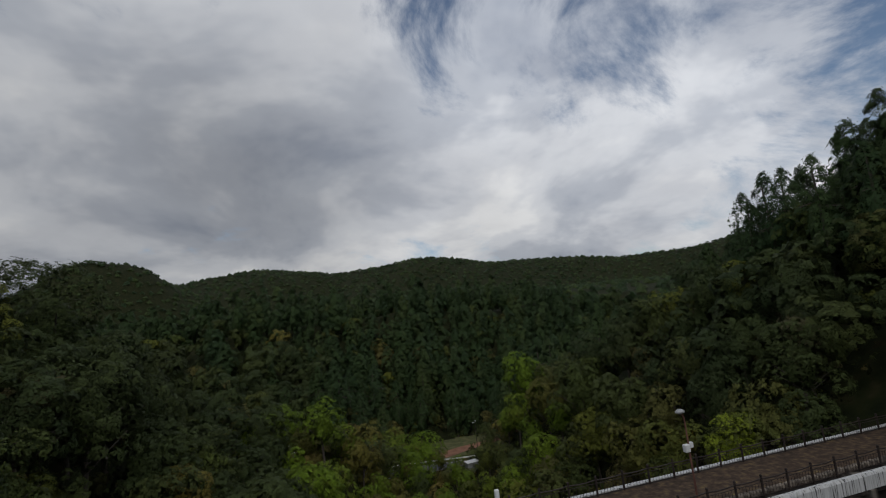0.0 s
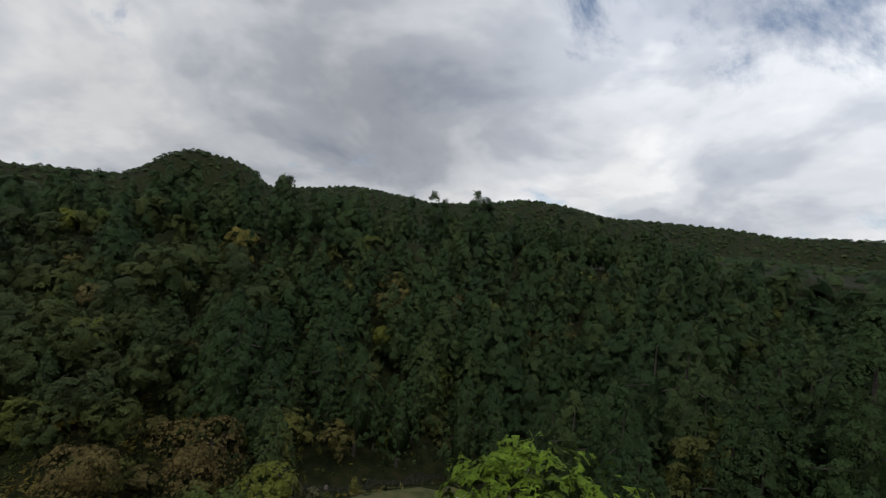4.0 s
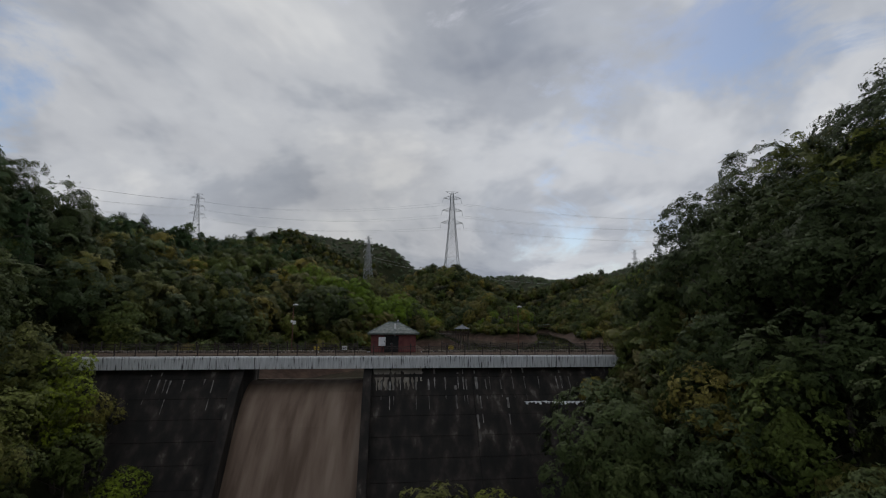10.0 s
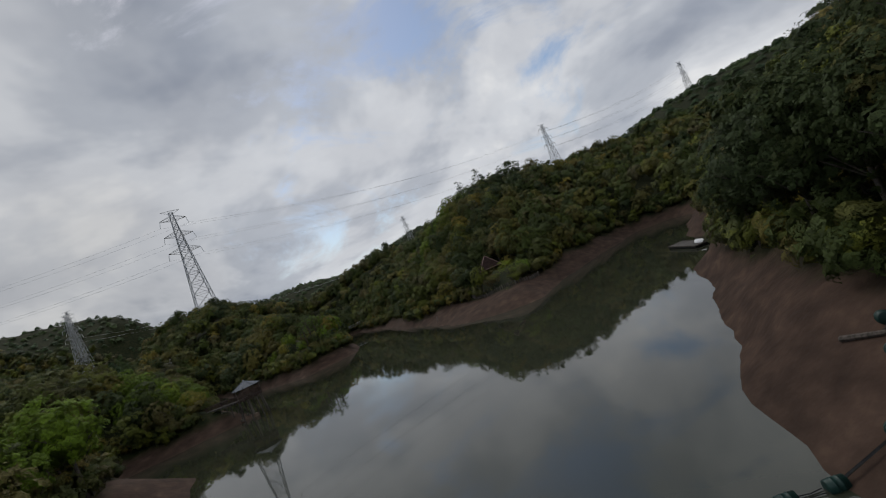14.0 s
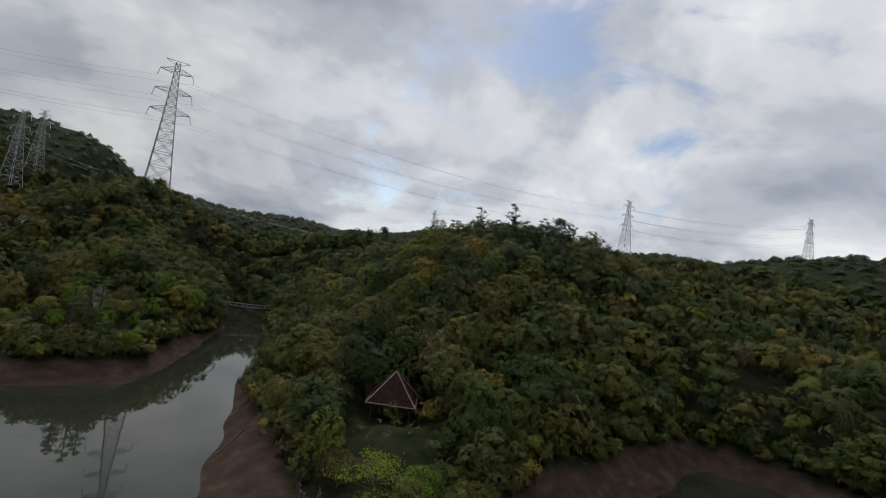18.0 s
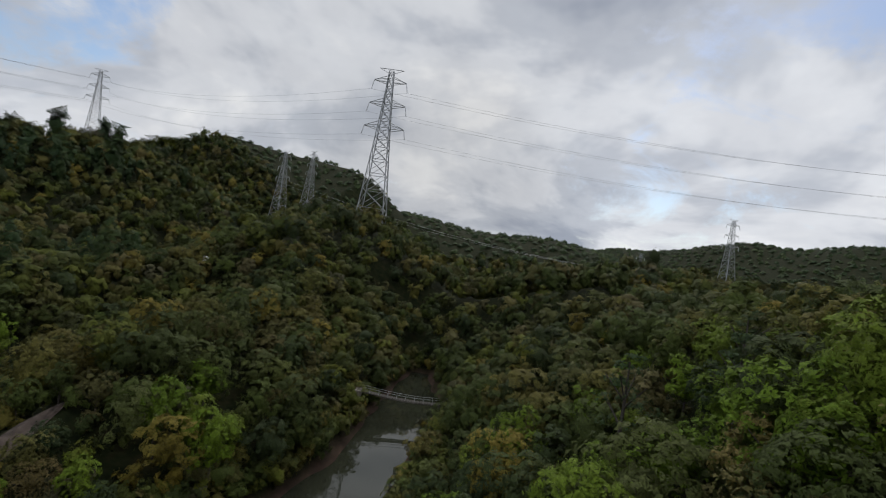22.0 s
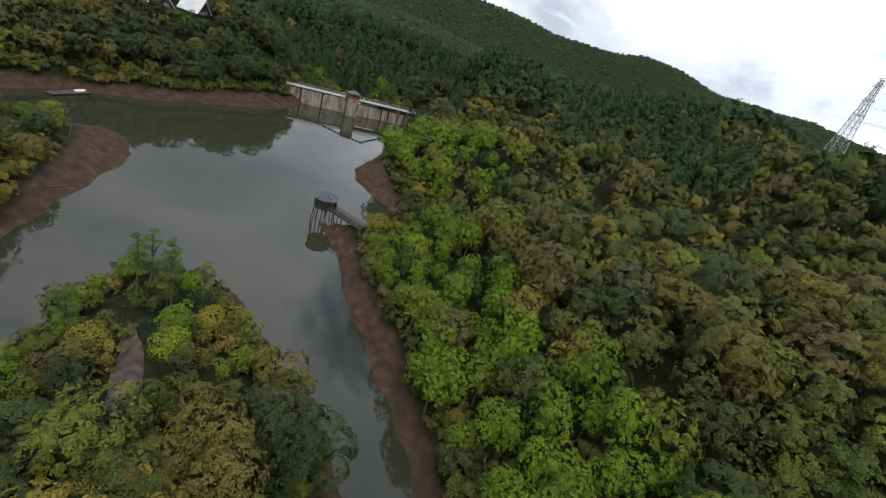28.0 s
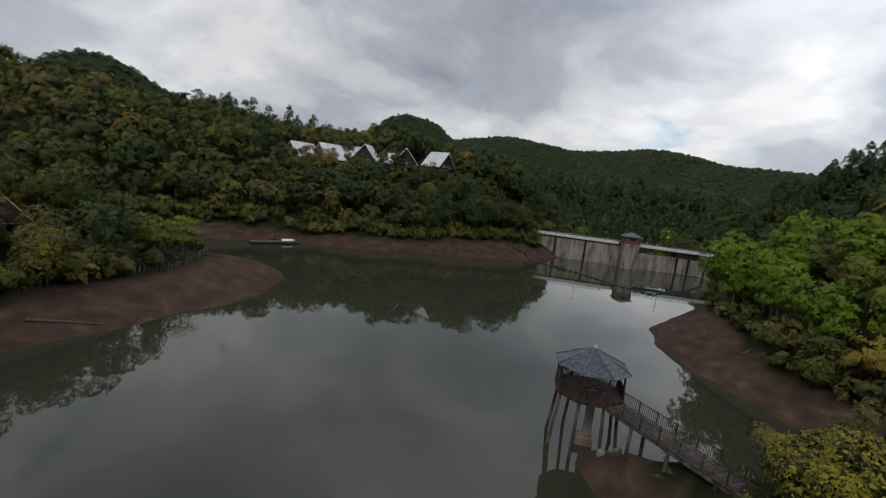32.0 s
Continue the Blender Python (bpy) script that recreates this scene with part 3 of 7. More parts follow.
STEEL = material("galvanised_steel", [(0.28, 0.29, 0.30), (0.45, 0.46, 0.47)], 0.5, 2, metal=0.3)
SLATE = material("slate_roof", [(0.055, 0.072, 0.062), (0.105, 0.125, 0.122), (0.17, 0.19, 0.18)], 0.7, 3.2, 0.004, 22, by="object")
SHINGLE = material("weathered_shingle", [(0.05, 0.058, 0.072), (0.085, 0.098, 0.12), (0.17, 0.185, 0.20)], 0.7, 5.0, 0.006, 26, by="object")
MAROON = material("maroon_render", [(0.10, 0.032, 0.032), (0.15, 0.050, 0.047), (0.17, 0.065, 0.058)], 0.85, 1.2, 0.004, 30)
BLACK = material("dark_door", [(0.006, 0.006, 0.007), (0.012, 0.012, 0.013)], 0.5, 3)
WHITE = material("white_paint", [(0.62, 0.63, 0.64), (0.78, 0.79, 0.80)], 0.5, 2)
WOOD = material("dark_stained_wood", [(0.022, 0.014, 0.011), (0.050, 0.032, 0.025), (0.075, 0.050, 0.040)], 0.75, 3, 0.004, 30, squash=(1, 1, 0.2))
POSTWOOD = material("weathered_post", [(0.035, 0.029, 0.025), (0.082, 0.070, 0.060), (0.15, 0.135, 0.115)], 0.85, 2.5, 0.006, 26, squash=(1, 1, 0.2))
ROOF_BROWN = material("dark_brown_roof", [(0.020, 0.011, 0.009), (0.035, 0.020, 0.017)], 0.8, 1.5, 0.004, 20, spec=0.1)
RIDGE_PINK = material("pale_ridge_cap", [(0.24, 0.15, 0.13), (0.34, 0.22, 0.19)], 0.6, 2)
METAL_ROOF = material("pale_metal_roof", [(0.50, 0.51, 0.52), (0.66, 0.67, 0.68)], 0.45, 0.6)
DECK = material("grey_decking", [(0.055, 0.048, 0.042), (0.11, 0.10, 0.09)], 0.8, 2.5, 0.004, 30, by="object")
BARREL = material("green_barrel", [(0.008, 0.030, 0.026), (0.018, 0.058, 0.048)], 0.45, 2, by="object")
TEAL = material("teal_buoy", [(0.05, 0.20, 0.16), (0.09, 0.30, 0.24)], 0.45, 3)
ROPE = material("dark_rope", [(0.02, 0.02, 0.02), (0.04, 0.04, 0.038)], 0.9, 6)
ASPHALT = material("wet_asphalt", [(0.030, 0.030, 0.034), (0.050, 0.050, 0.055), (0.095, 0.092, 0.09)], 0.45, 0.5, 0.003, 60, stops=[0.35, 0.55, 0.8])
LINE = material("worn_road_paint", [(0.22, 0.22, 0.22), (0.72, 0.72, 0.72)], 0.7, 5, stops=[0.36, 0.5])
RED_SOIL = material("red_track", [(0.16, 0.075, 0.045), (0.26, 0.13, 0.085)], 0.9, 0.6, 0.02, 8)
LIME_STAIN = material("lime_stain", [(0.07, 0.065, 0.06), (0.16, 0.15, 0.14), (0.30, 0.29, 0.27)], 0.85, 2.2, 0.004, 20, squash=(1, 1, 0.2))
PATH_SOIL = material("trodden_soil", [(0.045, 0.034, 0.028), (0.080, 0.060, 0.050), (0.11, 0.086, 0.07)], 0.9, 0.8, 0.02, 9)
GRASS = material("rough_grass", [(0.045, 0.055, 0.018), (0.085, 0.090, 0.032), (0.12, 0.10, 0.05)], 0.9, 0.7, 0.03, 12)
STONE = material("rubble_stone", [(0.075, 0.062, 0.055), (0.17, 0.145, 0.12), (0.27, 0.23, 0.19)], 0.85, 3, 0.01, 20, by="object")
RUST = material("rusty_sheet", [(0.10, 0.045, 0.035), (0.17, 0.08, 0.06)], 0.7, 2)
SHEET = material("corrugated_sheet", [(0.25, 0.26, 0.27), (0.40, 0.41, 0.42)], 0.5, 1.5, metal=0.2)
YELLOW = material("yellow_sign", [(0.45, 0.33, 0.03), (0.55, 0.42, 0.05)], 0.6, 3)


# ---------------------------------------------------------------- the dam
TOP, HALF_E, HALF_W = 8.2, 38.0, -31.0
GATE = (2.6, 14.5)


def down_face(z):
    """How far downstream the sloping face stands at a height."""
    return 2.3 + (7.0 - z) * 0.62


def build_dam():
    dam = thing("dam", "dark stained concrete gravity dam with a white parapet band", "dam", on_dam(0, 0, 0), kind="structure")
    # lifts of the downstream face, on either side of the spillway
    for a0, a1 in ((HALF_W, GATE[0] - 0.9), (GATE[1] + 0.9, HALF_E)):
        z = -15.0
        while z < 6.9:
            hi = min(z + 1.75, 7.0)
            n = max(1, round((a1 - a0) / 9.5))
            for k in range(n):
                b0, b1 = a0 + (a1 - a0) * k / n, a0 + (a1 - a0) * (k + 1) / n
                g = 0.018
                part("lift", prism([(-2.2, z), (down_face(z), z), (down_face(z), z + g), (down_face(z) + 0.03, z + 2 * g), (down_face(hi) + 0.03, hi - g), (down_face(hi), hi), (-2.2, hi)], b0 + g, b1 - g, 0), CONCRETE_DARK, dam)
            z = hi
    # upstream skin of paler concrete, with the gate slots standing proud
    for a0, a1 in ((HALF_W, -3.4), (2.1, HALF_E)):
        part("upstream_face", [block((a0 + a1) / 2, -2.32, -0.3 if a0 < 0 else -0.3, a1 - a0, 0.2, 14.4 if a0 < 0 else 11.2, 0.02)], CONCRETE, dam, "pale water-marked upstream face")
    for a in (-24.5, -14.5, 2.2, 14.9, 18.5, 23.5, 27.0):
        part("pilaster", block(a, -2.6, 0.6, 0.55, 0.7, 13.4, 0.04), CONCRETE_DARK, dam)
    # the overflow: sill, curved head and chute between training walls
    mid = [(-2.4, -7.0), (-2.4, 4.6), (-1.6, 5.25), (-0.4, 5.4), (1.0, 5.2), (2.4, 4.5), (3.6, 3.4), (5.0, 1.6), (14.2, -13.2), (16.5, -15.2), (16.5, -16.5), (0, -16.5)]
    part("spillway_chute", prism(mid, GATE[0] - 0.2, GATE[1] + 0.2, 0), CHUTE, dam, "brown water-worn spillway chute")
    for a in (GATE[0] - 0.55, GATE[1] + 0.55):
        part("training_wall", prism([(-2.4, -7), (-2.4, 7.0), (2.6, 7.0), (4.6, 5.0), (16.6, -12.6), (18.5, -13.6), (18.5, -16.4)], a - 0.42, a + 0.42, 0), CONCRETE_DARK, dam)
    # crest: slab, paving and the white band
    part("crest_slab", block((HALF_E + HALF_W) / 2, 0.1, 7.58, HALF_E - HALF_W, 5.7, 1.16, 0.04), CONCRETE_DARK, dam)
    part("paving", block((HALF_E + HALF_W) / 2, 0.2, TOP, HALF_E - HALF_W, 4.6, 0.09, 0.02), PATH_STONE, dam, "reddish weathered crest paving")
    band = None
    for k in range(23):
        a = HALF_W + 1.5 + k * 3.0
        if band is None:
            band = part("parapet_panel", prism([(2.95, 7.05), (3.16, 7.0), (3.22, 8.12), (3.16, 8.28), (2.80, 8.28), (2.80, 7.05)], -1.485, 1.485, 0), PARAPET, dam, "white streaked parapet panel")
            band.matrix_basis = pose(a, 0, 0)
        else:
            same(band, dam, pose(a, 0, 0))
    up = part("kerb_panel", prism([(-2.85, 7.3), (-2.60, 7.3), (-2.60, 8.26), (-2.80, 8.26), (-2.88, 8.1)], -1.485, 1.485, 0), PARAPET, dam, "white upstream kerb panel")
    up.matrix_basis = pose(HALF_W + 1.5, 0, 0)
    for k in range(1, 23):
        a = HALF_W + 1.5 + k * 3.0
        if not -4.5 < a < 3.0:
            same(up, dam, pose(a, 0, 0))
    # lime runs on the dark face: ragged streaks that thin out downwards
    rng = np.random.default_rng(3)

    def run(a, z0, long, wide, mat, label, name="lime_run"):
        n = 9
        zs = np.linspace(z0, z0 - long, n)
        half = wide / 2 * np.linspace(1, 0.25, n) * rng.uniform(0.35, 1.25, n)
        mid = a + np.cumsum(rng.normal(0, 0.05 * wide, n))
        v, f = [], []
        for k in range(n):
            for q in (-1, 1):
                v.append((mid[k] + q * half[k], down_face(zs[k]) + 0.042, zs[k]))
        v += [(x, y - 0.02, z) for x, y, z in v]
        for k in range(n - 1):
            f += [(2 * k, 2 * k + 2, 2 * k + 3), (2 * k, 2 * k + 3, 2 * k + 1)]
        for q in (0, 1):
            for k in range(n - 1):
                b = 2 * k + q
                f += [(b, b + 2, 2 * n + b + 2), (b, 2 * n + b + 2, 2 * n + b)]
        part(name, (np.array(v), np.array(f)), mat, dam, label)

    for k in range(46):
        a = rng.uniform(HALF_W + 4, GATE[0] - 1.5) if k % 4 else rng.uniform(GATE[1] + 1.5, HALF_E - 4)
        run(a, rng.uniform(5.6, 6.95), rng.uniform(0.7, 3.2), rng.uniform(0.06, 0.26), LIME_STAIN, "pale lime run on the dark face")
    for a, z0 in ((-9.6, 6.0), (-9.9, 4.2), (-9.4, 2.6), (-7.3, 5.2), (-12.8, 4.0)):
        run(a, z0, 2.4, 0.34, LIME_STAIN, "pale lime run below a joint")
    for k in range(22):
        a = -24.6 + k * 0.46
        run(a, 3.62 + rng.normal(0, 0.03), rng.uniform(0.10, 0.42), 0.62, WHITE, "white lime crust along a joint")
    for k in range(12):
        run(-3.6 + k * 0.43, 6.95, rng.uniform(1.3, 2.3), rng.uniform(0.5, 0.8), CONCRETE, "pale washed patch beside the spillway", "pale_patch")
    # dry-stone edging along the upstream walk
    rng = np.random.default_rng(8)
    stock = [part("stone", block(0, 0, 0, 0.36 + 0.05 * k, 0.3, 0.26 + 0.03 * k, 0.06), STONE, dam) for k in range(3)]
    n, a = 0, HALF_W + 0.5
    while a < HALF_E - 0.5:
        if not -4.2 < a < 2.6:
            m = pose(a, -2.0 + rng.uniform(-0.05, 0.05), TOP + 0.16, rng.uniform(-6, 6), rng.uniform(-6, 6), rng.uniform(-12, 12))
            if n < 3:
                stock[n].matrix_basis = m
            else:
                same(stock[n % 3], dam, m)
            n += 1
        a += 0.46


def build_railing(b, skip=None, label=""):
    rail = thing("railing", label, "railing", on_dam(0, b, TOP))
    base = None
    step = 2.0
    n = int((HALF_E - HALF_W - 1) / step)
    for k in range(n + 1):
        a = HALF_W + 0.5 + k * step
        if skip and skip[0] < a < skip[1]:
            continue
        if base is None:
            post = part("post", [block(0, 0, 0.56, 0.11, 0.11, 1.12, 0.015), moved(cone([(0, 0.02), (0.02, 0.07), (0.08, 0.085), (0.14, 0.06), (0.17, 0.01)], 8), 0, 0, 1.12)], IRON, rail)
            bars = [limb((-0.94 + 0.235 * j, 0, 0.16), (-0.94 + 0.235 * j, 0, 0.80), 0.014, 0.014, 4) for j in range(1, 8)]
            bars += [limb((-1, 0, 0.14), (1, 0, 0.14), 0.025, 0.025, 5), limb((-1, 0, 0.82), (1, 0, 0.82), 0.022, 0.022, 5)]
            bars += [limb((-1, 0, 1.02), (-0.3, 0, 0.97), 0.04, 0.042, 6), limb((-0.3, 0, 0.97), (0.35, 0, 0.98), 0.042, 0.036, 6), limb((0.35, 0, 0.98), (1, 0, 1.03), 0.036, 0.04, 6)]
            panel = part("rail_panel", bars, IRON, rail)
            post.matrix_basis, panel.matrix_basis = pose(a, 0, 0), pose(a + 1, 0, 0)
            base = (post, panel)
        else:
            same(base[0], rail, pose(a, 0, 0))
            if k < n and not (skip and skip[0] < a + 2 < skip[1]):
                same(base[1], rail, pose(a + 1, 0, 0))
    return rail


def build_lamp(a, b, boxes, turn):
    lamp = thing("street_lamp", "slim rust-brown lamp post on the dam crest" + (" with meter boxes" if boxes else ""), "street lamp", on_dam(a, b, TOP, turn))
    part("pole", [limb((0, 0, 0), (0, 0, 5.1), 0.07, 0.045, 8), limb((0, 0, 5.1), (0.12, 0.0, 5.35), 0.045, 0.04, 8)], RUST, lamp)
    part("base_plate", cone([(0, 0.16), (0.06, 0.15), (0.25, 0.085)], 8), IRON, lamp)
    part("lamp_head", [(cone([(-0.10, 0.05), (0.0, 0.21), (0.12, 0.20), (0.22, 0.10), (0.25, 0.02)], 10)[0] * (1.5, 0.9, 0.8) + (0.22, 0, 5.42), cone([(-0.10, 0.05), (0.0, 0.21), (0.12, 0.20), (0.22, 0.10), (0.25, 0.02)], 10)[1])], STEEL, lamp, "grey domed lamp head", True)
    if boxes:
        part("meter_box", [block(0.16, 0, 3.45, 0.34, 0.26, 0.42, 0.03), block(-0.14, 0.02, 3.6, 0.22, 0.2, 0.3, 0.02)], WHITE, lamp, "white meter boxes on the pole")


def build_gate_house():
    h = thing("gate_house", "small maroon gate house with a grey slate hip roof", "gate house", on_dam(-0.7, -4.35, TOP))
    w, d, t = 2.65, 2.1, 2.15
    part("pier", [block(0, -0.25, -7.3, 5.0, 4.4, 14.4, 0.06)], CONCRETE, h, "pale concrete intake pier below the house")
    part("wall_front", [block(-1.62, d - 0.1, t / 2, 2.05, 0.2, t, 0.02), block(1.88, d - 0.1, t / 2, 1.55, 0.2, t, 0.02), block(0.25, d - 0.1, 2.06, 1.74, 0.2, 0.18, 0.02)], MAROON, h)
    part("wall_back", [block(0, -d + 0.1, 0.5, 2 * w, 0.2, 1.0, 0.02), block(-1.8, -d + 0.1, 1.5, 1.7, 0.2, 1.3, 0.02), block(1.8, -d + 0.1, 1.5, 1.7, 0.2, 1.3, 0.02), block(0, -d + 0.1, 2.0, 1.9, 0.2, 0.3, 0.02)], MAROON, h)
    part("window", [block(0, -d + 0.12, 1.42, 1.9, 0.06, 0.86, 0.01)], BLACK, h, "dark recessed window over the water")
    for s in (-1, 1):
        part("wall_side", block(s * (w - 0.1), 0, t / 2, 0.2, 2 * d - 0.4, t, 0.02), MAROON, h)
    for s in (-1, 1):
        leaf = part("door_leaf", [block(0.25 + s * 0.43, d - 0.11, 0.98, 0.84, 0.07, 1.95, 0.012), block(0.25 + s * 0.43, d - 0.07, 1.45, 0.6, 0.02, 0.75, 0.008), block(0.25 + s * 0.43, d - 0.07, 0.5, 0.6, 0.02, 0.7, 0.008)], BLACK, h, "plain near-black door leaf")
        part("door_handle", block(0.25 + s * 0.08, d - 0.05, 1.0, 0.03, 0.05, 0.16, 0.008), STEEL, leaf)
    # hip roof in courses of slates over boarded eaves
    ew, ed, z0, z1, rw = w + 0.42, d + 0.42, t + 0.06, t + 1.32, 0.62
    part("eave_board", [block(0, 0, t + 0.02, 2 * ew - 0.06, 2 * ed - 0.06, 0.14, 0.02)], SLATE, h, "grey-green boarded eaves")
    n = 9
    for k in range(n):
        u0, u1 = k / n, (k + 1.15) / n
        x0, y0, x1, y1 = ew + (rw - ew) * u0, ed * (1 - u0), ew + (rw - ew) * min(u1, 1), ed * (1 - min(u1, 1))
        za, zb = z0 + (z1 - z0) * u0, z0 + (z1 - z0) * min(u1, 1)
        v = np.array([(-x0, -y0, za + 0.05), (x0, -y0, za + 0.05), (x0, y0, za + 0.05), (-x0, y0, za + 0.05), (-x1, -y1, zb + 0.03), (x1, -y1, zb + 0.03), (x1, y1, zb + 0.03), (-x1, y1, zb + 0.03), (-x0, -y0, za), (x0, -y0, za), (x0, y0, za), (-x0, y0, za)])
        f = []
        for j in range(4):
            q = (j + 1) % 4
            f += [(j, q, 4 + q), (j, 4 + q, 4 + j), (8 + j, 8 + q, q), (8 + j, q, j)]
        part("slate_course", (v, np.array(f)), SLATE, h)
    part("ridge_cap", [limb((-rw - 0.05, 0, z1 + 0.05), (rw + 0.05, 0, z1 + 0.05), 0.07, 0.07, 6)] + [limb((sx * rw, 0, z1 + 0.04), (sx * (ew + 0.02), sy * (ed + 0.02), z0 + 0.05), 0.05, 0.05, 5) for sx in (-1, 1) for sy in (-1, 1)], SLATE, h)
    part("vent_cap", [moved(cone([(0, 0.07), (0.22, 0.07), (0.22, 0.13), (0.3, 0.10), (0.33, 0.01)], 8), -0.5, 0, z1)], STEEL, h)
    cab = part("cabinet", [block(1.35, d + 0.17, 1.28, 0.82, 0.34, 1.0, 0.025)], WHITE, h, "white steel switch cabinet on the wall")
    part("cabinet_door", [block(1.35, d + 0.35, 1.28, 0.74, 0.03, 0.92, 0.012)], WHITE, cab)
    part("lock", [block(1.05, d + 0.375, 1.28, 0.05, 0.03, 0.14, 0.008)], BLACK, cab)
    part("conduit", rope([(1.35, d + 0.06, 0.05), (1.35, d + 0.06, 0.78)], 0.05, 6), IRON, h)
    part("conduit", rope([(1.6, d + 0.05, 1.8), (1.6, d + 0.05, 1.98), (0.0, d + 0.05, 2.02), (-0.1, d + 0.1, 2.2)], 0.03, 6), IRON, h)
    mast = part("bracket", [limb((-0.15, d + 0.05, 1.9), (-0.15, d + 0.35, 2.15), 0.04, 0.04, 6), limb((-0.15, d + 0.35, 2.1), (-0.15, d + 0.35, 3.0), 0.04, 0.04, 6), block(-0.15, d + 0.3, 2.28, 0.42, 0.3, 0.08, 0.02)], STEEL, h)
    part("siren_box", block(-0.15, d + 0.38, 3.05, 0.22, 0.2, 0.62, 0.03), WHITE, mast, "white upright sensor box")
    return h


def build_sign(a, b, mat, label):
    s = thing("sign", label, "sign", on_dam(a, b, TOP + 0.55))
    part("plate", block(0, 0, 0, 0.62, 0.03, 0.42, 0.01), mat, s)
    for k in (-0.10, 0.0, 0.10):
        part("bar", block(0, 0.018, k, 0.44, 0.008, 0.04, 0.002), IRON if mat is YELLOW else BLACK, s)


build_dam()
build_railing(2.45, None, "brown iron railing along the downstream edge of the crest")
build_railing(-2.35, (-4.6, 2.9), "brown iron railing along the water side of the crest")
build_lamp(11.0, -2.1, True, 180)
build_lamp(-15.9, -2.1, False, 180)
build_gate_house()
build_sign(8.2, -2.24, YELLOW, "yellow warning plate on the crest railing")
build_sign(-7.6, -2.24, YELLOW, "yellow warning plate on the crest railing")
build_sign(5.0, -2.24, WHITE, "small white notice on the crest railing")


# ---------------------------------------------------------------- on the water
def build_boom():
    line = [(-6.0, 50.5), (-12.5, 36.5), (-23.2, 22.2), (-30.5, 26.7), (-37.9, 34.0), (-46.6, 40.9), (-54.6, 46.2)]
    boom = thing("float_boom", "line of dark green barrels holding a net across the water", "float boom")
    pts = []
    for (x0, y0), (x1, y1) in zip(line, line[1:]):
        n = max(2, round(math.hypot(x1 - x0, y1 - y0) / 1.85))
        pts += [(x0 + (x1 - x0) * k / n, y0 + (y1 - y0) * k / n) for k in range(n)]
    pts.append(line[-1])
    base = None
    body = [cone([(-0.40, 0.26), (-0.38, 0.31), (-0.15, 0.32), (-0.14, 0.34), (-0.11, 0.34), (-0.10, 0.32), (0.10, 0.32), (0.11, 0.34), (0.14, 0.34), (0.15, 0.32), (0.38, 0.31), (0.40, 0.26)], 12)]
    for k, (x, y) in enumerate(pts):
        q = pts[min(k + 1, len(pts) - 1)] if k < len(pts) - 1 else pts[k - 1]
        yaw = math.degrees(math.atan2(q[1] - y, q[0] - x))
        m = pose(x, y, 0.10, 0, 90, yaw)
        if base is None:
            base = part("barrel", body, BARREL, boom, smooth=True)
            base.matrix_basis = m
        else:
            same(base, boom, m)
    # the two edge ropes of the net swing wide between the barrels, with a slack mesh between them
    for side in (-1, 1):
        wave = []
        for k in range(len(pts) - 1):
            (x0, y0), (x1, y1) = pts[k], pts[k + 1]
            d = math.hypot(x1 - x0, y1 - y0)
            nx, ny = -(y1 - y0) / d, (x1 - x0) / d
            for u in (0.0, 0.25, 0.5, 0.75):
                w = side * (0.30 - 0.20 * math.sin(math.pi * u))
                wave.append((x0 + (x1 - x0) * u + nx * w, y0 + (y1 - y0) * u + ny * w, 0.10 - 0.05 * math.sin(math.pi * u)))
        part("net_rope", rope(wave, 0.026), ROPE, boom)
    part("net_mesh", [rope([(x0 + (x1 - x0) * u, y0 + (y1 - y0) * u, 0.05) for u in (0.0, 0.3, 0.7, 1.0)], 0.016, 3) for (x0, y0), (x1, y1) in zip(pts, pts[1:])], ROPE, boom)
    for dx, dy, yaw in ((-0.8, 0.3, 20), (0.5, -0.2, 60), (0.1, 0.8, 110)):
        b = part("buoy", body, TEAL, boom, "loose teal barrel at the bend", True)
        b.matrix_basis = pose(-22.6 + dx, 22.6 + dy, 0.14, 0, 90, yaw)
    # up the bank to its anchor
    shore = [(-54.6, 46.2), (-56.4, 48.0), (-58.4, 47.9), (-60.4, 47.3), (-62.4, 46.6)]
    up = [(x, y, float(land(x, y)) + 0.28) for x, y in shore]
    part("anchor_rope", rope(up, 0.07), ROPE, boom)
    for x, y, z in up[1:]:
        same(base, boom, pose(x, y, z + 0.05, 0, 80, 30))


def build_reeds():
    rng = np.random.default_rng(2)
    clump = thing("reed_clump", "tuft of dead brown reeds standing in the water", "reeds", pose(-44.6, 39.8, 0))
    v = []
    for _ in range(240):
        x, y = rng.normal(0, 0.36, 2)
        v.append(limb((x, y, -0.4), (x * 1.9 + rng.normal(0, 0.12), y * 1.9 + rng.normal(0, 0.12), rng.uniform(0.5, 1.3)), 0.022, 0.006, 3))
    part("tuft", v, POSTWOOD, clump)


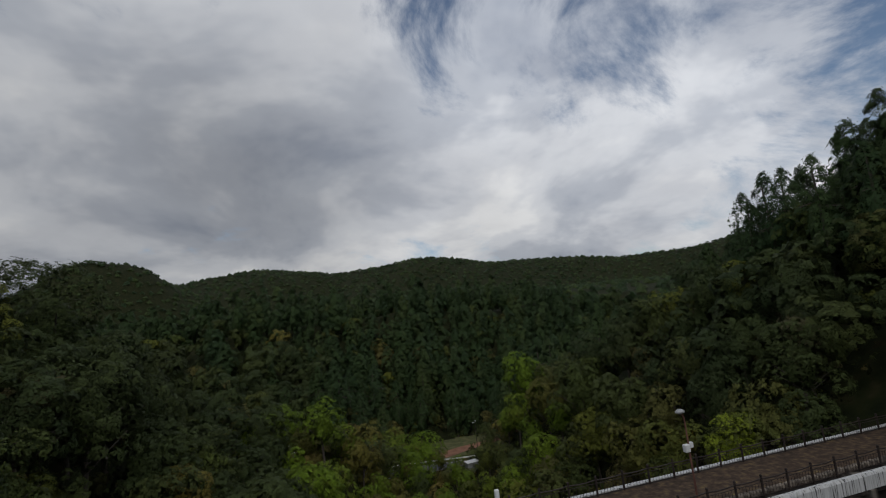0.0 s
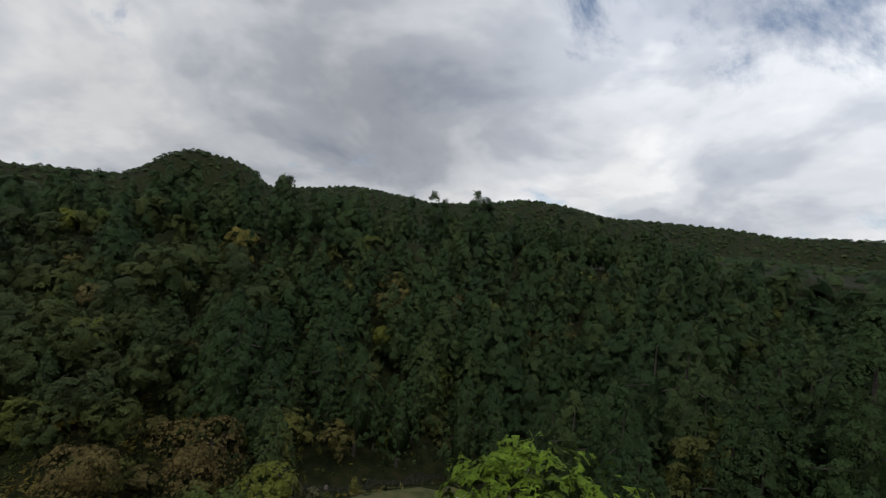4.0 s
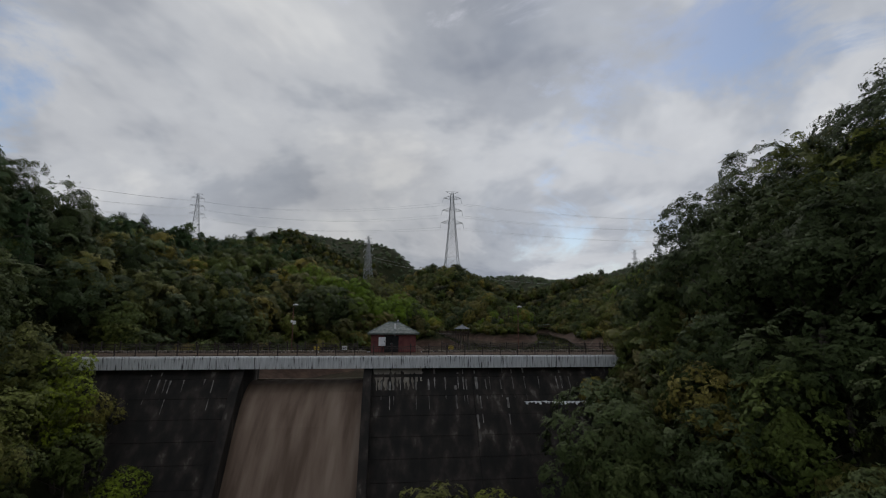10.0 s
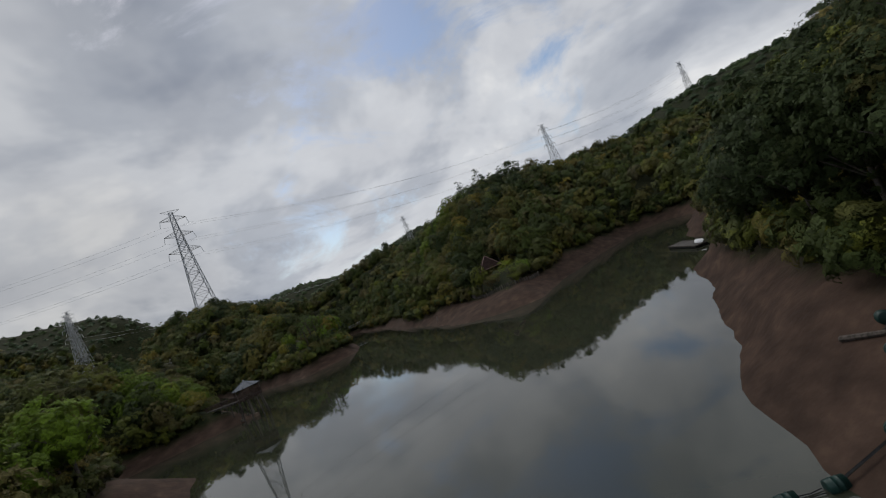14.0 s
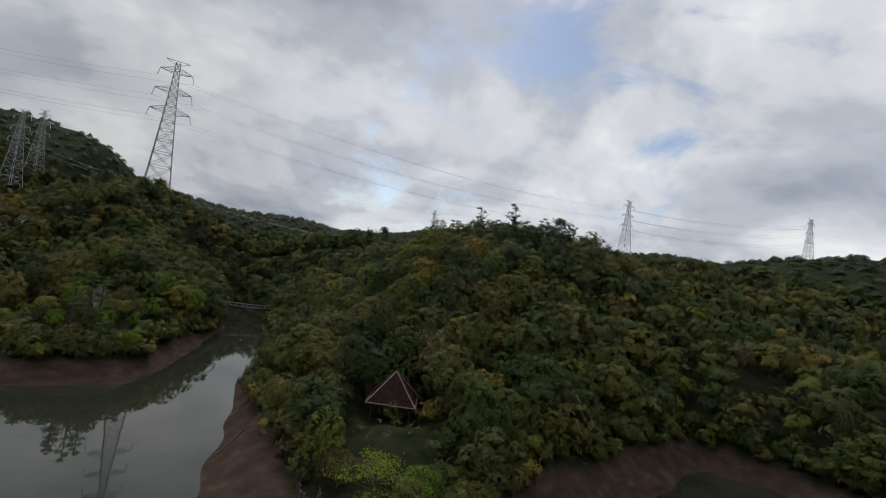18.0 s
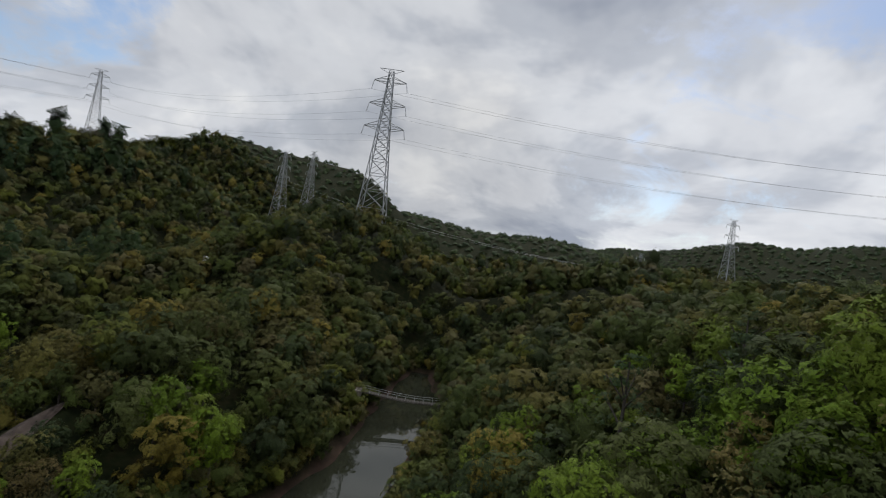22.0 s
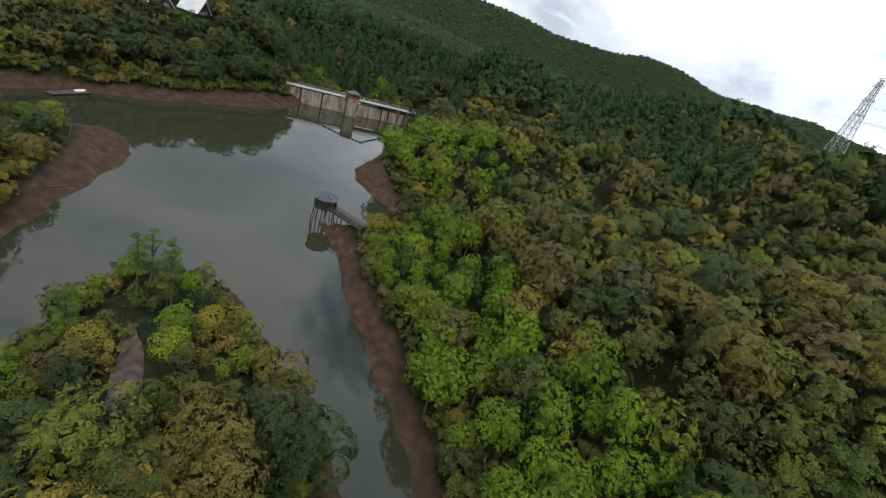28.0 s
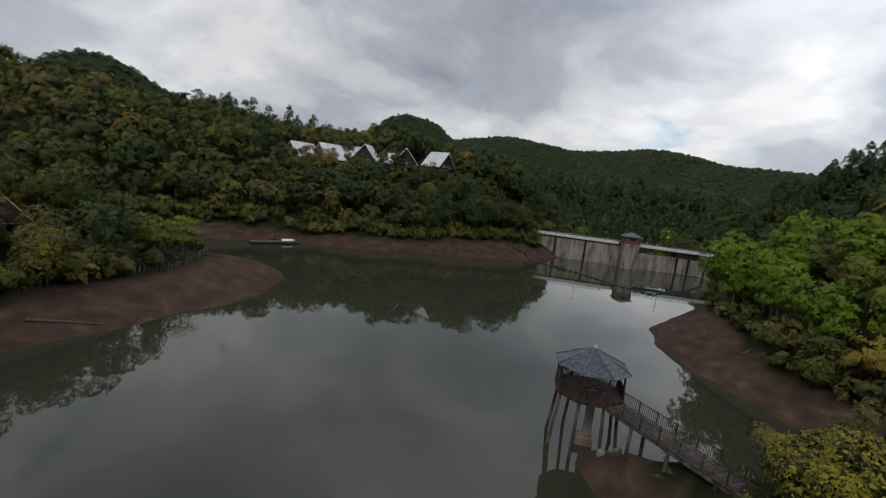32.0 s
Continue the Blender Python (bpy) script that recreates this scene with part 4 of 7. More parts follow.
def build_gazebo():
    g = thing("gazebo", "eight-sided lookout pavilion on tall legs over the water", "gazebo", pose(-38.4, -57.3, 0, 0, 0, 8))
    floor, eave, apex, r = 4.75, 7.0, 8.35, 2.8
    ang = [radians(22.5 + 45 * k) for k in range(8)]
    ring = lambda rad, z: [(rad * math.cos(a), rad * math.sin(a), z) for a in ang]  # noqa: E731
    part("floor_drum", cone([(floor - 0.35, r - 0.25), (floor - 0.3, r + 0.05), (floor, r + 0.08), (floor + 0.02, r)], 8, radians(22.5)), WOOD, g)
    baluster = None
    for k in range(8):
        a, b = ring(r, 0)[k], ring(r, 0)[(k + 1) % 8]
        if k != 6:
            for h in (0.12, 0.98):
                part("rail", limb((a[0], a[1], floor + h), (b[0], b[1], floor + h), 0.045, 0.045, 5), WOOD, g)
            for j in range(1, 13):
                m = Matrix.Translation((a[0] + (b[0] - a[0]) * j / 13, a[1] + (b[1] - a[1]) * j / 13, floor))
                if baluster is None:
                    baluster = part("baluster", limb((0, 0, 0.05), (0, 0, 0.98), 0.035, 0.035, 4), WOOD, g)
                    baluster.matrix_basis = m
                else:
                    same(baluster, g, m)
        p = ring(r - 0.05, 0)[k]
        part("roof_post", limb((p[0], p[1], floor), (p[0] * 0.97, p[1] * 0.97, eave), 0.085, 0.075, 8), POSTWOOD if k % 3 == 0 else WOOD, g)
        part("beam", limb((ring(r - 0.1, eave - 0.05)[k]), (ring(r - 0.1, eave - 0.05)[(k + 1) % 8]), 0.09, 0.09, 5), WOOD, g)
        # one roof face of overlapping shingle courses
        face = []
        n = 7
        for j in range(n):
            u0, u1 = j / n, min(1.0, (j + 1.2) / n)
            ro = lambda u: (r + 0.3) * (1 - u) + 0.02  # noqa: E731
            zz = lambda u: eave - 0.12 + (apex - eave + 0.12) * u  # noqa: E731
            c0, c1, d0, d1 = [np.array([ro(u) * math.cos(q), ro(u) * math.sin(q), zz(u) + e]) for u, q, e in ((u0, ang[k], 0.05), (u0, ang[(k + 1) % 8], 0.05), (u1, ang[k], 0.03), (u1, ang[(k + 1) % 8], 0.03))]
            low = np.array([0, 0, -0.06])
            face.append((np.array([c0, c1, d1, d0, c0 + low, c1 + low]), np.array([(0, 1, 2), (0, 2, 3), (4, 5, 1), (4, 1, 0)])))
        part("roof_face", face, SHINGLE, g)
        part("hip_cap", limb(((r + 0.33) * math.cos(ang[k]), (r + 0.33) * math.sin(ang[k]), eave - 0.02), (0, 0, apex + 0.03), 0.05, 0.04, 5), SHINGLE, g)
    part("finial", moved(cone([(0, 0.16), (0.05, 0.2), (0.12, 0.1), (0.2, 0.13), (0.28, 0.02)], 8), 0, 0, apex), STEEL, g)
    part("bench", [block(0, 0, floor + 0.42, 1.7, 1.7, 0.07, 0.02), block(0, 0, floor + 0.2, 0.3, 0.3, 0.4, 0.02)], POSTWOOD, g)
    for k in range(8):
        p, q = ring(r - 0.35, 0)[k], ring(r + 0.35, 0)[k]
        bed = -2.5
        part("leg", limb((p[0], p[1], floor - 0.2), (q[0], q[1], bed), 0.13, 0.15, 8), POSTWOOD, g)
        part("leg_footing", moved(cone([(-0.3, 0.36), (0.12, 0.34), (0.2, 0.2)], 6), q[0] * 0.985, q[1] * 0.985, max(float(land(q[0] - 38.4, q[1] - 57.3)), -1.0)), CONCRETE, g)
    part("centre_pier", block(0.5, 0.2, 2.1, 0.62, 0.62, 5.6, 0.04), CONCRETE, g)
    part("footing", block(0.2, 0.0, 0.35, 1.5, 1.3, 0.8, 0.08), CHUTE, g)
    return g


def build_walkway():
    x0, y0, x1, y1, z = -36.4, -59.2, -28.9, -67.6, 4.7
    w = thing("walkway", "brown timber walkway on posts from the bank to the pavilion", "walkway", pose((x0 + x1) / 2, (y0 + y1) / 2, z, 0, 0, math.degrees(math.atan2(y1 - y0, x1 - x0))))
    long = math.hypot(x1 - x0, y1 - y0)
    for s in (-0.72, 0.72):
        part("beam", block(0, s, -0.28, long, 0.16, 0.34, 0.02), POSTWOOD, w)
    n = int(long / 0.2)
    plank = part("plank", block(0, 0, -0.06, 0.17, 1.75, 0.06, 0.012), DECK, w)
    plank.matrix_basis = pose(-long / 2 + 0.1, 0, 0)
    for k in range(1, n):
        same(plank, w, pose(-long / 2 + 0.1 + k * 0.2, 0, 0))
    m = 7
    st = long / m
    post = part("post", [block(0, 0, 0.5, 0.09, 0.09, 1.15, 0.012)], WOOD, w)
    rail = part("hand_rail", limb((0, 0, 0.98), (st, 0, 0.98), 0.04, 0.04, 5), WOOD, w)
    foot = part("foot_rail", limb((0, 0, 0.1), (st, 0, 0.1), 0.03, 0.03, 5), WOOD, w)
    stick = part("baluster", limb((0, 0, 0.1), (0, 0, 0.96), 0.022, 0.022, 4), WOOD, w)
    for s in (-0.82, 0.82):
        for k in range(m + 1):
            a = -long / 2 + st * k
            pieces = [(post, a)]
            if k < m:
                pieces += [(rail, a), (foot, a)] + [(stick, a + st * j / 10) for j in range(1, 10)]
            for piece, at in pieces:
                if s < 0 and k == 0 and (piece is not stick or at < a + st * 0.15):
                    piece.matrix_basis = pose(at, s, 0)
                else:
                    same(piece, w, pose(at, s, 0))
    for k in (0.22, 0.5, 0.8):
        for s in (-0.7, 0.7):
            part("pier_post", limb((-long / 2 + long * k, s, -0.1), (-long / 2 + long * k, s * 1.2, -6.0), 0.13, 0.15, 8), POSTWOOD, w)


def build_dock():
    d = thing("dock", "low grey floating dock with pale edge boards", "dock", pose(-114.2, 1.6, 0.35, 0, 0, 58))
    part("float_body", [block(0, 0, -0.12, 11.6, 2.9, 0.42, 0.05)], BLACK, d)
    for k in range(20):
        part("deck_board", block(-5.5 + k * 0.58, 0, 0.13, 0.55, 2.8, 0.07, 0.012), DECK, d)
    for s in (-1.45, 1.45):
        part("edge_board", block(0, s, 0.12, 11.7, 0.09, 0.2, 0.015), POSTWOOD, d, "pale edge board")
    for s in (-5.85, 5.85):
        part("end_board", block(s, 0, 0.12, 0.09, 2.9, 0.2, 0.015), POSTWOOD, d, "pale end board")
    for k in range(5):
        part("mooring_post", limb((-4.8 + 2.4 * k, 1.38, 0.1), (-4.8 + 2.4 * k, 1.38, 0.85), 0.045, 0.04, 6), IRON, d)
    gang = thing("gangway", "narrow plank gangway from the dock to the bank", "gangway", pose(-116.6, 4.6, 0.6, 0, 0, 0))
    ends = [(0, 0, 0.0), (-2.2, 4.6, 0.5), (-4.2, 9.0, 2.6), (-9.2, 17.0, 6.6)]
    for (ax, ay, az), (bx, by, bz) in zip(ends, ends[1:]):
        part("tread", prism([(-0.6, -0.05), (0.6, -0.05), (0.6, 0.05), (-0.6, 0.05)], 0, 1, 1), DECK, gang).matrix_basis = Matrix.Translation((ax, ay, az)) @ (Vector((bx - ax, by - ay, bz - az)).to_track_quat("Y", "Z").to_matrix().to_4x4()) @ Matrix.Diagonal((1, math.dist((ax, ay, az), (bx, by, bz)), 1, 1))
        for s in (-0.6, 0.6):
            part("hand_rail", rope([(ax + s, ay, az + 0.9), (bx + s, by, bz + 0.9)], 0.03, 5), STEEL, gang)
            part("rail_post", rope([(ax + s, ay, az), (ax + s, ay, az + 0.92)], 0.03, 5), STEEL, gang)
    b = thing("boat", "white rowing boat lying upside down on the dock", "boat", pose(-112.6, 5.0, 0.56, 0, 0, 55))
    hull, n = [], 9
    for k in range(n):
        u = k / (n - 1)
        w = 0.68 * math.sin(math.pi * min(0.97, 0.10 + 0.86 * u)) ** 0.7
        h = 0.52 * (0.55 + 0.45 * math.sin(math.pi * (0.1 + 0.8 * u)))
        hull += [(-1.7 + 3.4 * u, w * math.cos(t), h * math.sin(t) ** 0.8) for t in np.linspace(0, math.pi, 9)]
    f = [q for k in range(n - 1) for j in range(8) for q in ((9 * k + j, 9 * k + j + 9, 9 * k + j + 10), (9 * k + j, 9 * k + j + 10, 9 * k + j + 1))]
    part("hull", (np.array(hull), np.array(f)), WHITE, b, smooth=True)
    part("keel", block(0, 0, 0.50, 2.6, 0.06, 0.08, 0.015), WHITE, b)


build_boom()
build_reeds()
build_gazebo()
build_walkway()
build_dock()


# ---------------------------------------------------------------- round the shore
def build_shelter():
    x, y = -109.9, -58.2
    z = float(land(x, y))
    s = thing("picnic_shelter", "open picnic shelter with a dark brown pyramid roof", "shelter", pose(x, y, z, 0, 0, -24))
    eave, apex, r = 8.9 - z, 12.7 - z, 3.3
    tip = np.array([0, 0, apex])
    c = [np.array([a * r, b * r, eave]) for a, b in ((-1, -1), (1, -1), (1, 1), (-1, 1))]
    for k in range(4):
        a, b = c[k], c[(k + 1) % 4]
        low = np.array([0, 0, -0.16])
        part("roof_face", (np.array([a, b, tip, a + low, b + low, tip + 2 * low]), np.array([(0, 1, 2), (3, 4, 1), (3, 1, 0), (4, 3, 5)])), ROOF_BROWN, s)
        part("hip_cap", limb(a * (1.01, 1.01, 1), tip + (0, 0, 0.03), 0.10, 0.08, 6), RIDGE_PINK, s, "pale hip capping")
        part("fascia", limb(a, b, 0.08, 0.08, 5), RIDGE_PINK, s)
        part("post", limb((a[0] * 0.78, a[1] * 0.78, -0.3), (a[0] * 0.78, a[1] * 0.78, eave + 0.5), 0.11, 0.10, 8), WOOD, s)
    part("table", [block(0, 0, 0.72, 1.8, 0.8, 0.08, 0.02), block(-0.6, 0, 0.35, 0.12, 0.6, 0.7, 0.02), block(0.6, 0, 0.35, 0.12, 0.6, 0.7, 0.02)], POSTWOOD, s)


def build_log_fence():
    f = thing("log_wall", "row of upright logs holding the point above the bank", "log wall")
    line = [(-97.4, -52.0), (-96.6, -49.0), (-96.6, -44.0), (-98.0, -38.4), (-100.2, -34.6), (-104.0, -33.8), (-109.4, -36.4)]
    n = 0
    stock = [part("log", cone([(-0.8, 0.16), (0.62 + 0.1 * k, 0.15), (0.68 + 0.1 * k, 0.10)], 8), POSTWOOD, f) for k in range(3)]
    for (x0, y0), (x1, y1) in zip(line, line[1:]):
        m = round(math.hypot(x1 - x0, y1 - y0) / 0.62)
        for k in range(m):
            x, y = x0 + (x1 - x0) * k / m, y0 + (y1 - y0) * k / m
            p = pose(x, y, float(land(x, y)) + 0.1, 3 * math.sin(n * 2.1), 3 * math.cos(n * 1.7), n * 40)
            if n < 3:
                stock[n].matrix_basis = p
            else:
                same(stock[n % 3], f, p)
            n += 1


def build_log(x, y, yaw, long, label):
    z = float(land(x, y))
    g = thing("driftwood_log", label, "log", pose(x, y, z + 0.12, 0, 0, yaw))
    dz = float(land(x + long * math.cos(radians(yaw)), y + long * math.sin(radians(yaw)))) - z
    part("stem", [limb((0, 0, 0), (long * 0.6, 0.1, dz * 0.6), 0.17, 0.13, 7), limb((long * 0.6, 0.1, dz * 0.6), (long, -0.1, dz), 0.13, 0.05, 6)], BARK, g)
    part("stub", [limb((long * 0.5, 0, dz * 0.5), (long * 0.6, 0.5, dz * 0.6 + 0.35), 0.06, 0.02, 5)], BARK, g)


def build_chalet(x, y, wide, deep, ridge, yaw, label):
    z = float(land(x, y))
    c = thing("chalet", label, "chalet", pose(x, y, z, 0, 0, yaw), "chalets on the hill")
    h = ridge - z
    side = max(1.6, h - 0.62 * wide)
    part("gable_wall", prism([(-wide / 2, 0), (wide / 2, 0), (wide / 2, side), (0, h - 0.25), (-wide / 2, side)], -deep / 2, deep / 2, 1), WOOD, c, "dark brown boarded walls")
    over = 0.7
    for s in (-1, 1):
        k = (h - side) / (wide / 2)
        lo = side - k * over
        v = prism([(0, h), (s * (wide / 2 + over), lo), (s * (wide / 2 + over), lo + 0.22), (0, h + 0.24)], -deep / 2 - 0.8, deep / 2 + 0.8, 1)
        roof = part("roof_slope", v, METAL_ROOF, c, "pale metal roof slope")
        for j in range(int(deep / 0.9) + 2):
            b = -deep / 2 - 0.75 + j * 0.9
            part("seam", limb((0, b, h + 0.25), (s * (wide / 2 + over), b, lo + 0.23), 0.03, 0.03, 4), METAL_ROOF, roof)
    for j in (-1, 1):
        win = part("window", block(j * wide * 0.16, -deep / 2 - 0.04, side * 0.62, wide * 0.22, 0.1, 1.3, 0.02), BLACK, c, "dark window")
        part("frame", [block(j * wide * 0.16, -deep / 2 - 0.09, side * 0.62 + e, wide * 0.24, 0.06, 0.1, 0.01) for e in (-0.7, 0.0, 0.7)] + [block(j * wide * 0.16 + e * wide * 0.115, -deep / 2 - 0.085, side * 0.62, 0.09, 0.06, 1.4, 0.01) for e in (-1, 0, 1)], WHITE, win)
    part("balcony", [block(0, -deep / 2 - 0.6, side * 0.3, wide * 0.8, 1.1, 0.15, 0.02)] + [limb((-wide * 0.4 + j * wide * 0.1, -deep / 2 - 1.1, side * 0.3), (-wide * 0.4 + j * wide * 0.1, -deep / 2 - 1.1, side * 0.3 + 1.0), 0.04, 0.04, 4) for j in range(9)] + [limb((-wide * 0.4, -deep / 2 - 1.1, side * 0.3 + 1), (wide * 0.4, -deep / 2 - 1.1, side * 0.3 + 1), 0.05, 0.05, 4)], WOOD, c)


build_shelter()
build_log_fence()
build_log(-91.6, -66.0, 60, 6.5, "dark fallen log on the bare bank")
build_log(-19.0, -30.0, 20, 7.0, "bleached driftwood branch on the bare spit")
build_log(-62.5, 44.5, 70, 4.0, "dead branch on the muddy bank")
CHALETS = [(-140.5, 48.5, 7.0, 8.5, 28.2, -20, "dark timber chalet with a steep pale metal roof"), (-132.5, 54.0, 7.2, 8.5, 29.0, -20, "dark timber chalet with a steep pale metal roof"), (-127.0, 64.0, 7.5, 9.5, 29.6, 98, "long grey-roofed wing of the timber lodge"), (-120.5, 60.5, 8.6, 9.5, 30.4, 12, "large timber lodge with a gable towards the water"),
           (-113.5, 65.0, 5.0, 5.5, 28.6, 98, "low white-roofed annexe beside the timber lodge"), (-107.5, 65.0, 8.2, 8.5, 30.8, 28, "dark timber chalet with a gable towards the water"), (-95.0, 68.0, 7.4, 8.5, 31.0, 62, "dark timber chalet with a steep pale metal roof")]
for row in CHALETS:
    build_chalet(*row)


def build_mast(x, y, top):
    z = float(land(x, y))
    m = thing("radio_mast", "thin grey radio mast above the trees", "mast", pose(x, y, z))
    part("pole", limb((0, 0, 0), (0, 0, top - z), 0.16, 0.09, 6), STEEL, m)
    for k in range(3):
        part("antenna", [block(0.25 * math.cos(k * 2.1), 0.25 * math.sin(k * 2.1), top - z - 1.2, 0.14, 0.14, 1.8, 0.02)], STEEL, m)


build_mast(-184, 51, 40)
build_mast(-176, 56, 38)


def build_bridge():
    x0, y0, x1, y1, z = -83.5, -180.5, -107.5, -184.0, 5.6
    b = thing("footbridge", "narrow grey footbridge on cables across the creek", "footbridge", pose((x0 + x1) / 2, (y0 + y1) / 2, z, 0, 0, math.degrees(math.atan2(y1 - y0, x1 - x0))))
    long = math.hypot(x1 - x0, y1 - y0)
    n = 40
    sag = lambda u: -0.9 * math.sin(math.pi * u)  # noqa: E731
    plank = part("plank", block(0, 0, 0, long / n * 0.86, 1.5, 0.07, 0.012), DECK, b)
    plank.matrix_basis = pose(-long / 2 + long * 0.5 / n, 0, sag(0.5 / n))
    for k in range(1, n):
        u = (k + 0.5) / n
        same(plank, b, pose(-long / 2 + long * u, 0, sag(u)))
    for s in (-0.75, 0.75):
        part("girder", rope([(-long / 2 + long * k / 12, s, sag(k / 12) - 0.16) for k in range(13)], 0.11, 5), POSTWOOD, b)
        part("hand_cable", rope([(-long / 2 + long * k / 12, s, sag(k / 12) + 1.0) for k in range(13)], 0.045, 5), STEEL, b)
        for k in range(13):
            part("stanchion", limb((-long / 2 + long * k / 12, s, sag(k / 12) - 0.1), (-long / 2 + long * k / 12, s, sag(k / 12) + 1.0), 0.035, 0.035, 5), STEEL, b)
    for e in (-1, 1):
        part("abutment", block(e * (long / 2 + 0.6), 0, -1.6, 1.4, 2.4, 3.4, 0.05), CONCRETE, b)


build_bridge()


# ---------------------------------------------------------------- the power lines
def build_pylon(x, y, top, foot, yaw, label, arms=3):
    h = top - foot
    p = thing("pylon", label, "pylon", pose(x, y, foot, 0, 0, yaw), "pylons of the power line")
    half = lambda u: h * (0.075 * (1 - u) ** 1.25 + 0.014)  # noqa: E731
    levels = [0, 0.12, 0.235, 0.335, 0.425, 0.50, 0.565, 0.625, 0.68, 0.735, 0.785, 0.835, 0.885, 0.935, 0.985]
    cor = [(-1, -1), (1, -1), (1, 1), (-1, 1)]
    t = 0.0028 * h
    at = lambda u, c: (c[0] * half(u), c[1] * half(u), u * h)  # noqa: E731
    for c in cor:
        part("leg", rope([at(a, c) for a in levels], t * 1.3, 4, t * 0.9), STEEL, p)
    for k in range(4):
        c, d = cor[k], cor[(k + 1) % 4]
        bars = []
        for a, b in zip(levels, levels[1:]):
            bars += [limb(at(a, c), at(b, d), t * 0.6, t * 0.6, 4), limb(at(a, d), at(b, c), t * 0.6, t * 0.6, 4), limb(at(b, c), at(b, d), t * 0.6, t * 0.6, 4)]
        part("bracing", bars, STEEL, p)
    for k in range(arms):
        u = 0.62 + 0.145 * k
        reach = h * (0.125 - 0.012 * k)
        for s in (-1, 1):
            w = half(u)
            arm = [limb((s * w, e * w, u * h), (s * reach, 0, u * h + 0.012 * h), t * 0.8, t * 0.6, 4) for e in (-1, 1)] + [limb((s * w, e * w, (u + 0.04) * h), (s * reach, 0, u * h + 0.014 * h), t * 0.7, t * 0.6, 4) for e in (-1, 1)]
            arm += [limb((s * (w + (reach - w) * q), 0, u * h + 0.006 * h), (s * w, (1 if q > 0.5 else -1) * w, (u + 0.02) * h), t * 0.4, t * 0.4, 4) for q in (0.3, 0.6)]
            a = part("crossarm", arm, STEEL, p)
            part("insulator", [limb((s * reach, 0, u * h + 0.012 * h), (s * (reach + 0.012 * h), 0, u * h - 0.045 * h), t * 0.9, t * 0.9, 5)], WHITE, a, "pale insulator string")
    part("earth_arm", [limb((-h * 0.075, 0, h * 1.0), (h * 0.075, 0, h * 1.0), t * 0.8, t * 0.8, 4), limb((-h * 0.075, 0, h), (0, 0, h * 0.965), t * 0.6, t * 0.6, 4), limb((h * 0.075, 0, h), (0, 0, h * 0.965), t * 0.6, t * 0.6, 4)], STEEL, p)
    return p


def build_wires(p, q, label, arms=3, r=0.055):
    """Conductors hung between two pylons, each given as x, y, top, foot, yaw."""
    w = thing("power_line", label, "power line")
    for k in range(arms):
        for s in (-1, 1):
            ends = []
            for x, y, top, foot, yaw in (p, q):
                h = top - foot
                u, reach = 0.62 + 0.145 * k, h * (0.137 - 0.012 * k)
                c, n = math.cos(radians(yaw)), math.sin(radians(yaw))
                ends.append(np.array([x + s * reach * c, y + s * reach * n, foot + u * h - 0.045 * h]))
            a, b = ends
            if np.linalg.norm(a[:2] - b[:2]) > 1:
                sag = 0.028 * np.linalg.norm(a - b)
                part("conductor", rope([a + (b - a) * t - (0, 0, sag * 4 * t * (1 - t)) for t in np.linspace(0, 1, 19)], r, 3), STEEL, w)


PYLONS = {"a": (-38.4, -308.7, 129, 46, 8), "c": (52.4, -380, 94, 44, -20), "c2": (64.6, -447.7, 109, 60, -20), "b": (286, -451, 163, 92, 35), "f": (-183, -351, 54, 26, 30), "d": (-269, -446, 93, 40, 20), "d2": (-477, -385, 139, 62, 0), "e": (-720, -331, 159, 80, 0), "g": (350, 111, 112, 38, 60)}
for key, row in PYLONS.items():
    build_pylon(*row, "tall grey lattice pylon standing among the trees" if key != "f" else "small lattice pylon on the wooded spur")
build_wires(PYLONS["a"], PYLONS["b"], "conductors hung between two pylons")
build_wires(PYLONS["a"], PYLONS["d2"], "conductors hung between two pylons")
build_wires(PYLONS["d2"], PYLONS["e"], "conductors hung between two pylons", r=0.1)
build_wires(PYLONS["c"], PYLONS["f"], "lower conductors crossing the valley", 1)
build_wires(PYLONS["g"], PYLONS["b"], "conductors hung between two pylons", r=0.09)
# ---------------------------------------------------------------- the valley below the dam
def smooth_line(line, step=2.0):
    """A flowing line through the given points."""
    p = np.array(line, float)
    out = []
    for k in range(len(p) - 1):
        a, b, c, d = p[max(k - 1, 0)], p[k], p[k + 1], p[min(k + 2, len(p) - 1)]
        n = max(2, int(np.linalg.norm(c - b) / step))
        for t in np.arange(n) / n:
            out.append(0.5 * (2 * b + (c - a) * t + (2 * a - 5 * b + 4 * c - d) * t * t + (3 * b - a - 3 * c + d) * t**3))
    out.append(p[-1])
    return np.array(out)


def ribbon(line, lo, hi, lift, thick=0.0):
    """A strip that follows a line, between two offsets to its left."""
    t = np.gradient(line, axis=0)
    n = np.stack([-t[:, 1], t[:, 0], 0 * t[:, 0]], 1)
    n /= np.linalg.norm(n, axis=1, keepdims=True)
    a, b = line + n * lo + (0, 0, lift), line + n * hi + (0, 0, lift)
    v = np.concatenate([a, b, a - (0, 0, thick), b - (0, 0, thick)])
    m = len(line)
    f = []
    for k in range(m - 1):
        f += [(k, k + 1, m + k + 1), (k, m + k + 1, m + k)]
        if thick:
            f += [(2 * m + k, k + 1, k), (2 * m + k, 2 * m + k + 1, k + 1), (m + k, m + k + 1, 3 * m + k + 1), (m + k, 3 * m + k + 1, 3 * m + k)]
    f = np.array(f)
    return v, f[:, ::-1] if (hi < lo) else f


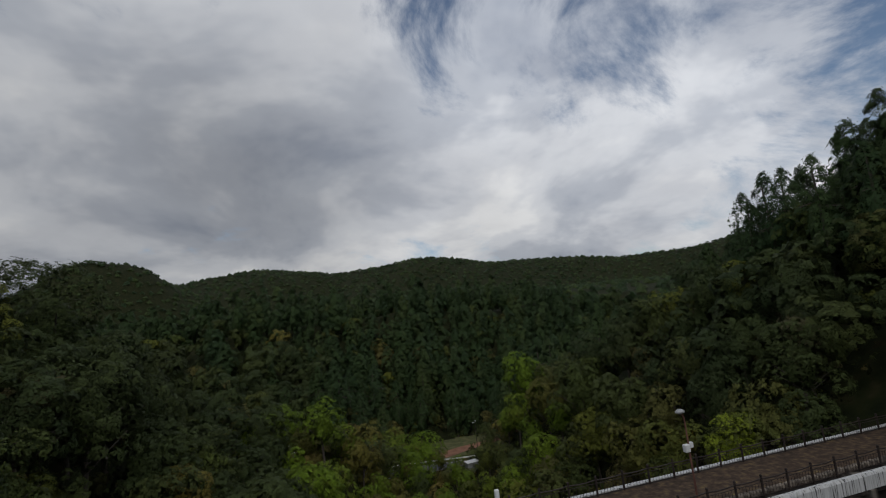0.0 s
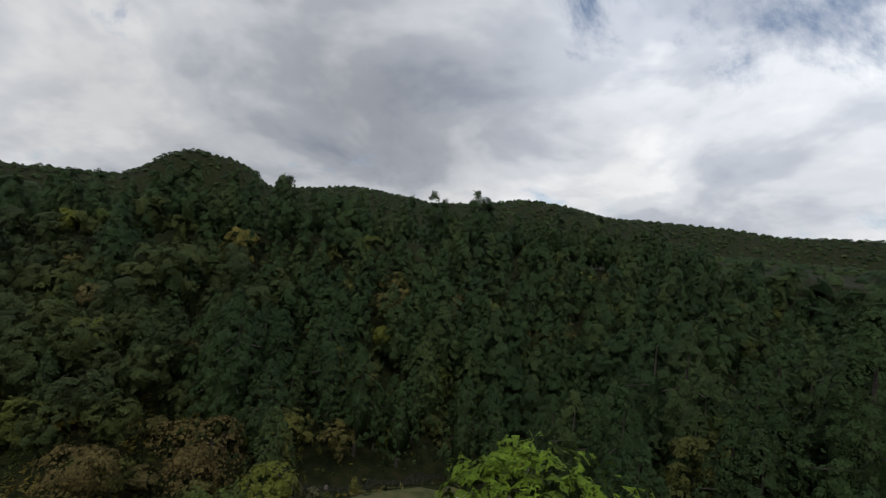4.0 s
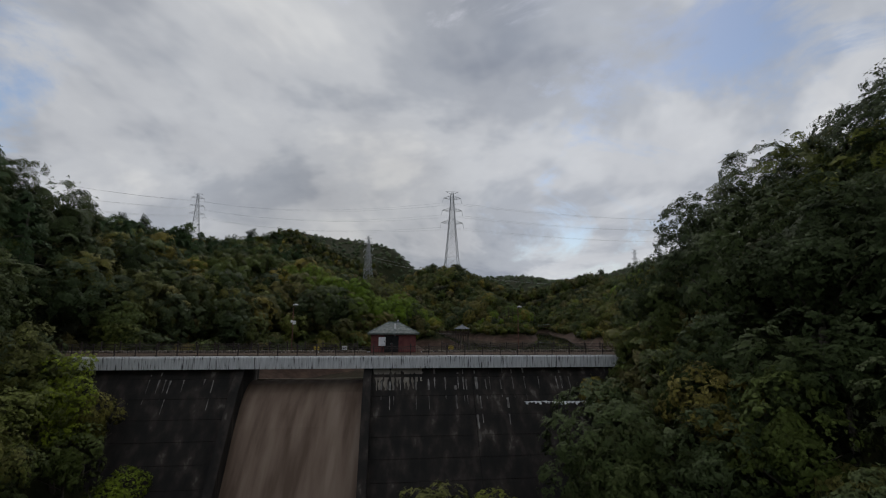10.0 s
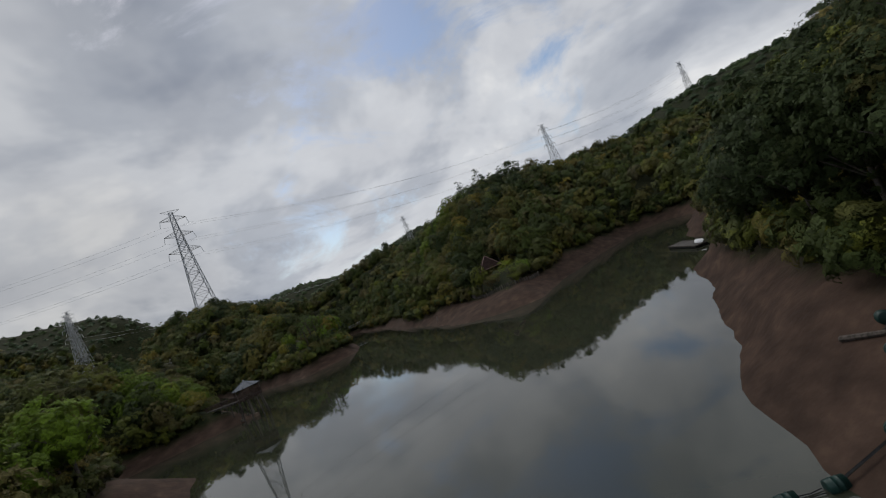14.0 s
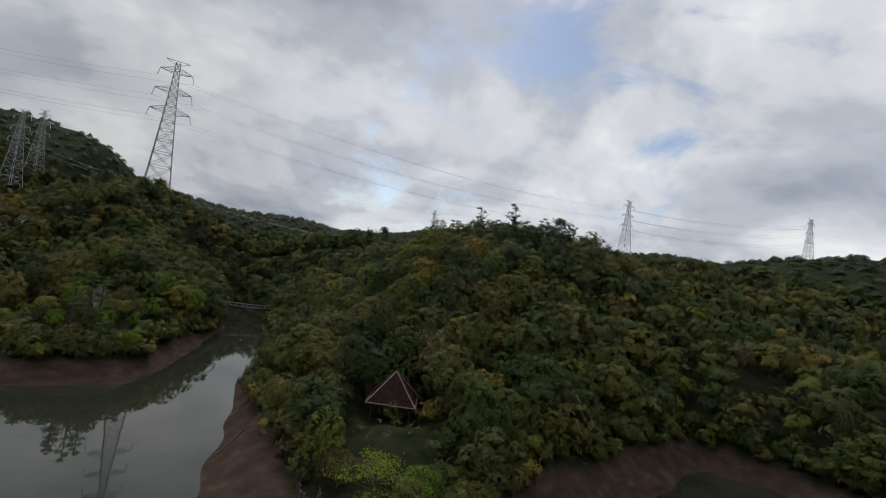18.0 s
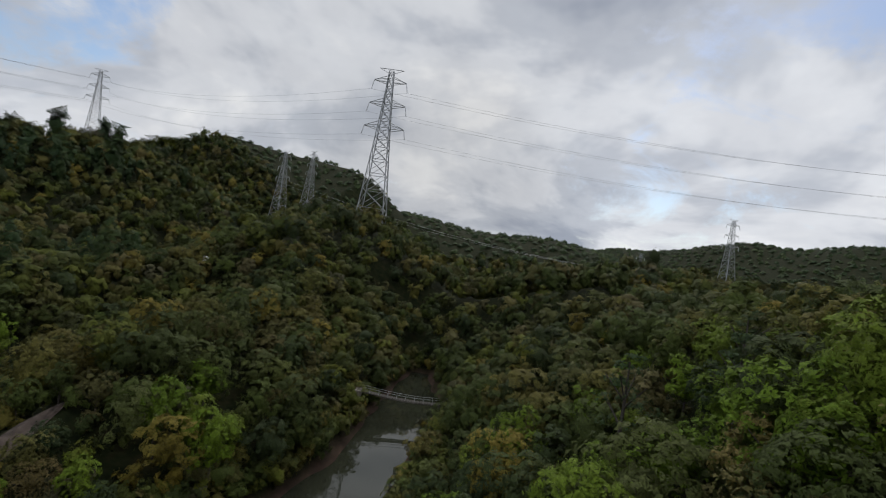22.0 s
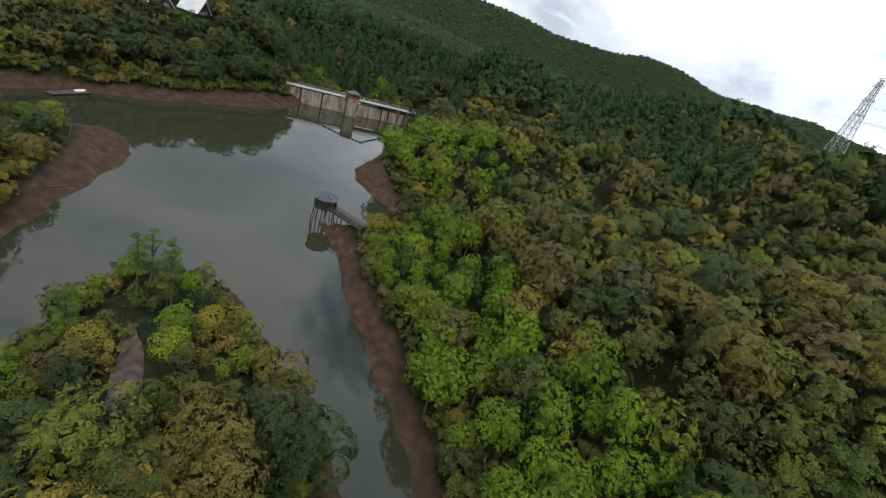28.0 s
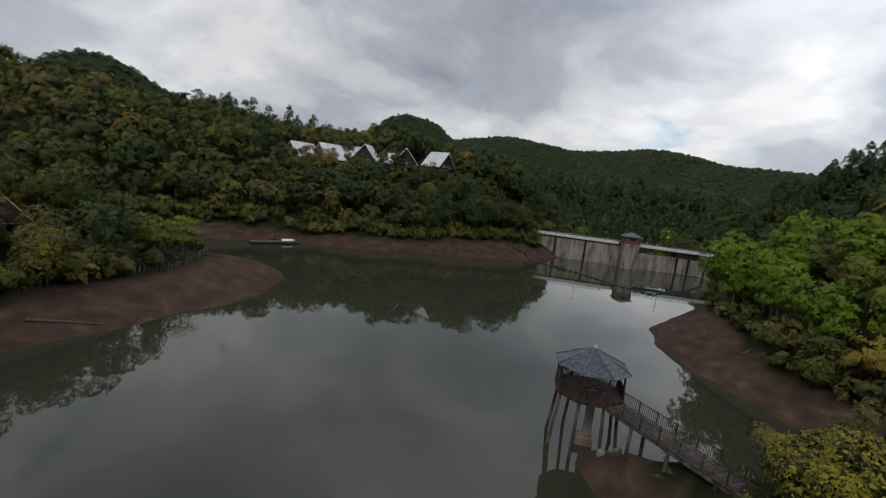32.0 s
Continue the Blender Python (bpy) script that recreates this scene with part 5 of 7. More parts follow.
def build_road():
    line = smooth_line(ROAD)
    road = part("road", ribbon(line, 3.0, -3.0, 0.06, 0.3), ASPHALT, None)
    tagged(road, "narrow wet asphalt road with worn white edge lines", "road", kind="structure")
    for o in (2.7, -2.55):
        part("edge_line", ribbon(line, o, o - 0.16, 0.066), LINE, road, "worn white edge line")
    part("verge", ribbon(line, 3.9, 3.0, 0.04, 0.2), GRASS, road, "grass verge")
    rail = thing("guard_rail", "white guard rail along the stream side of the road", "guard rail")
    t = np.gradient(line, axis=0)
    n = np.stack([t[:, 1], -t[:, 0], 0 * t[:, 0]], 1)
    n /= np.linalg.norm(n, axis=1, keepdims=True)
    side = line + n * 3.25
    part("beam", [ribbon(side, 0.04, -0.04, 0.80, 0.30)], WHITE, rail)
    post = None
    for k in range(0, len(side), 1):
        m = pose(*side[k], 0, 0, 0)
        if post is None:
            post = part("post", limb((0, 0, -0.4), (0, 0, 0.78), 0.06, 0.06, 6), STEEL, rail)
            post.matrix_basis = m
        else:
            same(post, rail, m)


def build_brook():
    line = smooth_line(BROOK, 3.0)
    w = part("stream", ribbon(line, 2.0, -2.0, 0.12), bpy.data.materials["reservoir_water"], None)
    tagged(w, "shallow stream beside the road", "stream", kind="structure")
    rng = np.random.default_rng(21)
    stock = None
    for k in range(60):
        p = line[rng.integers(4, len(line) - 20)]
        x, y = p[0] + rng.uniform(-2.4, 2.4), p[1] + rng.uniform(-2.4, 2.4)
        m = Matrix.LocRotScale((x, y, p[2] + 0.1), Euler(rng.uniform(0, 6, 3)), (rng.uniform(0.3, 0.9),) * 3)
        if stock is None:
            stock = thing("boulder", "grey boulder lying in the stream", "boulder", m, "boulders in the stream")
            part("rock", block(0, 0, 0, 1.2, 0.9, 0.8, 0.25), STONE, stock)
        else:
            copy_thing(stock, Matrix()).matrix_basis = m
    foam = thing("cascade", "white water falling over a small step in the stream", "cascade", pose(-41.0, 158.6, -15.4, 0, 0, 160))
    v = []
    for k in range(60):
        x, y, r = rng.uniform(-2.0, 2.0), rng.normal(0, 0.45), rng.uniform(0.05, 0.13)
        c = cone([(0, r * 0.7), (r * 0.4, r), (r * 0.9, r * 0.3)], 6)
        v.append((c[0] * (2.6, 1, 0.7) + (x, y, 0.1 + 0.22 * x), c[1]))
    part("foam", v, WHITE, foam)


def build_pole(x, y, top, label):
    z = float(land(x, y))
    p = thing("utility_pole", label, "utility pole", pose(x, y, z, 0, 0, 25))
    h = top - z
    part("pole", limb((0, 0, -0.5), (0, 0, h), 0.17, 0.11, 9), CONCRETE, p)
    for k, w in ((0.3, 1.0), (1.0, 0.8), (1.7, 0.9)):
        arm = part("crossarm", [block(0, 0.12, h - k, 2 * w, 0.09, 0.09, 0.012)], STEEL, p)
        for s in (-0.85, -0.3, 0.3, 0.85):
            part("insulator", moved(cone([(0, 0.03), (0.05, 0.06), (0.12, 0.06), (0.2, 0.03)], 7), s * w, 0.12, h - k + 0.04), WHITE, arm)
    part("transformer", moved(cone([(0, 0.2), (0.03, 0.27), (0.7, 0.27), (0.75, 0.15)], 10), 0.42, 0, h - 4.2), STEEL, p)
    return p


def build_shed():
    z = -13.6
    s = thing("shed", "small shed with a corrugated sheet roof and rusty ridge", "shed", pose(-63.0, 161.2, z, 0, 0, 52))
    for sx in (-1, 1):
        part("wall", block(sx * 2.2, 0, 0.9, 0.16, 3.6, 2.6, 0.02), SHEET, s)
        part("wall", block(0, sx * 1.72, 0.9, 4.22, 0.16, 2.6, 0.02), SHEET, s)
    for side, mat, lab in ((1, SHEET, "grey corrugated roof slope"), (-1, RUST, "rusty roof slope")):
        rib = []
        wide = 2.9 if side > 0 else 1.6
        for k in range(18):
            y = -2.7 + k * 0.3
            rib.append(limb((0, y, 3.0), (side * wide, y, 3.0 - wide * 0.42), 0.05, 0.05, 5))
        rib.append(prism([(0, 2.92), (0, 3.0), (side * wide, 3.0 - wide * 0.42), (side * wide, 2.92 - wide * 0.42)], -2.75, 2.6, 1))
        part("roof_slope", rib, mat, s, lab)
    part("lean_to", [block(3.6, -1.6, 0.9, 1.7, 1.5, 0.08, 0.02)] + [limb((3.6 + a * 0.75, -1.6 + b * 0.65, -0.4), (3.6 + a * 0.75, -1.6 + b * 0.65, 0.9), 0.05, 0.05, 5) for a in (-1, 1) for b in (-1, 1)], SHEET, s)


def draped(outline, lift, mat, name, label, category, n=26):
    """A patch that lies on the ground inside an ellipse: centre x, y, radii, turn."""
    cx, cy, rx, ry, turn = outline
    v, f = [(0, 0)], []
    rings = 6
    for r in range(1, rings + 1):
        for k in range(n):
            a = 2 * math.pi * k / n
            q = r / rings * (1 + 0.10 * math.sin(3 * a + cx) + 0.06 * math.sin(5 * a))
            v.append((q * rx * math.cos(a), q * ry * math.sin(a)))
    for k in range(n):
        f.append((0, 1 + k, 1 + (k + 1) % n))
    for r in range(rings - 1):
        for k in range(n):
            a, b = 1 + r * n + k, 1 + r * n + (k + 1) % n
            f += [(a, a + n, b + n), (a, b + n, b)]
    c, s = math.cos(radians(turn)), math.sin(radians(turn))
    v = np.array(v)
    x, y = cx + v[:, 0] * c - v[:, 1] * s, cy + v[:, 0] * s + v[:, 1] * c
    ob = part(name, (np.stack([x, y, land(x, y) + lift], 1), np.array(f)), mat, None)
    tagged(ob, label, category, kind="structure")


def build_fittings():
    x, y = -6.2, 166.5
    z = float(land(x, y))
    lamp = thing("field_lamp", "thin dark floodlight post beside the field", "floodlight", pose(x, y, z))
    part("pole", limb((0, 0, -0.3), (0, 0, 8.0), 0.09, 0.06, 7), IRON, lamp)
    part("floodlight", [block(-0.5, 0, 7.6, 0.7, 0.3, 0.1, 0.02), block(0.1, 0, 8.0, 0.3, 0.3, 0.35, 0.03)], STEEL, lamp)
    board = thing("notice_board", "long white notice board on posts beside the field", "notice board", pose(6.1, 189.0, float(land(6.1, 189.0)), 0, 0, 8))
    part("panel", block(0, 0, 2.2, 5.4, 0.12, 1.0, 0.03), WHITE, board)
    for k in (-1.7, 0.0, 1.7):
        part("bar", block(k, -0.065, 2.2, 0.9, 0.012, 0.5, 0.004), BLACK, board)
    for k in (-2.3, 2.3):
        part("post", limb((k, 0, -0.3), (k, 0, 2.6), 0.07, 0.07, 6), STEEL, board)
    hut = thing("pump_hut", "small white hut among the trees in the valley", "hut", pose(-12.0, -220, float(land(-12.0, -220)), 0, 0, 20))
    part("walls", block(0, 0, 1.3, 2.6, 2.2, 2.6, 0.05), WHITE, hut)
    part("roof", prism([(-1.6, 2.55), (1.6, 2.55), (0, 3.3)], -1.3, 1.3, 1), METAL_ROOF, hut)
    box = thing("storage_box", "pale storage box below the dam", "box", pose(-13.7, 137, float(land(-13.7, 137)), 0, 0, 15))
    part("body", block(0, 0, 1.0, 2.4, 1.6, 2.0, 0.05), SHEET, box)
    part("lid", block(0, 0, 2.05, 2.6, 1.8, 0.12, 0.04), WHITE, box)


build_road()
build_brook()
build_pole(-48.0, 143.6, -1.5, "concrete utility pole with three crossarms beside the road")
build_pole(-84.2, 146.4, -0.2, "concrete utility pole at the bend of the road")
build_shed()
draped((-10, 174.5, 17, 9.5, 25), 0.10, GRASS, "field", "rough grassy field below the dam", "field")
draped((-10, 171, 16, 2.3, 27), 0.14, RED_SOIL, "track", "red dirt track along the field", "track")
draped((-66, 140.5, 9, 2.2, 12), 0.12, RED_SOIL, "cut_bank", "bare red soil beside the road bend", "bare soil")
draped((-70, 143.2, 14, 2.6, 10), 0.10, GRASS, "verge_patch", "dry grass slope beside the road bend", "grass")
draped((-60.5, -123, 1.5, 11, 14), 0.12, PATH_SOIL, "woodland_path", "bare brown path through the trees on the neck", "path")
build_fittings()
# ---------------------------------------------------------------- trees
def leaf_quads(rng, centers, normals, size, aspect=1.4):
    """Small leaf sprays, one triangle each, that face outwards: vertices and faces."""
    n = len(centers)
    nrm = normals + rng.normal(0, 0.45, (n, 3))
    nrm /= np.linalg.norm(nrm, axis=1, keepdims=True) + 1e-9
    side = np.cross(nrm, rng.normal(0, 1, (n, 3)))
    side /= np.linalg.norm(side, axis=1, keepdims=True) + 1e-9
    up = np.cross(side, nrm)
    s = size * rng.uniform(0.6, 1.35, (n, 1))
    a, b = side * s * 0.55 * aspect, up * s * 0.75
    fold = nrm * s * rng.uniform(-0.3, 0.12, (n, 1))
    v = np.stack([centers - a + fold, centers + a + fold, centers + b], 1).reshape(-1, 3)
    f = np.arange(3 * n).reshape(-1, 3)
    soft = normals / (np.linalg.norm(normals, axis=1, keepdims=True) + 1e-9)
    return np.concatenate([v, np.repeat(soft, 3, 0)], 1), f


def star_puffs(rng, at, out, r, k, edge=0.55, dome=0.5, skin=None):
    """Rounded clumps of leaves with a jagged rim: a low dome of k faces each, that faces outwards."""
    m = len(at)
    out = out / (np.linalg.norm(out, axis=1, keepdims=True) + 1e-9)
    u = np.cross(out, rng.normal(0, 1, (m, 3)))
    u /= np.linalg.norm(u, axis=1, keepdims=True) + 1e-9
    w = np.cross(out, u)
    ang = np.arange(k) * 2 * np.pi / k + rng.uniform(0, 6.28, (m, 1)) + rng.normal(0, 0.16, (m, k))
    q = np.where(np.arange(k) % 2 == 0, 1.0, edge) * rng.uniform(0.75, 1.25, (m, k))
    side = np.cos(ang)[..., None] * u[:, None] + np.sin(ang)[..., None] * w[:, None]
    rr = np.asarray(r, float)[:, None, None]
    rim = at[:, None] + side * (q[..., None] * rr) - out[:, None] * (dome * rr * (q[..., None] ** 1.6) * rng.uniform(0.6, 1.3, (m, k, 1)))
    tip = at + out * (rr[:, 0] * rng.uniform(0.0, 0.22, (m, 1)))
    skin = out if skin is None else skin / (np.linalg.norm(skin, axis=1, keepdims=True) + 1e-9)
    nr = skin[:, None] * 0.85 + side * (0.40 * q[..., None])
    nr /= np.linalg.norm(nr, axis=2, keepdims=True)
    v = np.concatenate([tip[:, None], rim], 1).reshape(-1, 3)
    n = np.concatenate([skin[:, None], nr], 1).reshape(-1, 3)
    j = np.arange(k)
    fan = np.stack([np.zeros(k, int), 1 + j, 1 + (j + 1) % k], 1)
    f = (np.arange(m)[:, None, None] * (k + 1) + fan[None]).reshape(-1, 3)
    return np.concatenate([v, n], 1), f


def clothed(rng, n, size, spots, area):
    """Covers a crown with about n faces: clumps over all its skin, and loose sprays that break the outline. spots(m) gives places and ways out."""
    k = 6 if n > 800 else 5 if n > 300 else 4
    m = max(4, int(n * (0.78 if n > 150 else 0.88) / k))
    at, out = spots(m)
    r = np.sqrt((1.7 if n > 150 else 2.2 if n > 60 else 3.0) * area / (m * np.pi)) * rng.uniform(0.55, 1.45, len(at))
    pieces = [star_puffs(rng, at, out + rng.normal(0, 0.40, out.shape), r, k, 0.72, 0.48, out + rng.normal(0, 0.16, out.shape))]
    loose = max(0, n - m * k)
    if loose:
        p, d = spots(loose)
        pieces.append(leaf_quads(rng, p + d * size * rng.uniform(0, 0.9, (len(p), 1)), d, size))
    return merged(pieces)


def broadleaf_crown(rng, n, size, high=8.0, wide=3.4):
    """A rounded, lumpy crown: leaf clumps on the skins of many lobes."""
    lobes = max(5, min(26, n // 18))
    t = rng.uniform(0, 1, lobes) ** 0.8
    ang = rng.uniform(0, 2 * np.pi, lobes) + np.arange(lobes) * 2.4
    rad = wide * 0.74 * np.sqrt(np.sin(np.pi * (0.16 + 0.74 * t))) * rng.uniform(0.35, 1.0, lobes)
    c = np.stack([rad * np.cos(ang), rad * np.sin(ang), high * (0.34 + 0.52 * t)], 1)
    r = wide * rng.uniform(0.26, 0.46, lobes)

    def spots(m):
        # places on the lobes' skins that no other lobe covers
        pick = rng.choice(lobes, 3 * m, p=r**2 / (r**2).sum())
        d = rng.normal(0, 1, (3 * m, 3))
        d[:, 2] += 0.5
        d /= np.linalg.norm(d, axis=1, keepdims=True)
        p = c[pick] + d * r[pick][:, None] * rng.uniform(0.88, 1.06, (3 * m, 1)) * [1, 1, 0.85]
        deep = (np.linalg.norm(p[:, None] - c[None], axis=2) < 0.78 * r[None]).sum(1)
        best = np.argsort(deep, kind="stable")[:m]
        whole = p[best] - [0, 0, high * 0.5]
        whole /= np.linalg.norm(whole, axis=1, keepdims=True) + 1e-9
        return p[best], 0.75 * d[best] + 0.35 * whole + [0, 0, 0.22]

    return clothed(rng, n, size, spots, 4.4 * wide * high * 0.55)


def conifer_crown(rng, n, size, high=13.0, wide=2.3):
    """A broad pointed crown of drooping sprays, ragged at the edge."""
    turn, lean = rng.uniform(0, 6.28, 3), rng.uniform(0.5, 0.72)

    def spots(m):
        t = rng.uniform(0, 1, m) ** 0.8
        ang = rng.uniform(0, 2 * np.pi, m)
        lump = 1 + 0.20 * np.sin(ang * 3 + t * 9 + turn[0]) + 0.14 * np.sin(ang * 5 - t * 17 + turn[1])
        r = (wide * (1 - t) ** lean + 0.12) * lump * rng.uniform(0.85, 1.06, m)
        p = np.stack([r * np.cos(ang), r * np.sin(ang), high * (0.16 + 0.84 * t) - 0.10 * r], 1)
        return p, np.stack([np.cos(ang), np.sin(ang), 0.55 + 0.5 * t], 1)

    return clothed(rng, n, size, spots, 3.0 * wide * high * 0.62)


def pine_crown(rng, n, size, high=10.0, wide=3.0):
    """Flat open plates of needles on a bare stem."""
    plates = 10
    zc = high * (0.45 + 0.53 * (np.arange(plates) + rng.uniform(0, 0.6, plates)) / plates)
    ang = np.arange(plates) * 2.4 + rng.uniform(0, 1, plates)
    out = wide * (1.05 - 0.8 * np.arange(plates) / plates) * rng.uniform(0.35, 0.75, plates)
    c = np.stack([out * np.cos(ang), out * np.sin(ang), zc], 1)

    def spots(m):
        pick = rng.integers(0, plates, m)
        d = rng.normal(0, 1, (m, 3))
        d /= np.linalg.norm(d, axis=1, keepdims=True)
        p = c[pick] + d * np.array([1, 1, 0.24]) * (wide * (0.55 - 0.28 * pick / plates))[:, None] * rng.uniform(0.4, 1, (m, 1))
        d[:, 2] = np.abs(d[:, 2]) + 0.8
        return p, d

    return clothed(rng, n, size, spots, 1.3 * wide * high * 0.5)


def core_blob(rng, mid, half, sides=6):
    """A rough inner mass of shaded foliage, so that a crown is not seen through."""
    rings = [(-0.95, 0.25), (-0.45, 0.9), (0.3, 0.85), (0.9, 0.25)]
    v = [[mid[0] + half[0] * r * math.cos(a) * rng.uniform(0.8, 1.1), mid[1] + half[1] * r * math.sin(a) * rng.uniform(0.8, 1.1), mid[2] + half[2] * z] for z, r in rings for a in np.arange(sides) * 2 * np.pi / sides]
    f = []
    for k in range(len(rings) - 1):
        for j in range(sides):
            a, b = k * sides + j, k * sides + (j + 1) % sides
            f += [(a, b, b + sides), (a, b + sides, a + sides)]
    v = np.array(v)
    d = (v - mid) / half
    return np.concatenate([v, d / np.linalg.norm(d, axis=1, keepdims=True)], 1), np.array(f)


CROWN = {"broadleaf": broadleaf_crown, "conifer": conifer_crown, "pine": pine_crown, "shrub": broadleaf_crown, "bright": broadleaf_crown, "evergreen": broadleaf_crown}
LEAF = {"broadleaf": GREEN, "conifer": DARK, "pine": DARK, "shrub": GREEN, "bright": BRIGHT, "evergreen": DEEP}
SHAPE = {"broadleaf": (8.5, 3.5), "conifer": (13.5, 3.7), "pine": (11.0, 3.2), "shrub": (3.2, 2.2), "bright": (9.0, 3.1), "evergreen": (10.0, 3.7)}


def tree_parts(kind, seed, leaves, size, limbs=True, sides=6, fill=1.0):
    """Crown and wood of one tree as arrays."""
    rng = np.random.default_rng(seed)
    high, wide = SHAPE[kind]
    crown = [CROWN[kind](rng, leaves, size, high, wide)]
    if kind != "pine":
        mid = 0.56 if kind != "conifer" else 0.42
        crown.append(core_blob(rng, (0, 0, high * mid), (wide * 0.46 * fill, wide * 0.46 * fill, high * fill * (0.22 if kind != "conifer" else 0.32)), sides))
    lean = rng.uniform(-0.3, 0.3, 2)
    top = high * (0.9 if kind in ("conifer", "pine") else 0.62)
    wood = [limb((0, 0, -0.8), (lean[0], lean[1], top * 0.55), 0.022 * high, 0.014 * high, 7), limb((lean[0], lean[1], top * 0.55), (lean[0] * 1.5, lean[1] * 1.5, top), 0.014 * high, 0.005 * high, 5)]
    if limbs:
        for k in range(6):
            a = k * 2.4 + rng.uniform(0, 1)
            z = top * rng.uniform(0.42, 0.75)
            wood.append(limb((lean[0], lean[1], z), (wide * 0.6 * math.cos(a), wide * 0.6 * math.sin(a), z + high * (0.18 if kind != "conifer" else -0.03)), 0.008 * high, 0.003 * high, 4))
    return merged(crown), merged(wood)


def foliage(name, cv, cf, leaf, parent=None, tint=None):
    """A mesh of leaves with its tone and the rounding of its clumps."""
    ob = mesh_object(name, cv[:, :3], cf, [leaf], parent)
    at = ob.data.attributes.new("tint", "FLOAT", "POINT")
    at.data.foreach_set("value", np.asarray(np.zeros(len(cv)) if tint is None else tint, np.float32))
    at = ob.data.attributes.new("clump", "FLOAT_VECTOR", "POINT")
    at.data.foreach_set("vector", np.ascontiguousarray(cv[:, 3:], np.float32).ravel())
    return ob


def planted(cv, x, y, z, turn, k, wide=1.0):
    """A crown turned, scaled and set down."""
    c, s = math.cos(turn), math.sin(turn)
    return np.stack([(cv[:, 0] * c - cv[:, 1] * s) * k * wide + x, (cv[:, 0] * s + cv[:, 1] * c) * k * wide + y, cv[:, 2] * k + z,
                     cv[:, 3] * c - cv[:, 4] * s, cv[:, 3] * s + cv[:, 4] * c, cv[:, 5]], 1)


def scattered(rng, step, x0, x1, y0, y1):
    gx, gy = np.meshgrid(np.arange(x0, x1, step), np.arange(y0, y1, step))
    return (gx + rng.uniform(-0.45, 0.45, gx.shape) * step).ravel(), (gy + rng.uniform(-0.45, 0.45, gy.shape) * step).ravel()


def forest_sites(rng):
    """Places for all trees, close-set near the line flown, with open ground left for the water, road, field and buildings."""
    xa, ya = scattered(rng, 4.5, -210, 110, -270, 250)
    xb, yb = scattered(rng, 5.6, -330, 250, -470, 330)
    near, far = along_path(xa, ya) < 75, along_path(xb, yb) >= 75
    x, y = np.concatenate([xa[near], xb[far]]), np.concatenate([ya[near], yb[far]])
    keep = lake_side(x, y) > bank_width(x, y) + 1.0
    for lines, gap in ((ROAD, 5.6), (BROOK, 3.0)):
        for (x0, y0, _), (x1, y1, _) in zip(lines, lines[1:]):
            keep &= seg(x, y, x0, y0, x1, y1)[0] > (gap if x1 > -110 else 3.6)
    c, s = math.cos(radians(DAM_TURN)), math.sin(radians(DAM_TURN))
    along, across = (x - DAM_AT[0]) * c + (y - DAM_AT[1]) * s, -(x - DAM_AT[0]) * s + (y - DAM_AT[1]) * c
    keep &= ~((along > -33) & (along < 26) & (across > -8) & (across < 5)) & ~((along > -25) & (along < 24) & (across >= 5) & (across < 14)) & ~((along >= 26) & (along < 40) & (across > -8) & (across < 6))
    keep &= seg(x, y, -142, 46, -122, 59)[0] > 6.0
    keep &= seg(x, y, -122, 60, -93, 66)[0] > 6.5
    for cx, cy, rx, ry in OPEN:
        keep &= ((x - cx) / rx) ** 2 + ((y - cy) / ry) ** 2 > 1
    return x[keep], y[keep]


# open ground: the field below the dam, the chalets' lawn, the gazebo landing, the shelter, paths
OPEN = [(-101, -39, 6, 7), (-13.5, -217.5, 5, 5), (-10, 144, 10, 9), (-10, 173, 19, 13), (-40, -60, 7, 6), (-31, -69, 5, 9), (-106.5, -48, 7, 14), (-60.5, -123, 3.0, 11), (-62, 149, 9, 3), (-62, 161, 8.5, 6), (-50, 159, 9, 4), (-40, 158, 7, 4.5), (-16, 88, 10, 8), (-41, 173, 9, 7), (-67, 141.5, 10, 4.5), (-48, 143.6, 3.5, 4)]


def along_path(x, y, z=None):
    """Metres from the line that is flown, roughly, in plan or, with a height, in space."""
    d = np.full(np.shape(x), 1e9)
    line = [(-30, 43, 20), (-14, 100, 17), (0, 145, 16), (-14, 168, 20), (-34, 150, 16), (-28, 95, 13), (-40, 52, 14), (-75, 15, 21), (-108, -35, 35), (-111, -100, 42), (-95, -140, 46), (-60, -166, 52), (-40, -158, 50), (-34, -130, 36), (-41, -96, 20)]
    for (x0, y0, z0), (x1, y1, z1) in zip(line, line[1:]):
        p, u = seg(x, y, x0, y0, x1, y1)
        d = np.minimum(d, p if z is None else np.hypot(p, z0 + (z1 - z0) * u - z - 5))
    return d


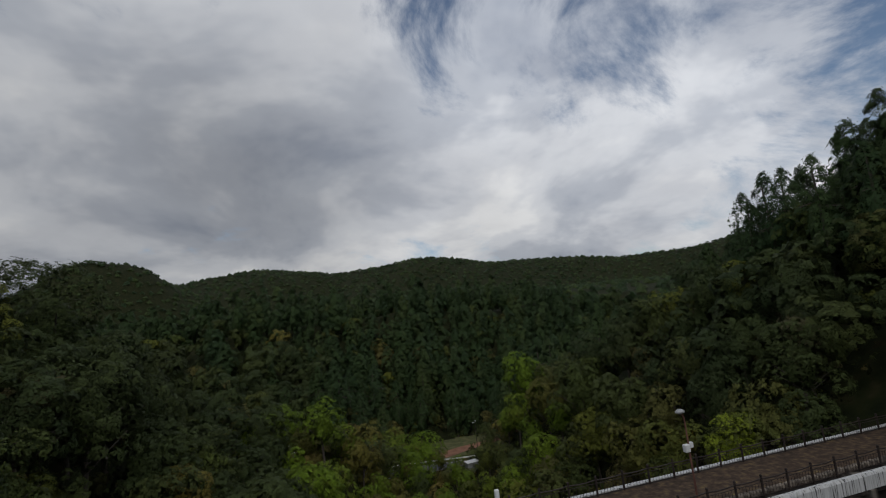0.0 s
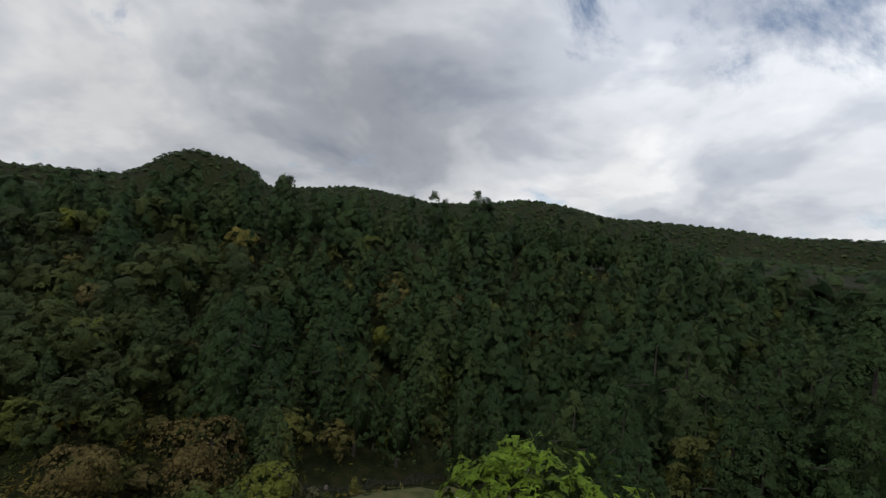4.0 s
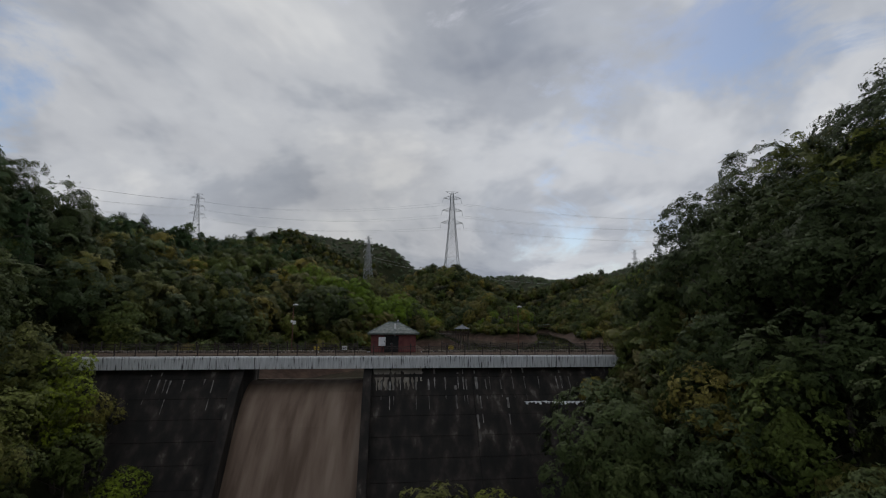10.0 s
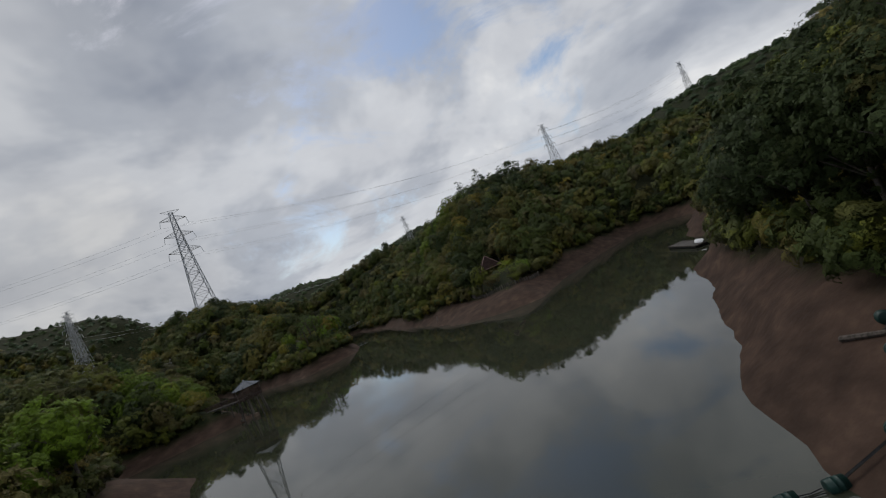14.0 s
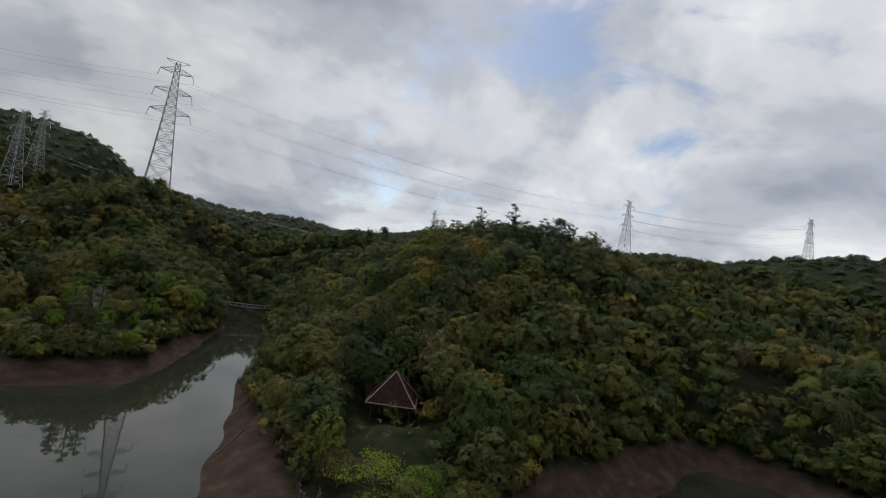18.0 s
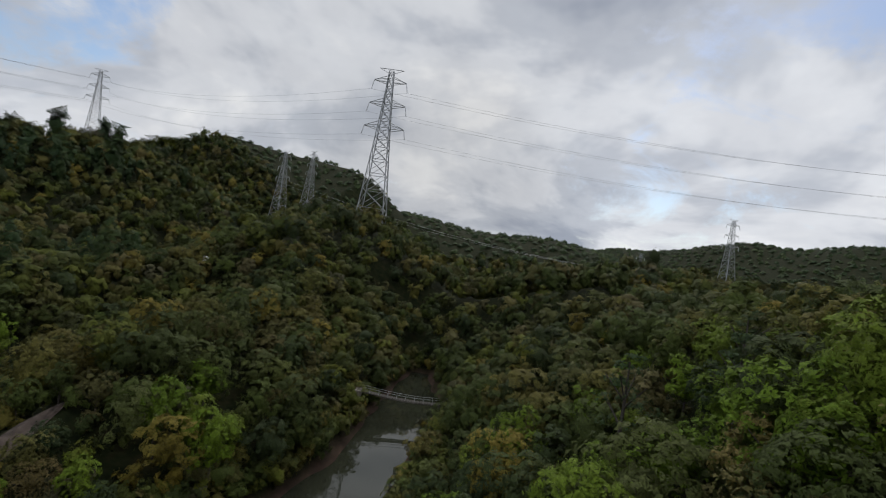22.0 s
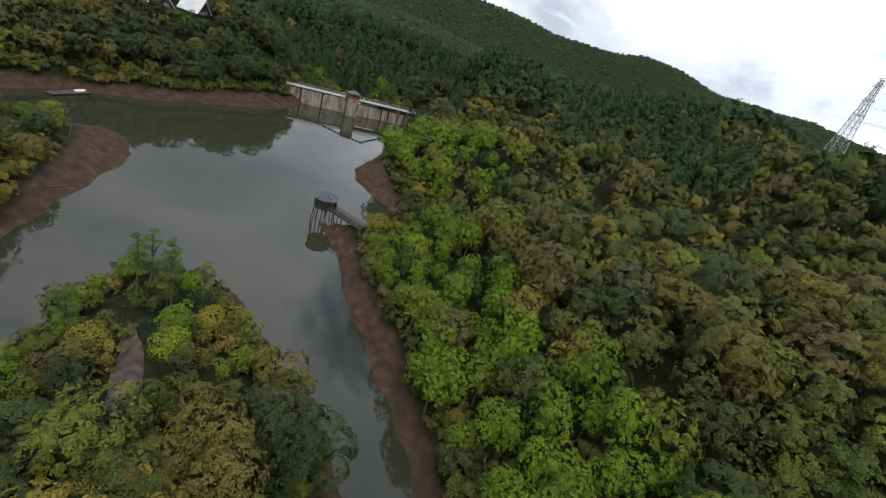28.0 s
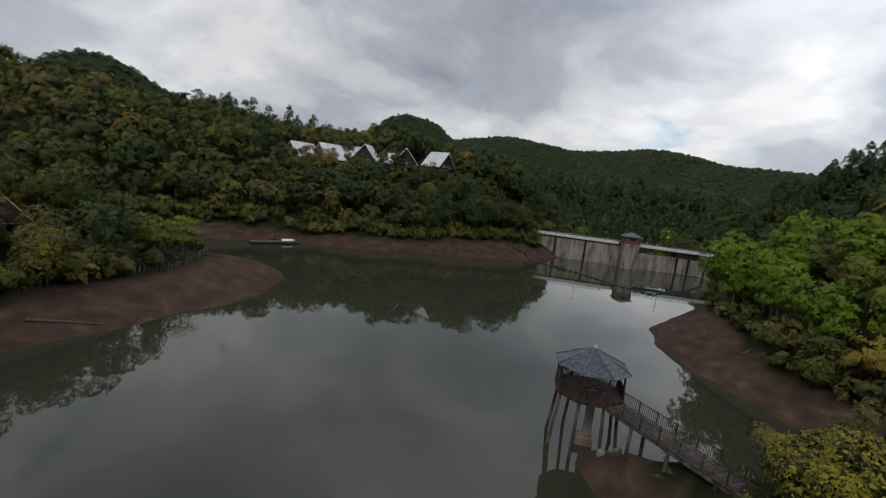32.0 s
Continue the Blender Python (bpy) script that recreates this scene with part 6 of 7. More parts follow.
def kind_at(rng, x, y):
    """Which tree grows where: dark planted conifers on the far slopes, mixed broadleaf round the water."""
    k = np.full(len(x), "broadleaf", object)
    r = rng.uniform(0, 1, len(x))
    dark = (y > 168) | ((x > 22) & (y > 60)) | ((x < -130) & (y > 100))
    k[dark & (r < 0.9)] = "conifer"
    grove = (wobble(x, y, 60, 7) > 0.35) & ~dark
    k[grove & (r < 0.6) & (x > 0) & (y > -330)] = "conifer"
    bright = (seg(x, y, -22, -74, -12, -150)[0] < 9) | (((x + 2) / 22) ** 2 + ((y + 26) / 26) ** 2 < 1) | ((((x + 26) / 26) ** 2 + ((y - 126) / 27) ** 2 < 1) & (rng.uniform(0, 1, len(x)) < 0.55))
    k[bright & (r < 0.85)] = "bright"
    fresh = (((x + 130) / 24) ** 2 + ((y + 130) / 24) ** 2 < 1) | (((x + 70) / 22) ** 2 + ((y + 122) / 24) ** 2 < 1)
    k[fresh & (r > 0.66)] = "bright"
    k[(((x + 168) / 45) ** 2 + ((y + 126) / 14) ** 2 < 1) & (r < 0.35)] = "pine"
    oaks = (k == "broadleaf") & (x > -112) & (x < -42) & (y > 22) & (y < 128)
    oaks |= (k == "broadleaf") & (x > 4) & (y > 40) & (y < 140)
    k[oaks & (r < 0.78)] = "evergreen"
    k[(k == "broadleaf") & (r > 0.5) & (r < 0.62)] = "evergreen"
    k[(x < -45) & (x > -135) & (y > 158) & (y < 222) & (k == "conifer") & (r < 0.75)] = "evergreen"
    near = lake_side(x, y)
    k[(near < 8.5) & (r < 0.45) & (k == "broadleaf")] = "shrub"
    return k


def in_sight(x, y, z):
    """Whether a place can be seen from over the water or the valley; slopes that look away carry coarser crowns."""
    gx, gy = np.arange(-340, 262, 6.0), np.arange(-480, 342, 6.0)
    hgt = land(*np.meshgrid(gx, gy)) + 4.0
    seen = np.zeros(len(x), bool)
    for ex, ey, ez in ((-30, 45, 21), (0, 145, 14), (-30, 110, 14), (-60, 30, 20), (-108, -30, 34), (-112, -75, 40), (-95, -140, 48), (-50, -165, 50), (-36, -120, 30)):
        clear = np.ones(len(x), bool)
        for u in np.linspace(0.08, 0.94, 30):
            px, py, pz = ex + (x - ex) * u, ey + (y - ey) * u, ez + (z + 13 - ez) * u
            h = hgt[np.clip(((py + 480) / 6).round().astype(int), 0, len(gy) - 1), np.clip(((px + 340) / 6).round().astype(int), 0, len(gx) - 1)]
            clear &= pz > h
        seen |= clear
    return seen


def grow_forest():
    rng = np.random.default_rng(11)
    x, y = forest_sites(rng)
    kind = kind_at(rng, x, y)
    # planted conifers stand further apart than the mixed woods
    room = (kind != "conifer") | (rng.uniform(0, 1, len(x)) < np.where((x > 20) & (y > 60) & (y < 140), 1.0, 0.74))
    x, y, kind = x[room], y[room], kind[room]
    z = land(x, y)
    d = along_path(x, y, z)
    d = np.where(in_sight(x, y, z) | (d < 75), d, 400.0)
    scale = rng.uniform(0.74, 1.26, len(x)) * np.where(kind == "conifer", 1.08, 1.0) * np.where(rng.uniform(0, 1, len(x)) < 0.14, 1.3, 1.0)
    # tall old trees over both abutments, low growth on the points by the water
    tall = (((x + 62) / 16) ** 2 + ((y - 92) / 14) ** 2 < 1) | (((x - 42) / 26) ** 2 + ((y - 100) / 26) ** 2 < 1)
    tall &= (x > 0) | (x < -66)
    scale = np.where(tall, np.where(x > 0, np.clip(scale, 0.85, 1.08), np.maximum(scale, 0.95) * 1.3), scale)
    low = (((x + 100) / 16) ** 2 + ((y + 40) / 26) ** 2 < 1) | (seg(x, y, -138, 38, -90, 52)[0] < 9)
    low |= (((x + 60) / 17) ** 2 + ((y + 110) / 26) ** 2 < 1) | (((x + 8) / 24) ** 2 + ((y - 147) / 13) ** 2 < 1)
    scale = np.where(low, scale * np.where((x < -84) & (y < 0), 0.85, 0.58), scale)
    scale = np.where((seg(x, y, -27, -68, -24, -96)[0] < 7), scale * 0.72, scale)
    scale = np.where(((x + 74) / 20) ** 2 + ((y - 46) / 13) ** 2 < 1, np.clip(scale, 0.9, 1.2) * 1.1, scale)
    scale = np.where(seg(x, y, -99, -146, -88, -92)[0] < 9, scale * 0.75, scale)
    scale = np.where(seg(x, y, -22, 120, -12, 160)[0] < 12, np.minimum(scale, 0.75), scale)
    tint = rng.uniform(0, 1, len(x))
    turn = rng.uniform(0, 2 * np.pi, len(x))
    names = {"broadleaf": ("broadleaf_tree", "leafy green broadleaf tree on the wooded slope"), "conifer": ("conifer_tree", "dark green planted conifer on the slope"), "pine": ("pine_tree", "open-crowned pine on the ridge"),
             "shrub": ("shrub", "low leafy shrub above the bare bank"), "bright": ("bright_tree", "fresh light-green leafy tree by the shore"), "evergreen": ("evergreen_tree", "dense dark evergreen oak on the slope")}
    woods = {"broadleaf": "mixed broadleaf woods covering the hills", "conifer": "dark conifer plantation on the slopes", "pine": "scattered pines on the ridge", "shrub": "shrubs along the edge of the bank", "bright": "light-green leafy woods by the shore", "evergreen": "dark evergreen oaks among the woods"}
    for kd in CROWN:
        mine = np.nonzero(kind == kd)[0]
        mine = mine[np.argsort(d[mine])]
        single, rest = mine[:SINGLE[kd]], mine[SINGLE[kd]:]
        # trees nearest the line flown: things of their own that share a few meshes, the nearest with the finest leaves
        for fine in (True, False):
            some = single[:FINE[kd]] if fine else single[FINE[kd]:]
            leaves, size = (LEAVES[kd], LEAF_SIZE[kd]) if fine else (LEAVES[kd] // 2, LEAF_SIZE[kd] * 1.32)
            stock = []
            for n, i in enumerate(some):
                m = Matrix.LocRotScale((x[i], y[i], z[i] - 0.1), Euler((0, 0, turn[i])), (scale[i], scale[i], scale[i] * rng.uniform(0.88, 1.15)))
                if n < 4:
                    (cv, cf), (wv, wf) = tree_parts(kd, 100 + n + 17 * len(kd), leaves, size)
                    ob = new(names[kd][0])
                    foliage("crown", cv, cf, LEAF[kd], ob)
                    mesh_object("trunk", wv, wf, [BARK], ob, smooth=True)
                    tagged(ob, names[kd][1], "shrub" if kd == "shrub" else "tree", "trees of the reservoir woods")
                    stock.append(ob)
                else:
                    ob = copy_thing(stock[n % 4], Matrix())
                ob.matrix_basis = m
        # the rest of the woods: one mesh a kind, coarser with distance
        vs, fs, ts, n = [], [], [], 0
        for lo, hi, leaves, size, core in ((0, 32, 1200, 0.22, 5), (32, 50, 640, 0.28, 5), (50, 75, 400, 0.36, 5), (75, 110, 230, 0.46, 4), (110, 190, 116, 0.72, 4), (190, 390, 44, 1.3, 4), (390, 900, 16, 2.0, 4)):
            some = rest[(d[rest] >= lo) & (d[rest] < hi)]
            if kd == "shrub":
                leaves, size = leaves // 3 + 6, size * 0.75
            elif kd == "conifer" and 32 <= lo < 190:
                leaves, size = int(leaves * 1.7), size * 0.8
            stock2 = []
            for v in range(6):
                (cv, cf), (wv, wf) = tree_parts(kd, 500 + v, leaves, size * (0.85 if kd == "conifer" else 1.0), False, core, 0.85 if leaves >= 240 else 1.05 if leaves > 40 else 1.5)
                stock2.append((cv, cf))
            for j, i in enumerate(some):
                cv, cf = stock2[j % 6]
                p = planted(cv, x[i], y[i], z[i] - (1.5 if lo >= 390 else 0.0), turn[i], scale[i], 1.6 if lo >= 390 else 1.0)
                vs.append(p), fs.append(cf + n), ts.append(np.full(len(p), tint[i]))
                n += len(p)
        if vs:
            ob = foliage(names[kd][0].replace("_tree", "") + "_woods", np.concatenate(vs), np.concatenate(fs), LEAF[kd], None, np.concatenate(ts))
            tagged(ob, woods[kd], "woods", kind="stuff")


SINGLE = {"broadleaf": 330, "conifer": 130, "pine": 24, "shrub": 120, "bright": 260, "evergreen": 110}
FINE = {"broadleaf": 120, "conifer": 45, "pine": 6, "shrub": 24, "bright": 130, "evergreen": 44}
LEAVES = {"broadleaf": 4000, "conifer": 3600, "pine": 1800, "shrub": 1300, "bright": 3600, "evergreen": 4000}
LEAF_SIZE = {"broadleaf": 0.17, "conifer": 0.18, "pine": 0.18, "shrub": 0.12, "bright": 0.16, "evergreen": 0.17}


def low_growth():
    """Ferns, vines and scrub between the trees near the line flown."""
    rng = np.random.default_rng(21)
    n = 50000
    u = rng.uniform(0, 1, (n, 2))
    x, y = -150 + 190 * u[:, 0], -200 + 400 * u[:, 1]
    # thicker beside the road and brook
    x[:26000], y[:26000] = -92 + 96 * u[:26000, 0], 118 + 66 * u[:26000, 1]
    keep = (along_path(x, y) < 42) & (lake_side(x, y) > bank_width(x, y) + 0.4)
    c, s = math.cos(radians(DAM_TURN)), math.sin(radians(DAM_TURN))
    along, across = (x - DAM_AT[0]) * c + (y - DAM_AT[1]) * s, -(x - DAM_AT[0]) * s + (y - DAM_AT[1]) * c
    keep &= ~((along > -32) & (along < 40) & (across > -5) & (across < 14))
    for lines, gap in ((ROAD, 4.4), (BROOK, 2.4)):
        for (x0, y0, _), (x1, y1, _) in zip(lines, lines[1:]):
            keep &= seg(x, y, x0, y0, x1, y1)[0] > gap
    for cx, cy, rx, ry in ((-10, 173, 17, 11), (-110, -58, 2.5, 2.5), (-60.5, -123, 1.8, 11)):
        keep &= ((x - cx) / rx) ** 2 + ((y - cy) / ry) ** 2 > 1
    x, y = x[keep], y[keep]
    lump = np.clip(0.5 + 0.6 * wobble(x, y, 3.0, 4), 0, 1)
    p = np.stack([x, y, land(x, y) + rng.uniform(0.1, 1, len(x)) * (0.2 + 0.9 * lump)], 1)
    nrm = np.tile([0.0, 0.0, 1.0], (len(x), 1))
    v, f = leaf_quads(rng, p, nrm + rng.normal(0, 0.4, p.shape), 0.62)
    ob = foliage("undergrowth", v, f, GREEN, None, np.repeat(np.clip(0.30 + 0.3 * wobble(x, y, 6, 9), 0, 0.85), 3))
    tagged(ob, "tangled green undergrowth between the trees", "undergrowth", kind="stuff")


def understory():
    """Leafy scrub that fills the gaps between the trunks."""
    rng = np.random.default_rng(33)
    x, y = forest_sites(rng)
    near = (along_path(x, y) < 55) & (rng.uniform(0, 1, len(x)) < 0.75)
    x, y = x[near] + 2.2, y[near] + 2.2
    ok = lake_side(x, y) > bank_width(x, y) + 0.6
    for (x0, y0, _), (x1, y1, _) in zip(ROAD, ROAD[1:]):
        ok &= seg(x, y, x0, y0, x1, y1)[0] > 5.0
    x, y = x[ok], y[ok]
    # a hem of bushes along the top of the bare bank
    ring = np.concatenate([np.linspace(a, b, max(2, int(np.hypot(*(b - a)) / 1.5)), endpoint=False) for a, b in zip(LAKE, np.roll(LAKE, -1, 0))])
    way = np.roll(ring, -3, 0) - np.roll(ring, 3, 0)
    way = np.stack([way[:, 1], -way[:, 0]], 1) / (np.linalg.norm(way, axis=1, keepdims=True) + 1e-9)
    for back in (1.4, 3.2):
        hem = np.concatenate([ring + q * way * (bank_width(ring[:, 0], ring[:, 1])[:, None] + back + rng.uniform(-0.6, 0.9, (len(ring), 1))) for q in (-1, 1)])
        far = lake_side(hem[:, 0], hem[:, 1])
        wide = bank_width(hem[:, 0], hem[:, 1])
        good = (far > wide + 0.5) & (far < wide + 4.5) & (along_path(hem[:, 0], hem[:, 1]) < 120) & (hem[:, 1] < 60) & (rng.uniform(0, 1, len(hem)) < 0.8)
        for cx, cy, rx, ry in ((-40, -60, 6, 5), (-33, -66, 5, 6), (-118, 10, 5, 8), (-97.5, -42, 5, 11)):
            good &= ((hem[:, 0] - cx) / rx) ** 2 + ((hem[:, 1] - cy) / ry) ** 2 > 1
        x, y = np.concatenate([x, hem[good, 0]]), np.concatenate([y, hem[good, 1]])
    # and cover for the steep slope at the west end of the dam
    a, b = rng.uniform(-36, -22.5, 110), rng.uniform(1.5, 17, 110)
    a = np.where(b < 5, np.minimum(a, -27.5), a)
    c, s = math.cos(radians(DAM_TURN)), math.sin(radians(DAM_TURN))
    x, y = np.concatenate([x, DAM_AT[0] + a * c - b * s]), np.concatenate([y, DAM_AT[1] + a * s + b * c])
    z = land(x, y)
    stock = [tree_parts("shrub", 700 + v, 130, 0.26, False, 5)[0] for v in range(6)]
    vs, fs, ts, n = [], [], [], 0
    for i in range(len(x)):
        cv, cf = stock[i % 6]
        a, k = rng.uniform(0, 6.28), rng.uniform(0.8, 1.5)
        p = planted(cv, x[i], y[i], z[i] - 0.6 * k, a, k)
        vs.append(p), fs.append(cf + n), ts.append(np.full(len(p), rng.uniform(0, 0.9)))
        n += len(p)
    ob = foliage("understory", np.concatenate(vs), np.concatenate(fs), GREEN, None, np.concatenate(ts))
    tagged(ob, "leafy scrub filling the gaps under the trees", "scrub", kind="stuff")


# single trees that stand out: kind, x, y, height, width, colour, label
def build_marked_trees():
    rows = [("broadleaf", -27.2, -70.5, 5.2, 3.6, GOLD, "rounded yellow-green tree by the end of the walkway"),
            ("pine", -101.8, -38.0, 6.2, 5.0, LIME, "flat-layered light-green maple on the brown point"),
            ("broadleaf", -100.0, -43.5, 3.4, 2.4, RUSTY, "low brownish bush on the point"),
            ("broadleaf", -106.5, -38.5, 4.0, 2.4, BRIGHT, "low light-green bush on the point"),
            ("broadleaf", -4.0, 82.0, 5.0, 2.4, LIME, "bright lime-green bush against the dam wall"),
            ("broadleaf", 0.5, 83.5, 12.0, 2.8, LIME, "bright lime-green sapling against the dam wall"),
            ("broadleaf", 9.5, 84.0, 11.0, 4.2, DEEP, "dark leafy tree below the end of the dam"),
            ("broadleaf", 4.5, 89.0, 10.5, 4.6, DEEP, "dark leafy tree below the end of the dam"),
            ("broadleaf", -47.5, 163.5, 8.5, 4.6, RUSTY, "wide yellow-brown thinning tree beside the brook"),
            ("broadleaf", -46.0, 154.8, 6.0, 2.4, RUSTY, "thin half-bare tree beside the road"),
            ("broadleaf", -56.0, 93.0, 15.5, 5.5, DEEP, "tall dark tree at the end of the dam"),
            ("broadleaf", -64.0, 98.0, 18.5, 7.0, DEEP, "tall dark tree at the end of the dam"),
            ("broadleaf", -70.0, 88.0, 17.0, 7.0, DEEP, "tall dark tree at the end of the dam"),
            ("broadleaf", -41.0, 174.0, 9.0, 7.0, RUSTY, "broad yellow-brown thinning tree beside the field"),
            ("conifer", -94.0, 163.0, 12.0, 3.4, DARK, "dark conifer between the road and the stream"),
            ("conifer", -99.5, 165.2, 13.5, 3.6, DARK, "dark conifer between the road and the stream"),
            ("conifer", -105.5, 167.4, 13.0, 3.6, DARK, "dark conifer between the road and the stream"),
            ("conifer", -110.0, 169.2, 13.0, 3.4, DARK, "dark conifer between the road and the stream"),
            ("conifer", -115.0, 171.4, 14.0, 3.6, DARK, "dark conifer between the road and the stream"),
            ("conifer", -121.0, 173.6, 14.0, 3.6, DARK, "dark conifer between the road and the stream"),
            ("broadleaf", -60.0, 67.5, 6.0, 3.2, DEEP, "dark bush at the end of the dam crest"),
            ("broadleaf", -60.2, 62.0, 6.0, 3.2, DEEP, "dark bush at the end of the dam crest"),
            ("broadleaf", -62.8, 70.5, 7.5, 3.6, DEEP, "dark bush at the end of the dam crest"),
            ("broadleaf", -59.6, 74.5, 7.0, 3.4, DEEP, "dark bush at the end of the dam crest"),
            ("pine", -94.5, -101.0, 7.0, 3.4, DARK, "leaning dark pine over the bank"),
            ("broadleaf", -96.0, -62.0, 6.5, 3.0, GOLD, "yellow autumn tree beyond the shelter"),
            ("pine", -63.2, -105.0, 11.5, 2.1, LIGHT_PINE, "slender light-green pine on the neck of land"),
            ("pine", -61.2, -103.2, 10.0, 1.9, LIGHT_PINE, "slender light-green pine on the neck of land"),
            ("pine", -65.0, -104.0, 11.0, 2.1, LIGHT_PINE, "slender light-green pine on the neck of land"),
            ("pine", -60.2, -106.4, 10.6, 2.0, LIGHT_PINE, "slender light-green pine on the neck of land"),
            ("pine", -69.0, -114.0, 9.0, 1.7, LIGHT_PINE, "lone slender pine leaning over the neck's shore"),
            ("broadleaf", -66.0, -117.0, 4.4, 2.4, GOLD, "yellow autumn bush on the neck of land"),
            ("broadleaf", -67.5, -121.5, 5.0, 2.6, RUSTY, "browning bush on the neck of land"),
            ("broadleaf", -54.5, -112.0, 5.4, 2.6, GOLD, "half-bare yellowing tree on the neck of land"),
            ("broadleaf", -57.0, -119.5, 5.2, 2.5, LIME, "fresh green bush beside the path on the neck"),
            ("pine", -158.0, -110.0, 15.0, 3.0, DARK, "tall dark pine standing out on the spur"),
            ("pine", -150.0, -106.0, 14.5, 2.8, DARK, "tall dark pine standing out on the spur"),
            ("pine", -144.0, -103.0, 13.5, 2.6, DARK, "tall dark pine standing out on the spur"),
            ("pine", -170.0, -113.0, 14.5, 3.0, DARK, "tall dark pine standing out on the spur"),
            ("pine", -181.0, -112.0, 13.0, 2.6, DARK, "tall dark pine standing out on the spur"),
            ("broadleaf", -36.5, 145.2, 9.5, 4.6, BRIGHT, "vivid green tree leaning over the road"),
            ("broadleaf", -30.5, 147.2, 10, 4.8, BRIGHT, "vivid green tree leaning over the road"),
            ("broadleaf", -25.5, 148.6, 9.5, 4.6, BRIGHT, "vivid green tree beside the road"),
            ("broadleaf", -21, 147.6, 9, 4.4, BRIGHT, "vivid green tree beside the road"),
            ("broadleaf", -43, 143, 7, 3.6, RUSTY, "thinning yellow-brown tree beside the road"),
            ("broadleaf", -31, 141, 10, 4.8, GREEN, "rounded green tree above the road"),
            ("broadleaf", -38.5, 139.5, 9.5, 4.4, BRIGHT, "vivid green tree above the road"),
            ("broadleaf", -24, 142, 9.5, 4.6, BRIGHT, "vivid green tree above the road"),
            ("broadleaf", -142, 163.5, 6.5, 3.6, GOLD, "yellow-green bush above the far road"),
            ("broadleaf", -152, 166, 7, 4, GOLD, "yellow-green bush above the far road"),
            ("broadleaf", -166, 169, 7, 4, RUSTY, "browning bush above the far road"),
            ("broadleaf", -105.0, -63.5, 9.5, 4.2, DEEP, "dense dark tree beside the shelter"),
            ("broadleaf", -102.0, -67.0, 8.5, 4.0, GREEN, "leafy tree beside the shelter"),
            ("broadleaf", -17.5, 98.0, 6.5, 3.2, BRIGHT, "light-green bush at the foot of the spillway"),
            ("broadleaf", -22.5, 99.0, 6.0, 3.0, GREEN, "leafy bush at the foot of the spillway"),
            ("broadleaf", -12.0, 97.0, 7.0, 3.4, GREEN, "leafy bush at the foot of the spillway"),
            ("broadleaf", -21.0, -86.0, 7.5, 3.8, LIME, "fresh light-green leafy tree by the shore")]
    for k, (kd, x, y, high, wide, leaf, label) in enumerate(rows):
        rng = np.random.default_rng(60 + k)
        n = 8000 if high < 15 else 15000
        size = 0.135 if high < 15 else 0.26
        old = SHAPE[kd]
        SHAPE[kd] = (high, wide)
        (cv, cf), (wv, wf) = tree_parts(kd, 60 + k, n, size)
        SHAPE[kd] = old
        z = float(land(x, y))
        ob = new("leafy_tree" if high > 4.5 else "bush")
        ob.matrix_basis = pose(x, y, z - 0.1, 0, 0, rng.uniform(0, 360))
        foliage("crown", cv, cf, leaf, ob)
        mesh_object("trunk", wv, wf, [BARK], ob, smooth=True)
        tagged(ob, label, "tree" if high > 4.5 else "bush")


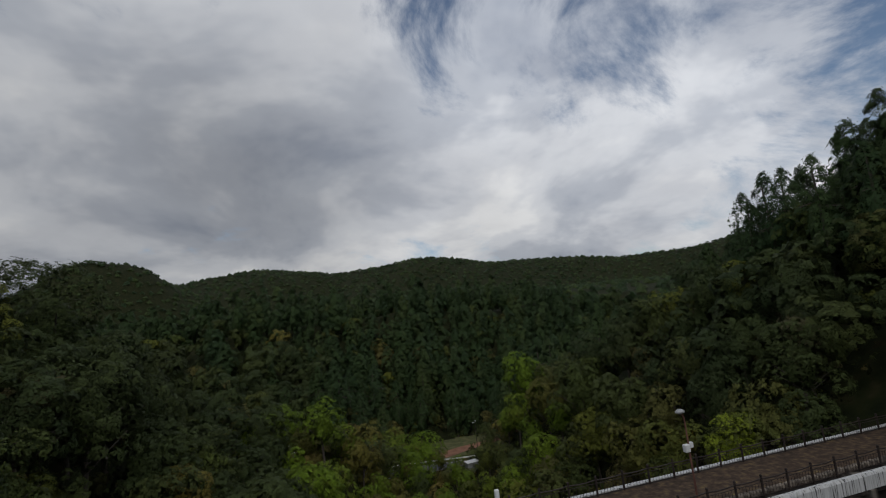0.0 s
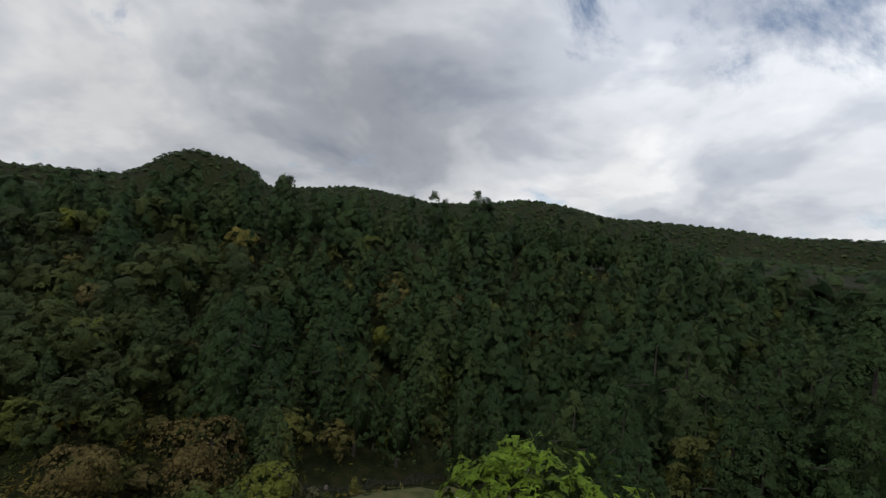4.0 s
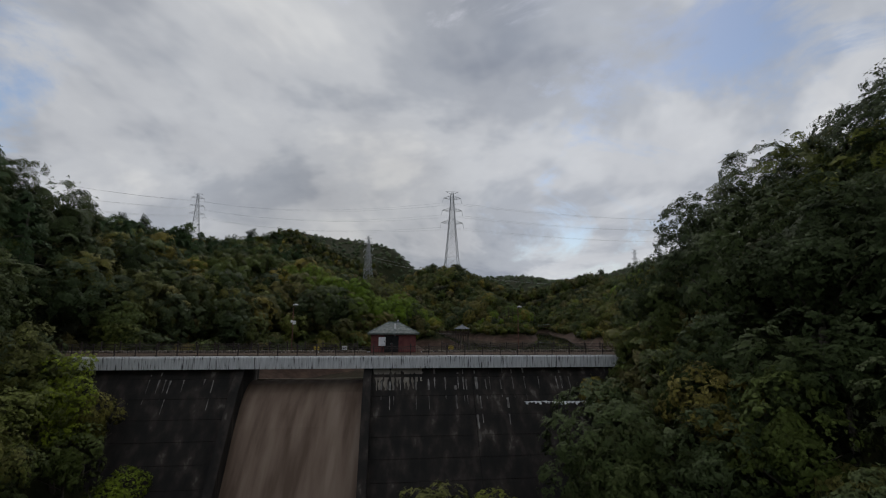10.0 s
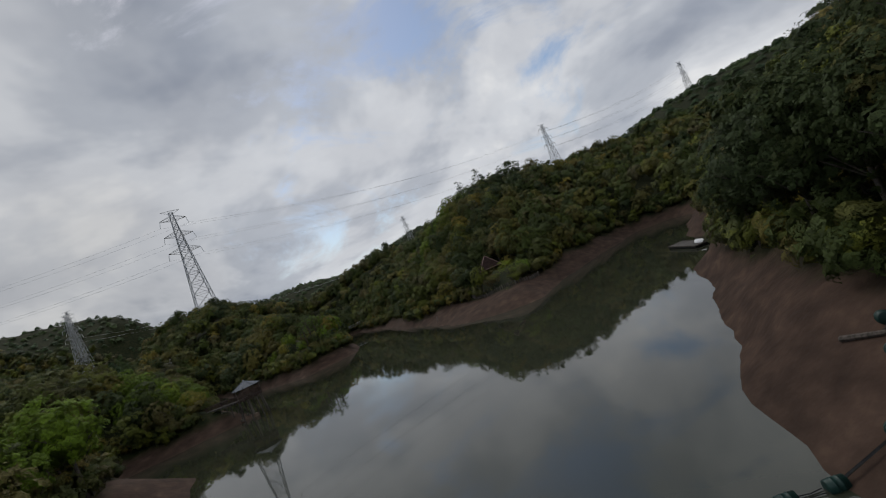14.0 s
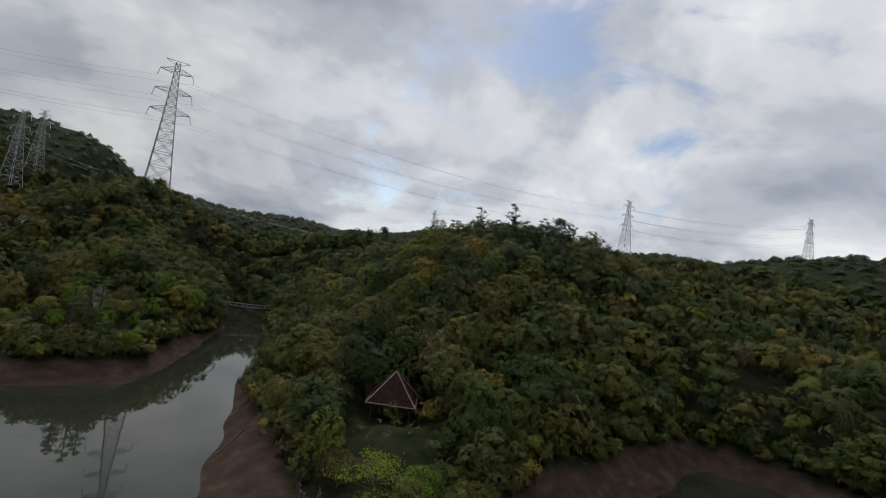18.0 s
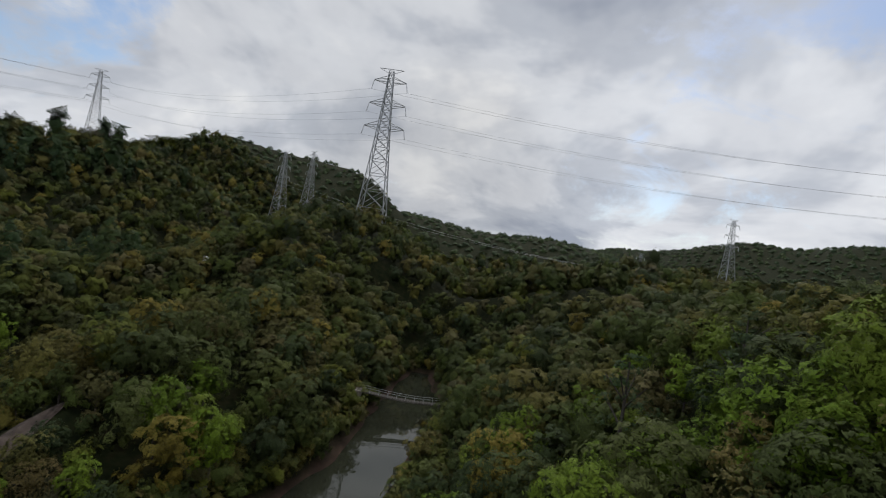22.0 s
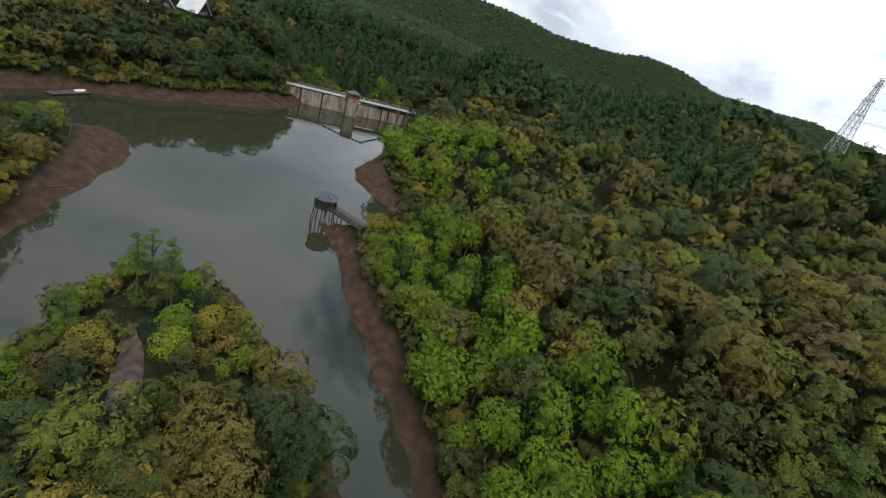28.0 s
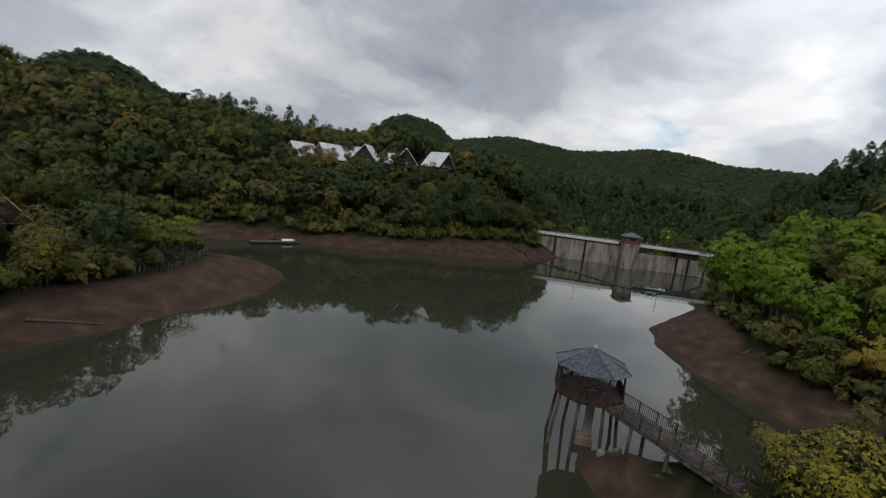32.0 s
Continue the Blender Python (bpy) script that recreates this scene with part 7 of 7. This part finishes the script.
LIGHT_PINE = leaf_material("light_pine_needles", [(0.0, (0.062, 0.098, 0.020)), (1.0, (0.082, 0.122, 0.024))])
GOLD = leaf_material("yellowing_leaves", [(0.0, (0.215, 0.185, 0.026)), (1.0, (0.18, 0.165, 0.024))])
LIME = leaf_material("lime_leaves", [(0.0, (0.175, 0.215, 0.018)), (1.0, (0.135, 0.18, 0.016))])
RUSTY = leaf_material("browning_leaves", [(0.0, (0.105, 0.08, 0.03)), (1.0, (0.12, 0.095, 0.032))])


def far_woods():
    """Woods on the hills beyond, small low crowns."""
    rng = np.random.default_rng(5)
    vs, fs, ts, n = [], [], [], 0
    stock = {"broadleaf": [], "conifer": []}
    for kd in stock:
        for v in range(4):
            r2 = np.random.default_rng(900 + v)
            high, wide = SHAPE[kd]
            tips = np.array([(0, 0, 5.6), (wide * 0.35, 0.3, 4.6), (-wide * 0.35, -0.4, 4.2)]) + r2.normal(0, 0.3, (3, 3))
            stock[kd].append(star_puffs(r2, tips, np.array([(0, 0, 1.0), (0.5, 0.1, 1), (-0.5, -0.2, 1)]), np.array([0.62, 0.75, 0.8]) * wide * 1.12, 6, 0.8, 1.5 if kd == "conifer" else 0.8))
    step = 9.6
    gx, gy = np.meshgrid(np.arange(-900, 900, step), np.arange(-1000, 1000, step))
    x = (gx + rng.uniform(-0.5, 0.5, gx.shape) * step).ravel()
    y = (gy + rng.uniform(-0.5, 0.5, gy.shape) * step).ravel()
    out = (x < -330) | (x > 250) | (y < -470) | (y > 330)
    x, y = x[out], y[out]
    z = land(x, y)
    # slopes that look away from the water are never seen
    zc = land(x + (-50 - x) * 12 / np.hypot(x + 50, y + 60), y + (-60 - y) * 12 / np.hypot(x + 50, y + 60))
    seen = z > zc - 0.6
    x, y, z = x[seen], y[seen], z[seen]
    for i in range(len(x)):
        kd = "conifer" if wobble(x[i], y[i], 90, 4) > 0.1 else "broadleaf"
        cv, cf = stock[kd][i % 4]
        k = rng.uniform(0.75, 1.2)
        vs.append(planted(cv * (1, 1, 0.85, 1, 1, 1), x[i], y[i], z[i] - 2.0, 2.4 * i, k, 1.35)), fs.append(cf + n), ts.append(np.full(len(cv), rng.uniform(0, 0.48)))
        n += len(cv)
    ob = foliage("far_woods", np.concatenate(vs), np.concatenate(fs), DARK, None, np.concatenate(ts))
    tagged(ob, "distant wooded hillsides round the valley", "woods", kind="stuff")


grow_forest()
build_marked_trees()
understory()
low_growth()
far_woods()
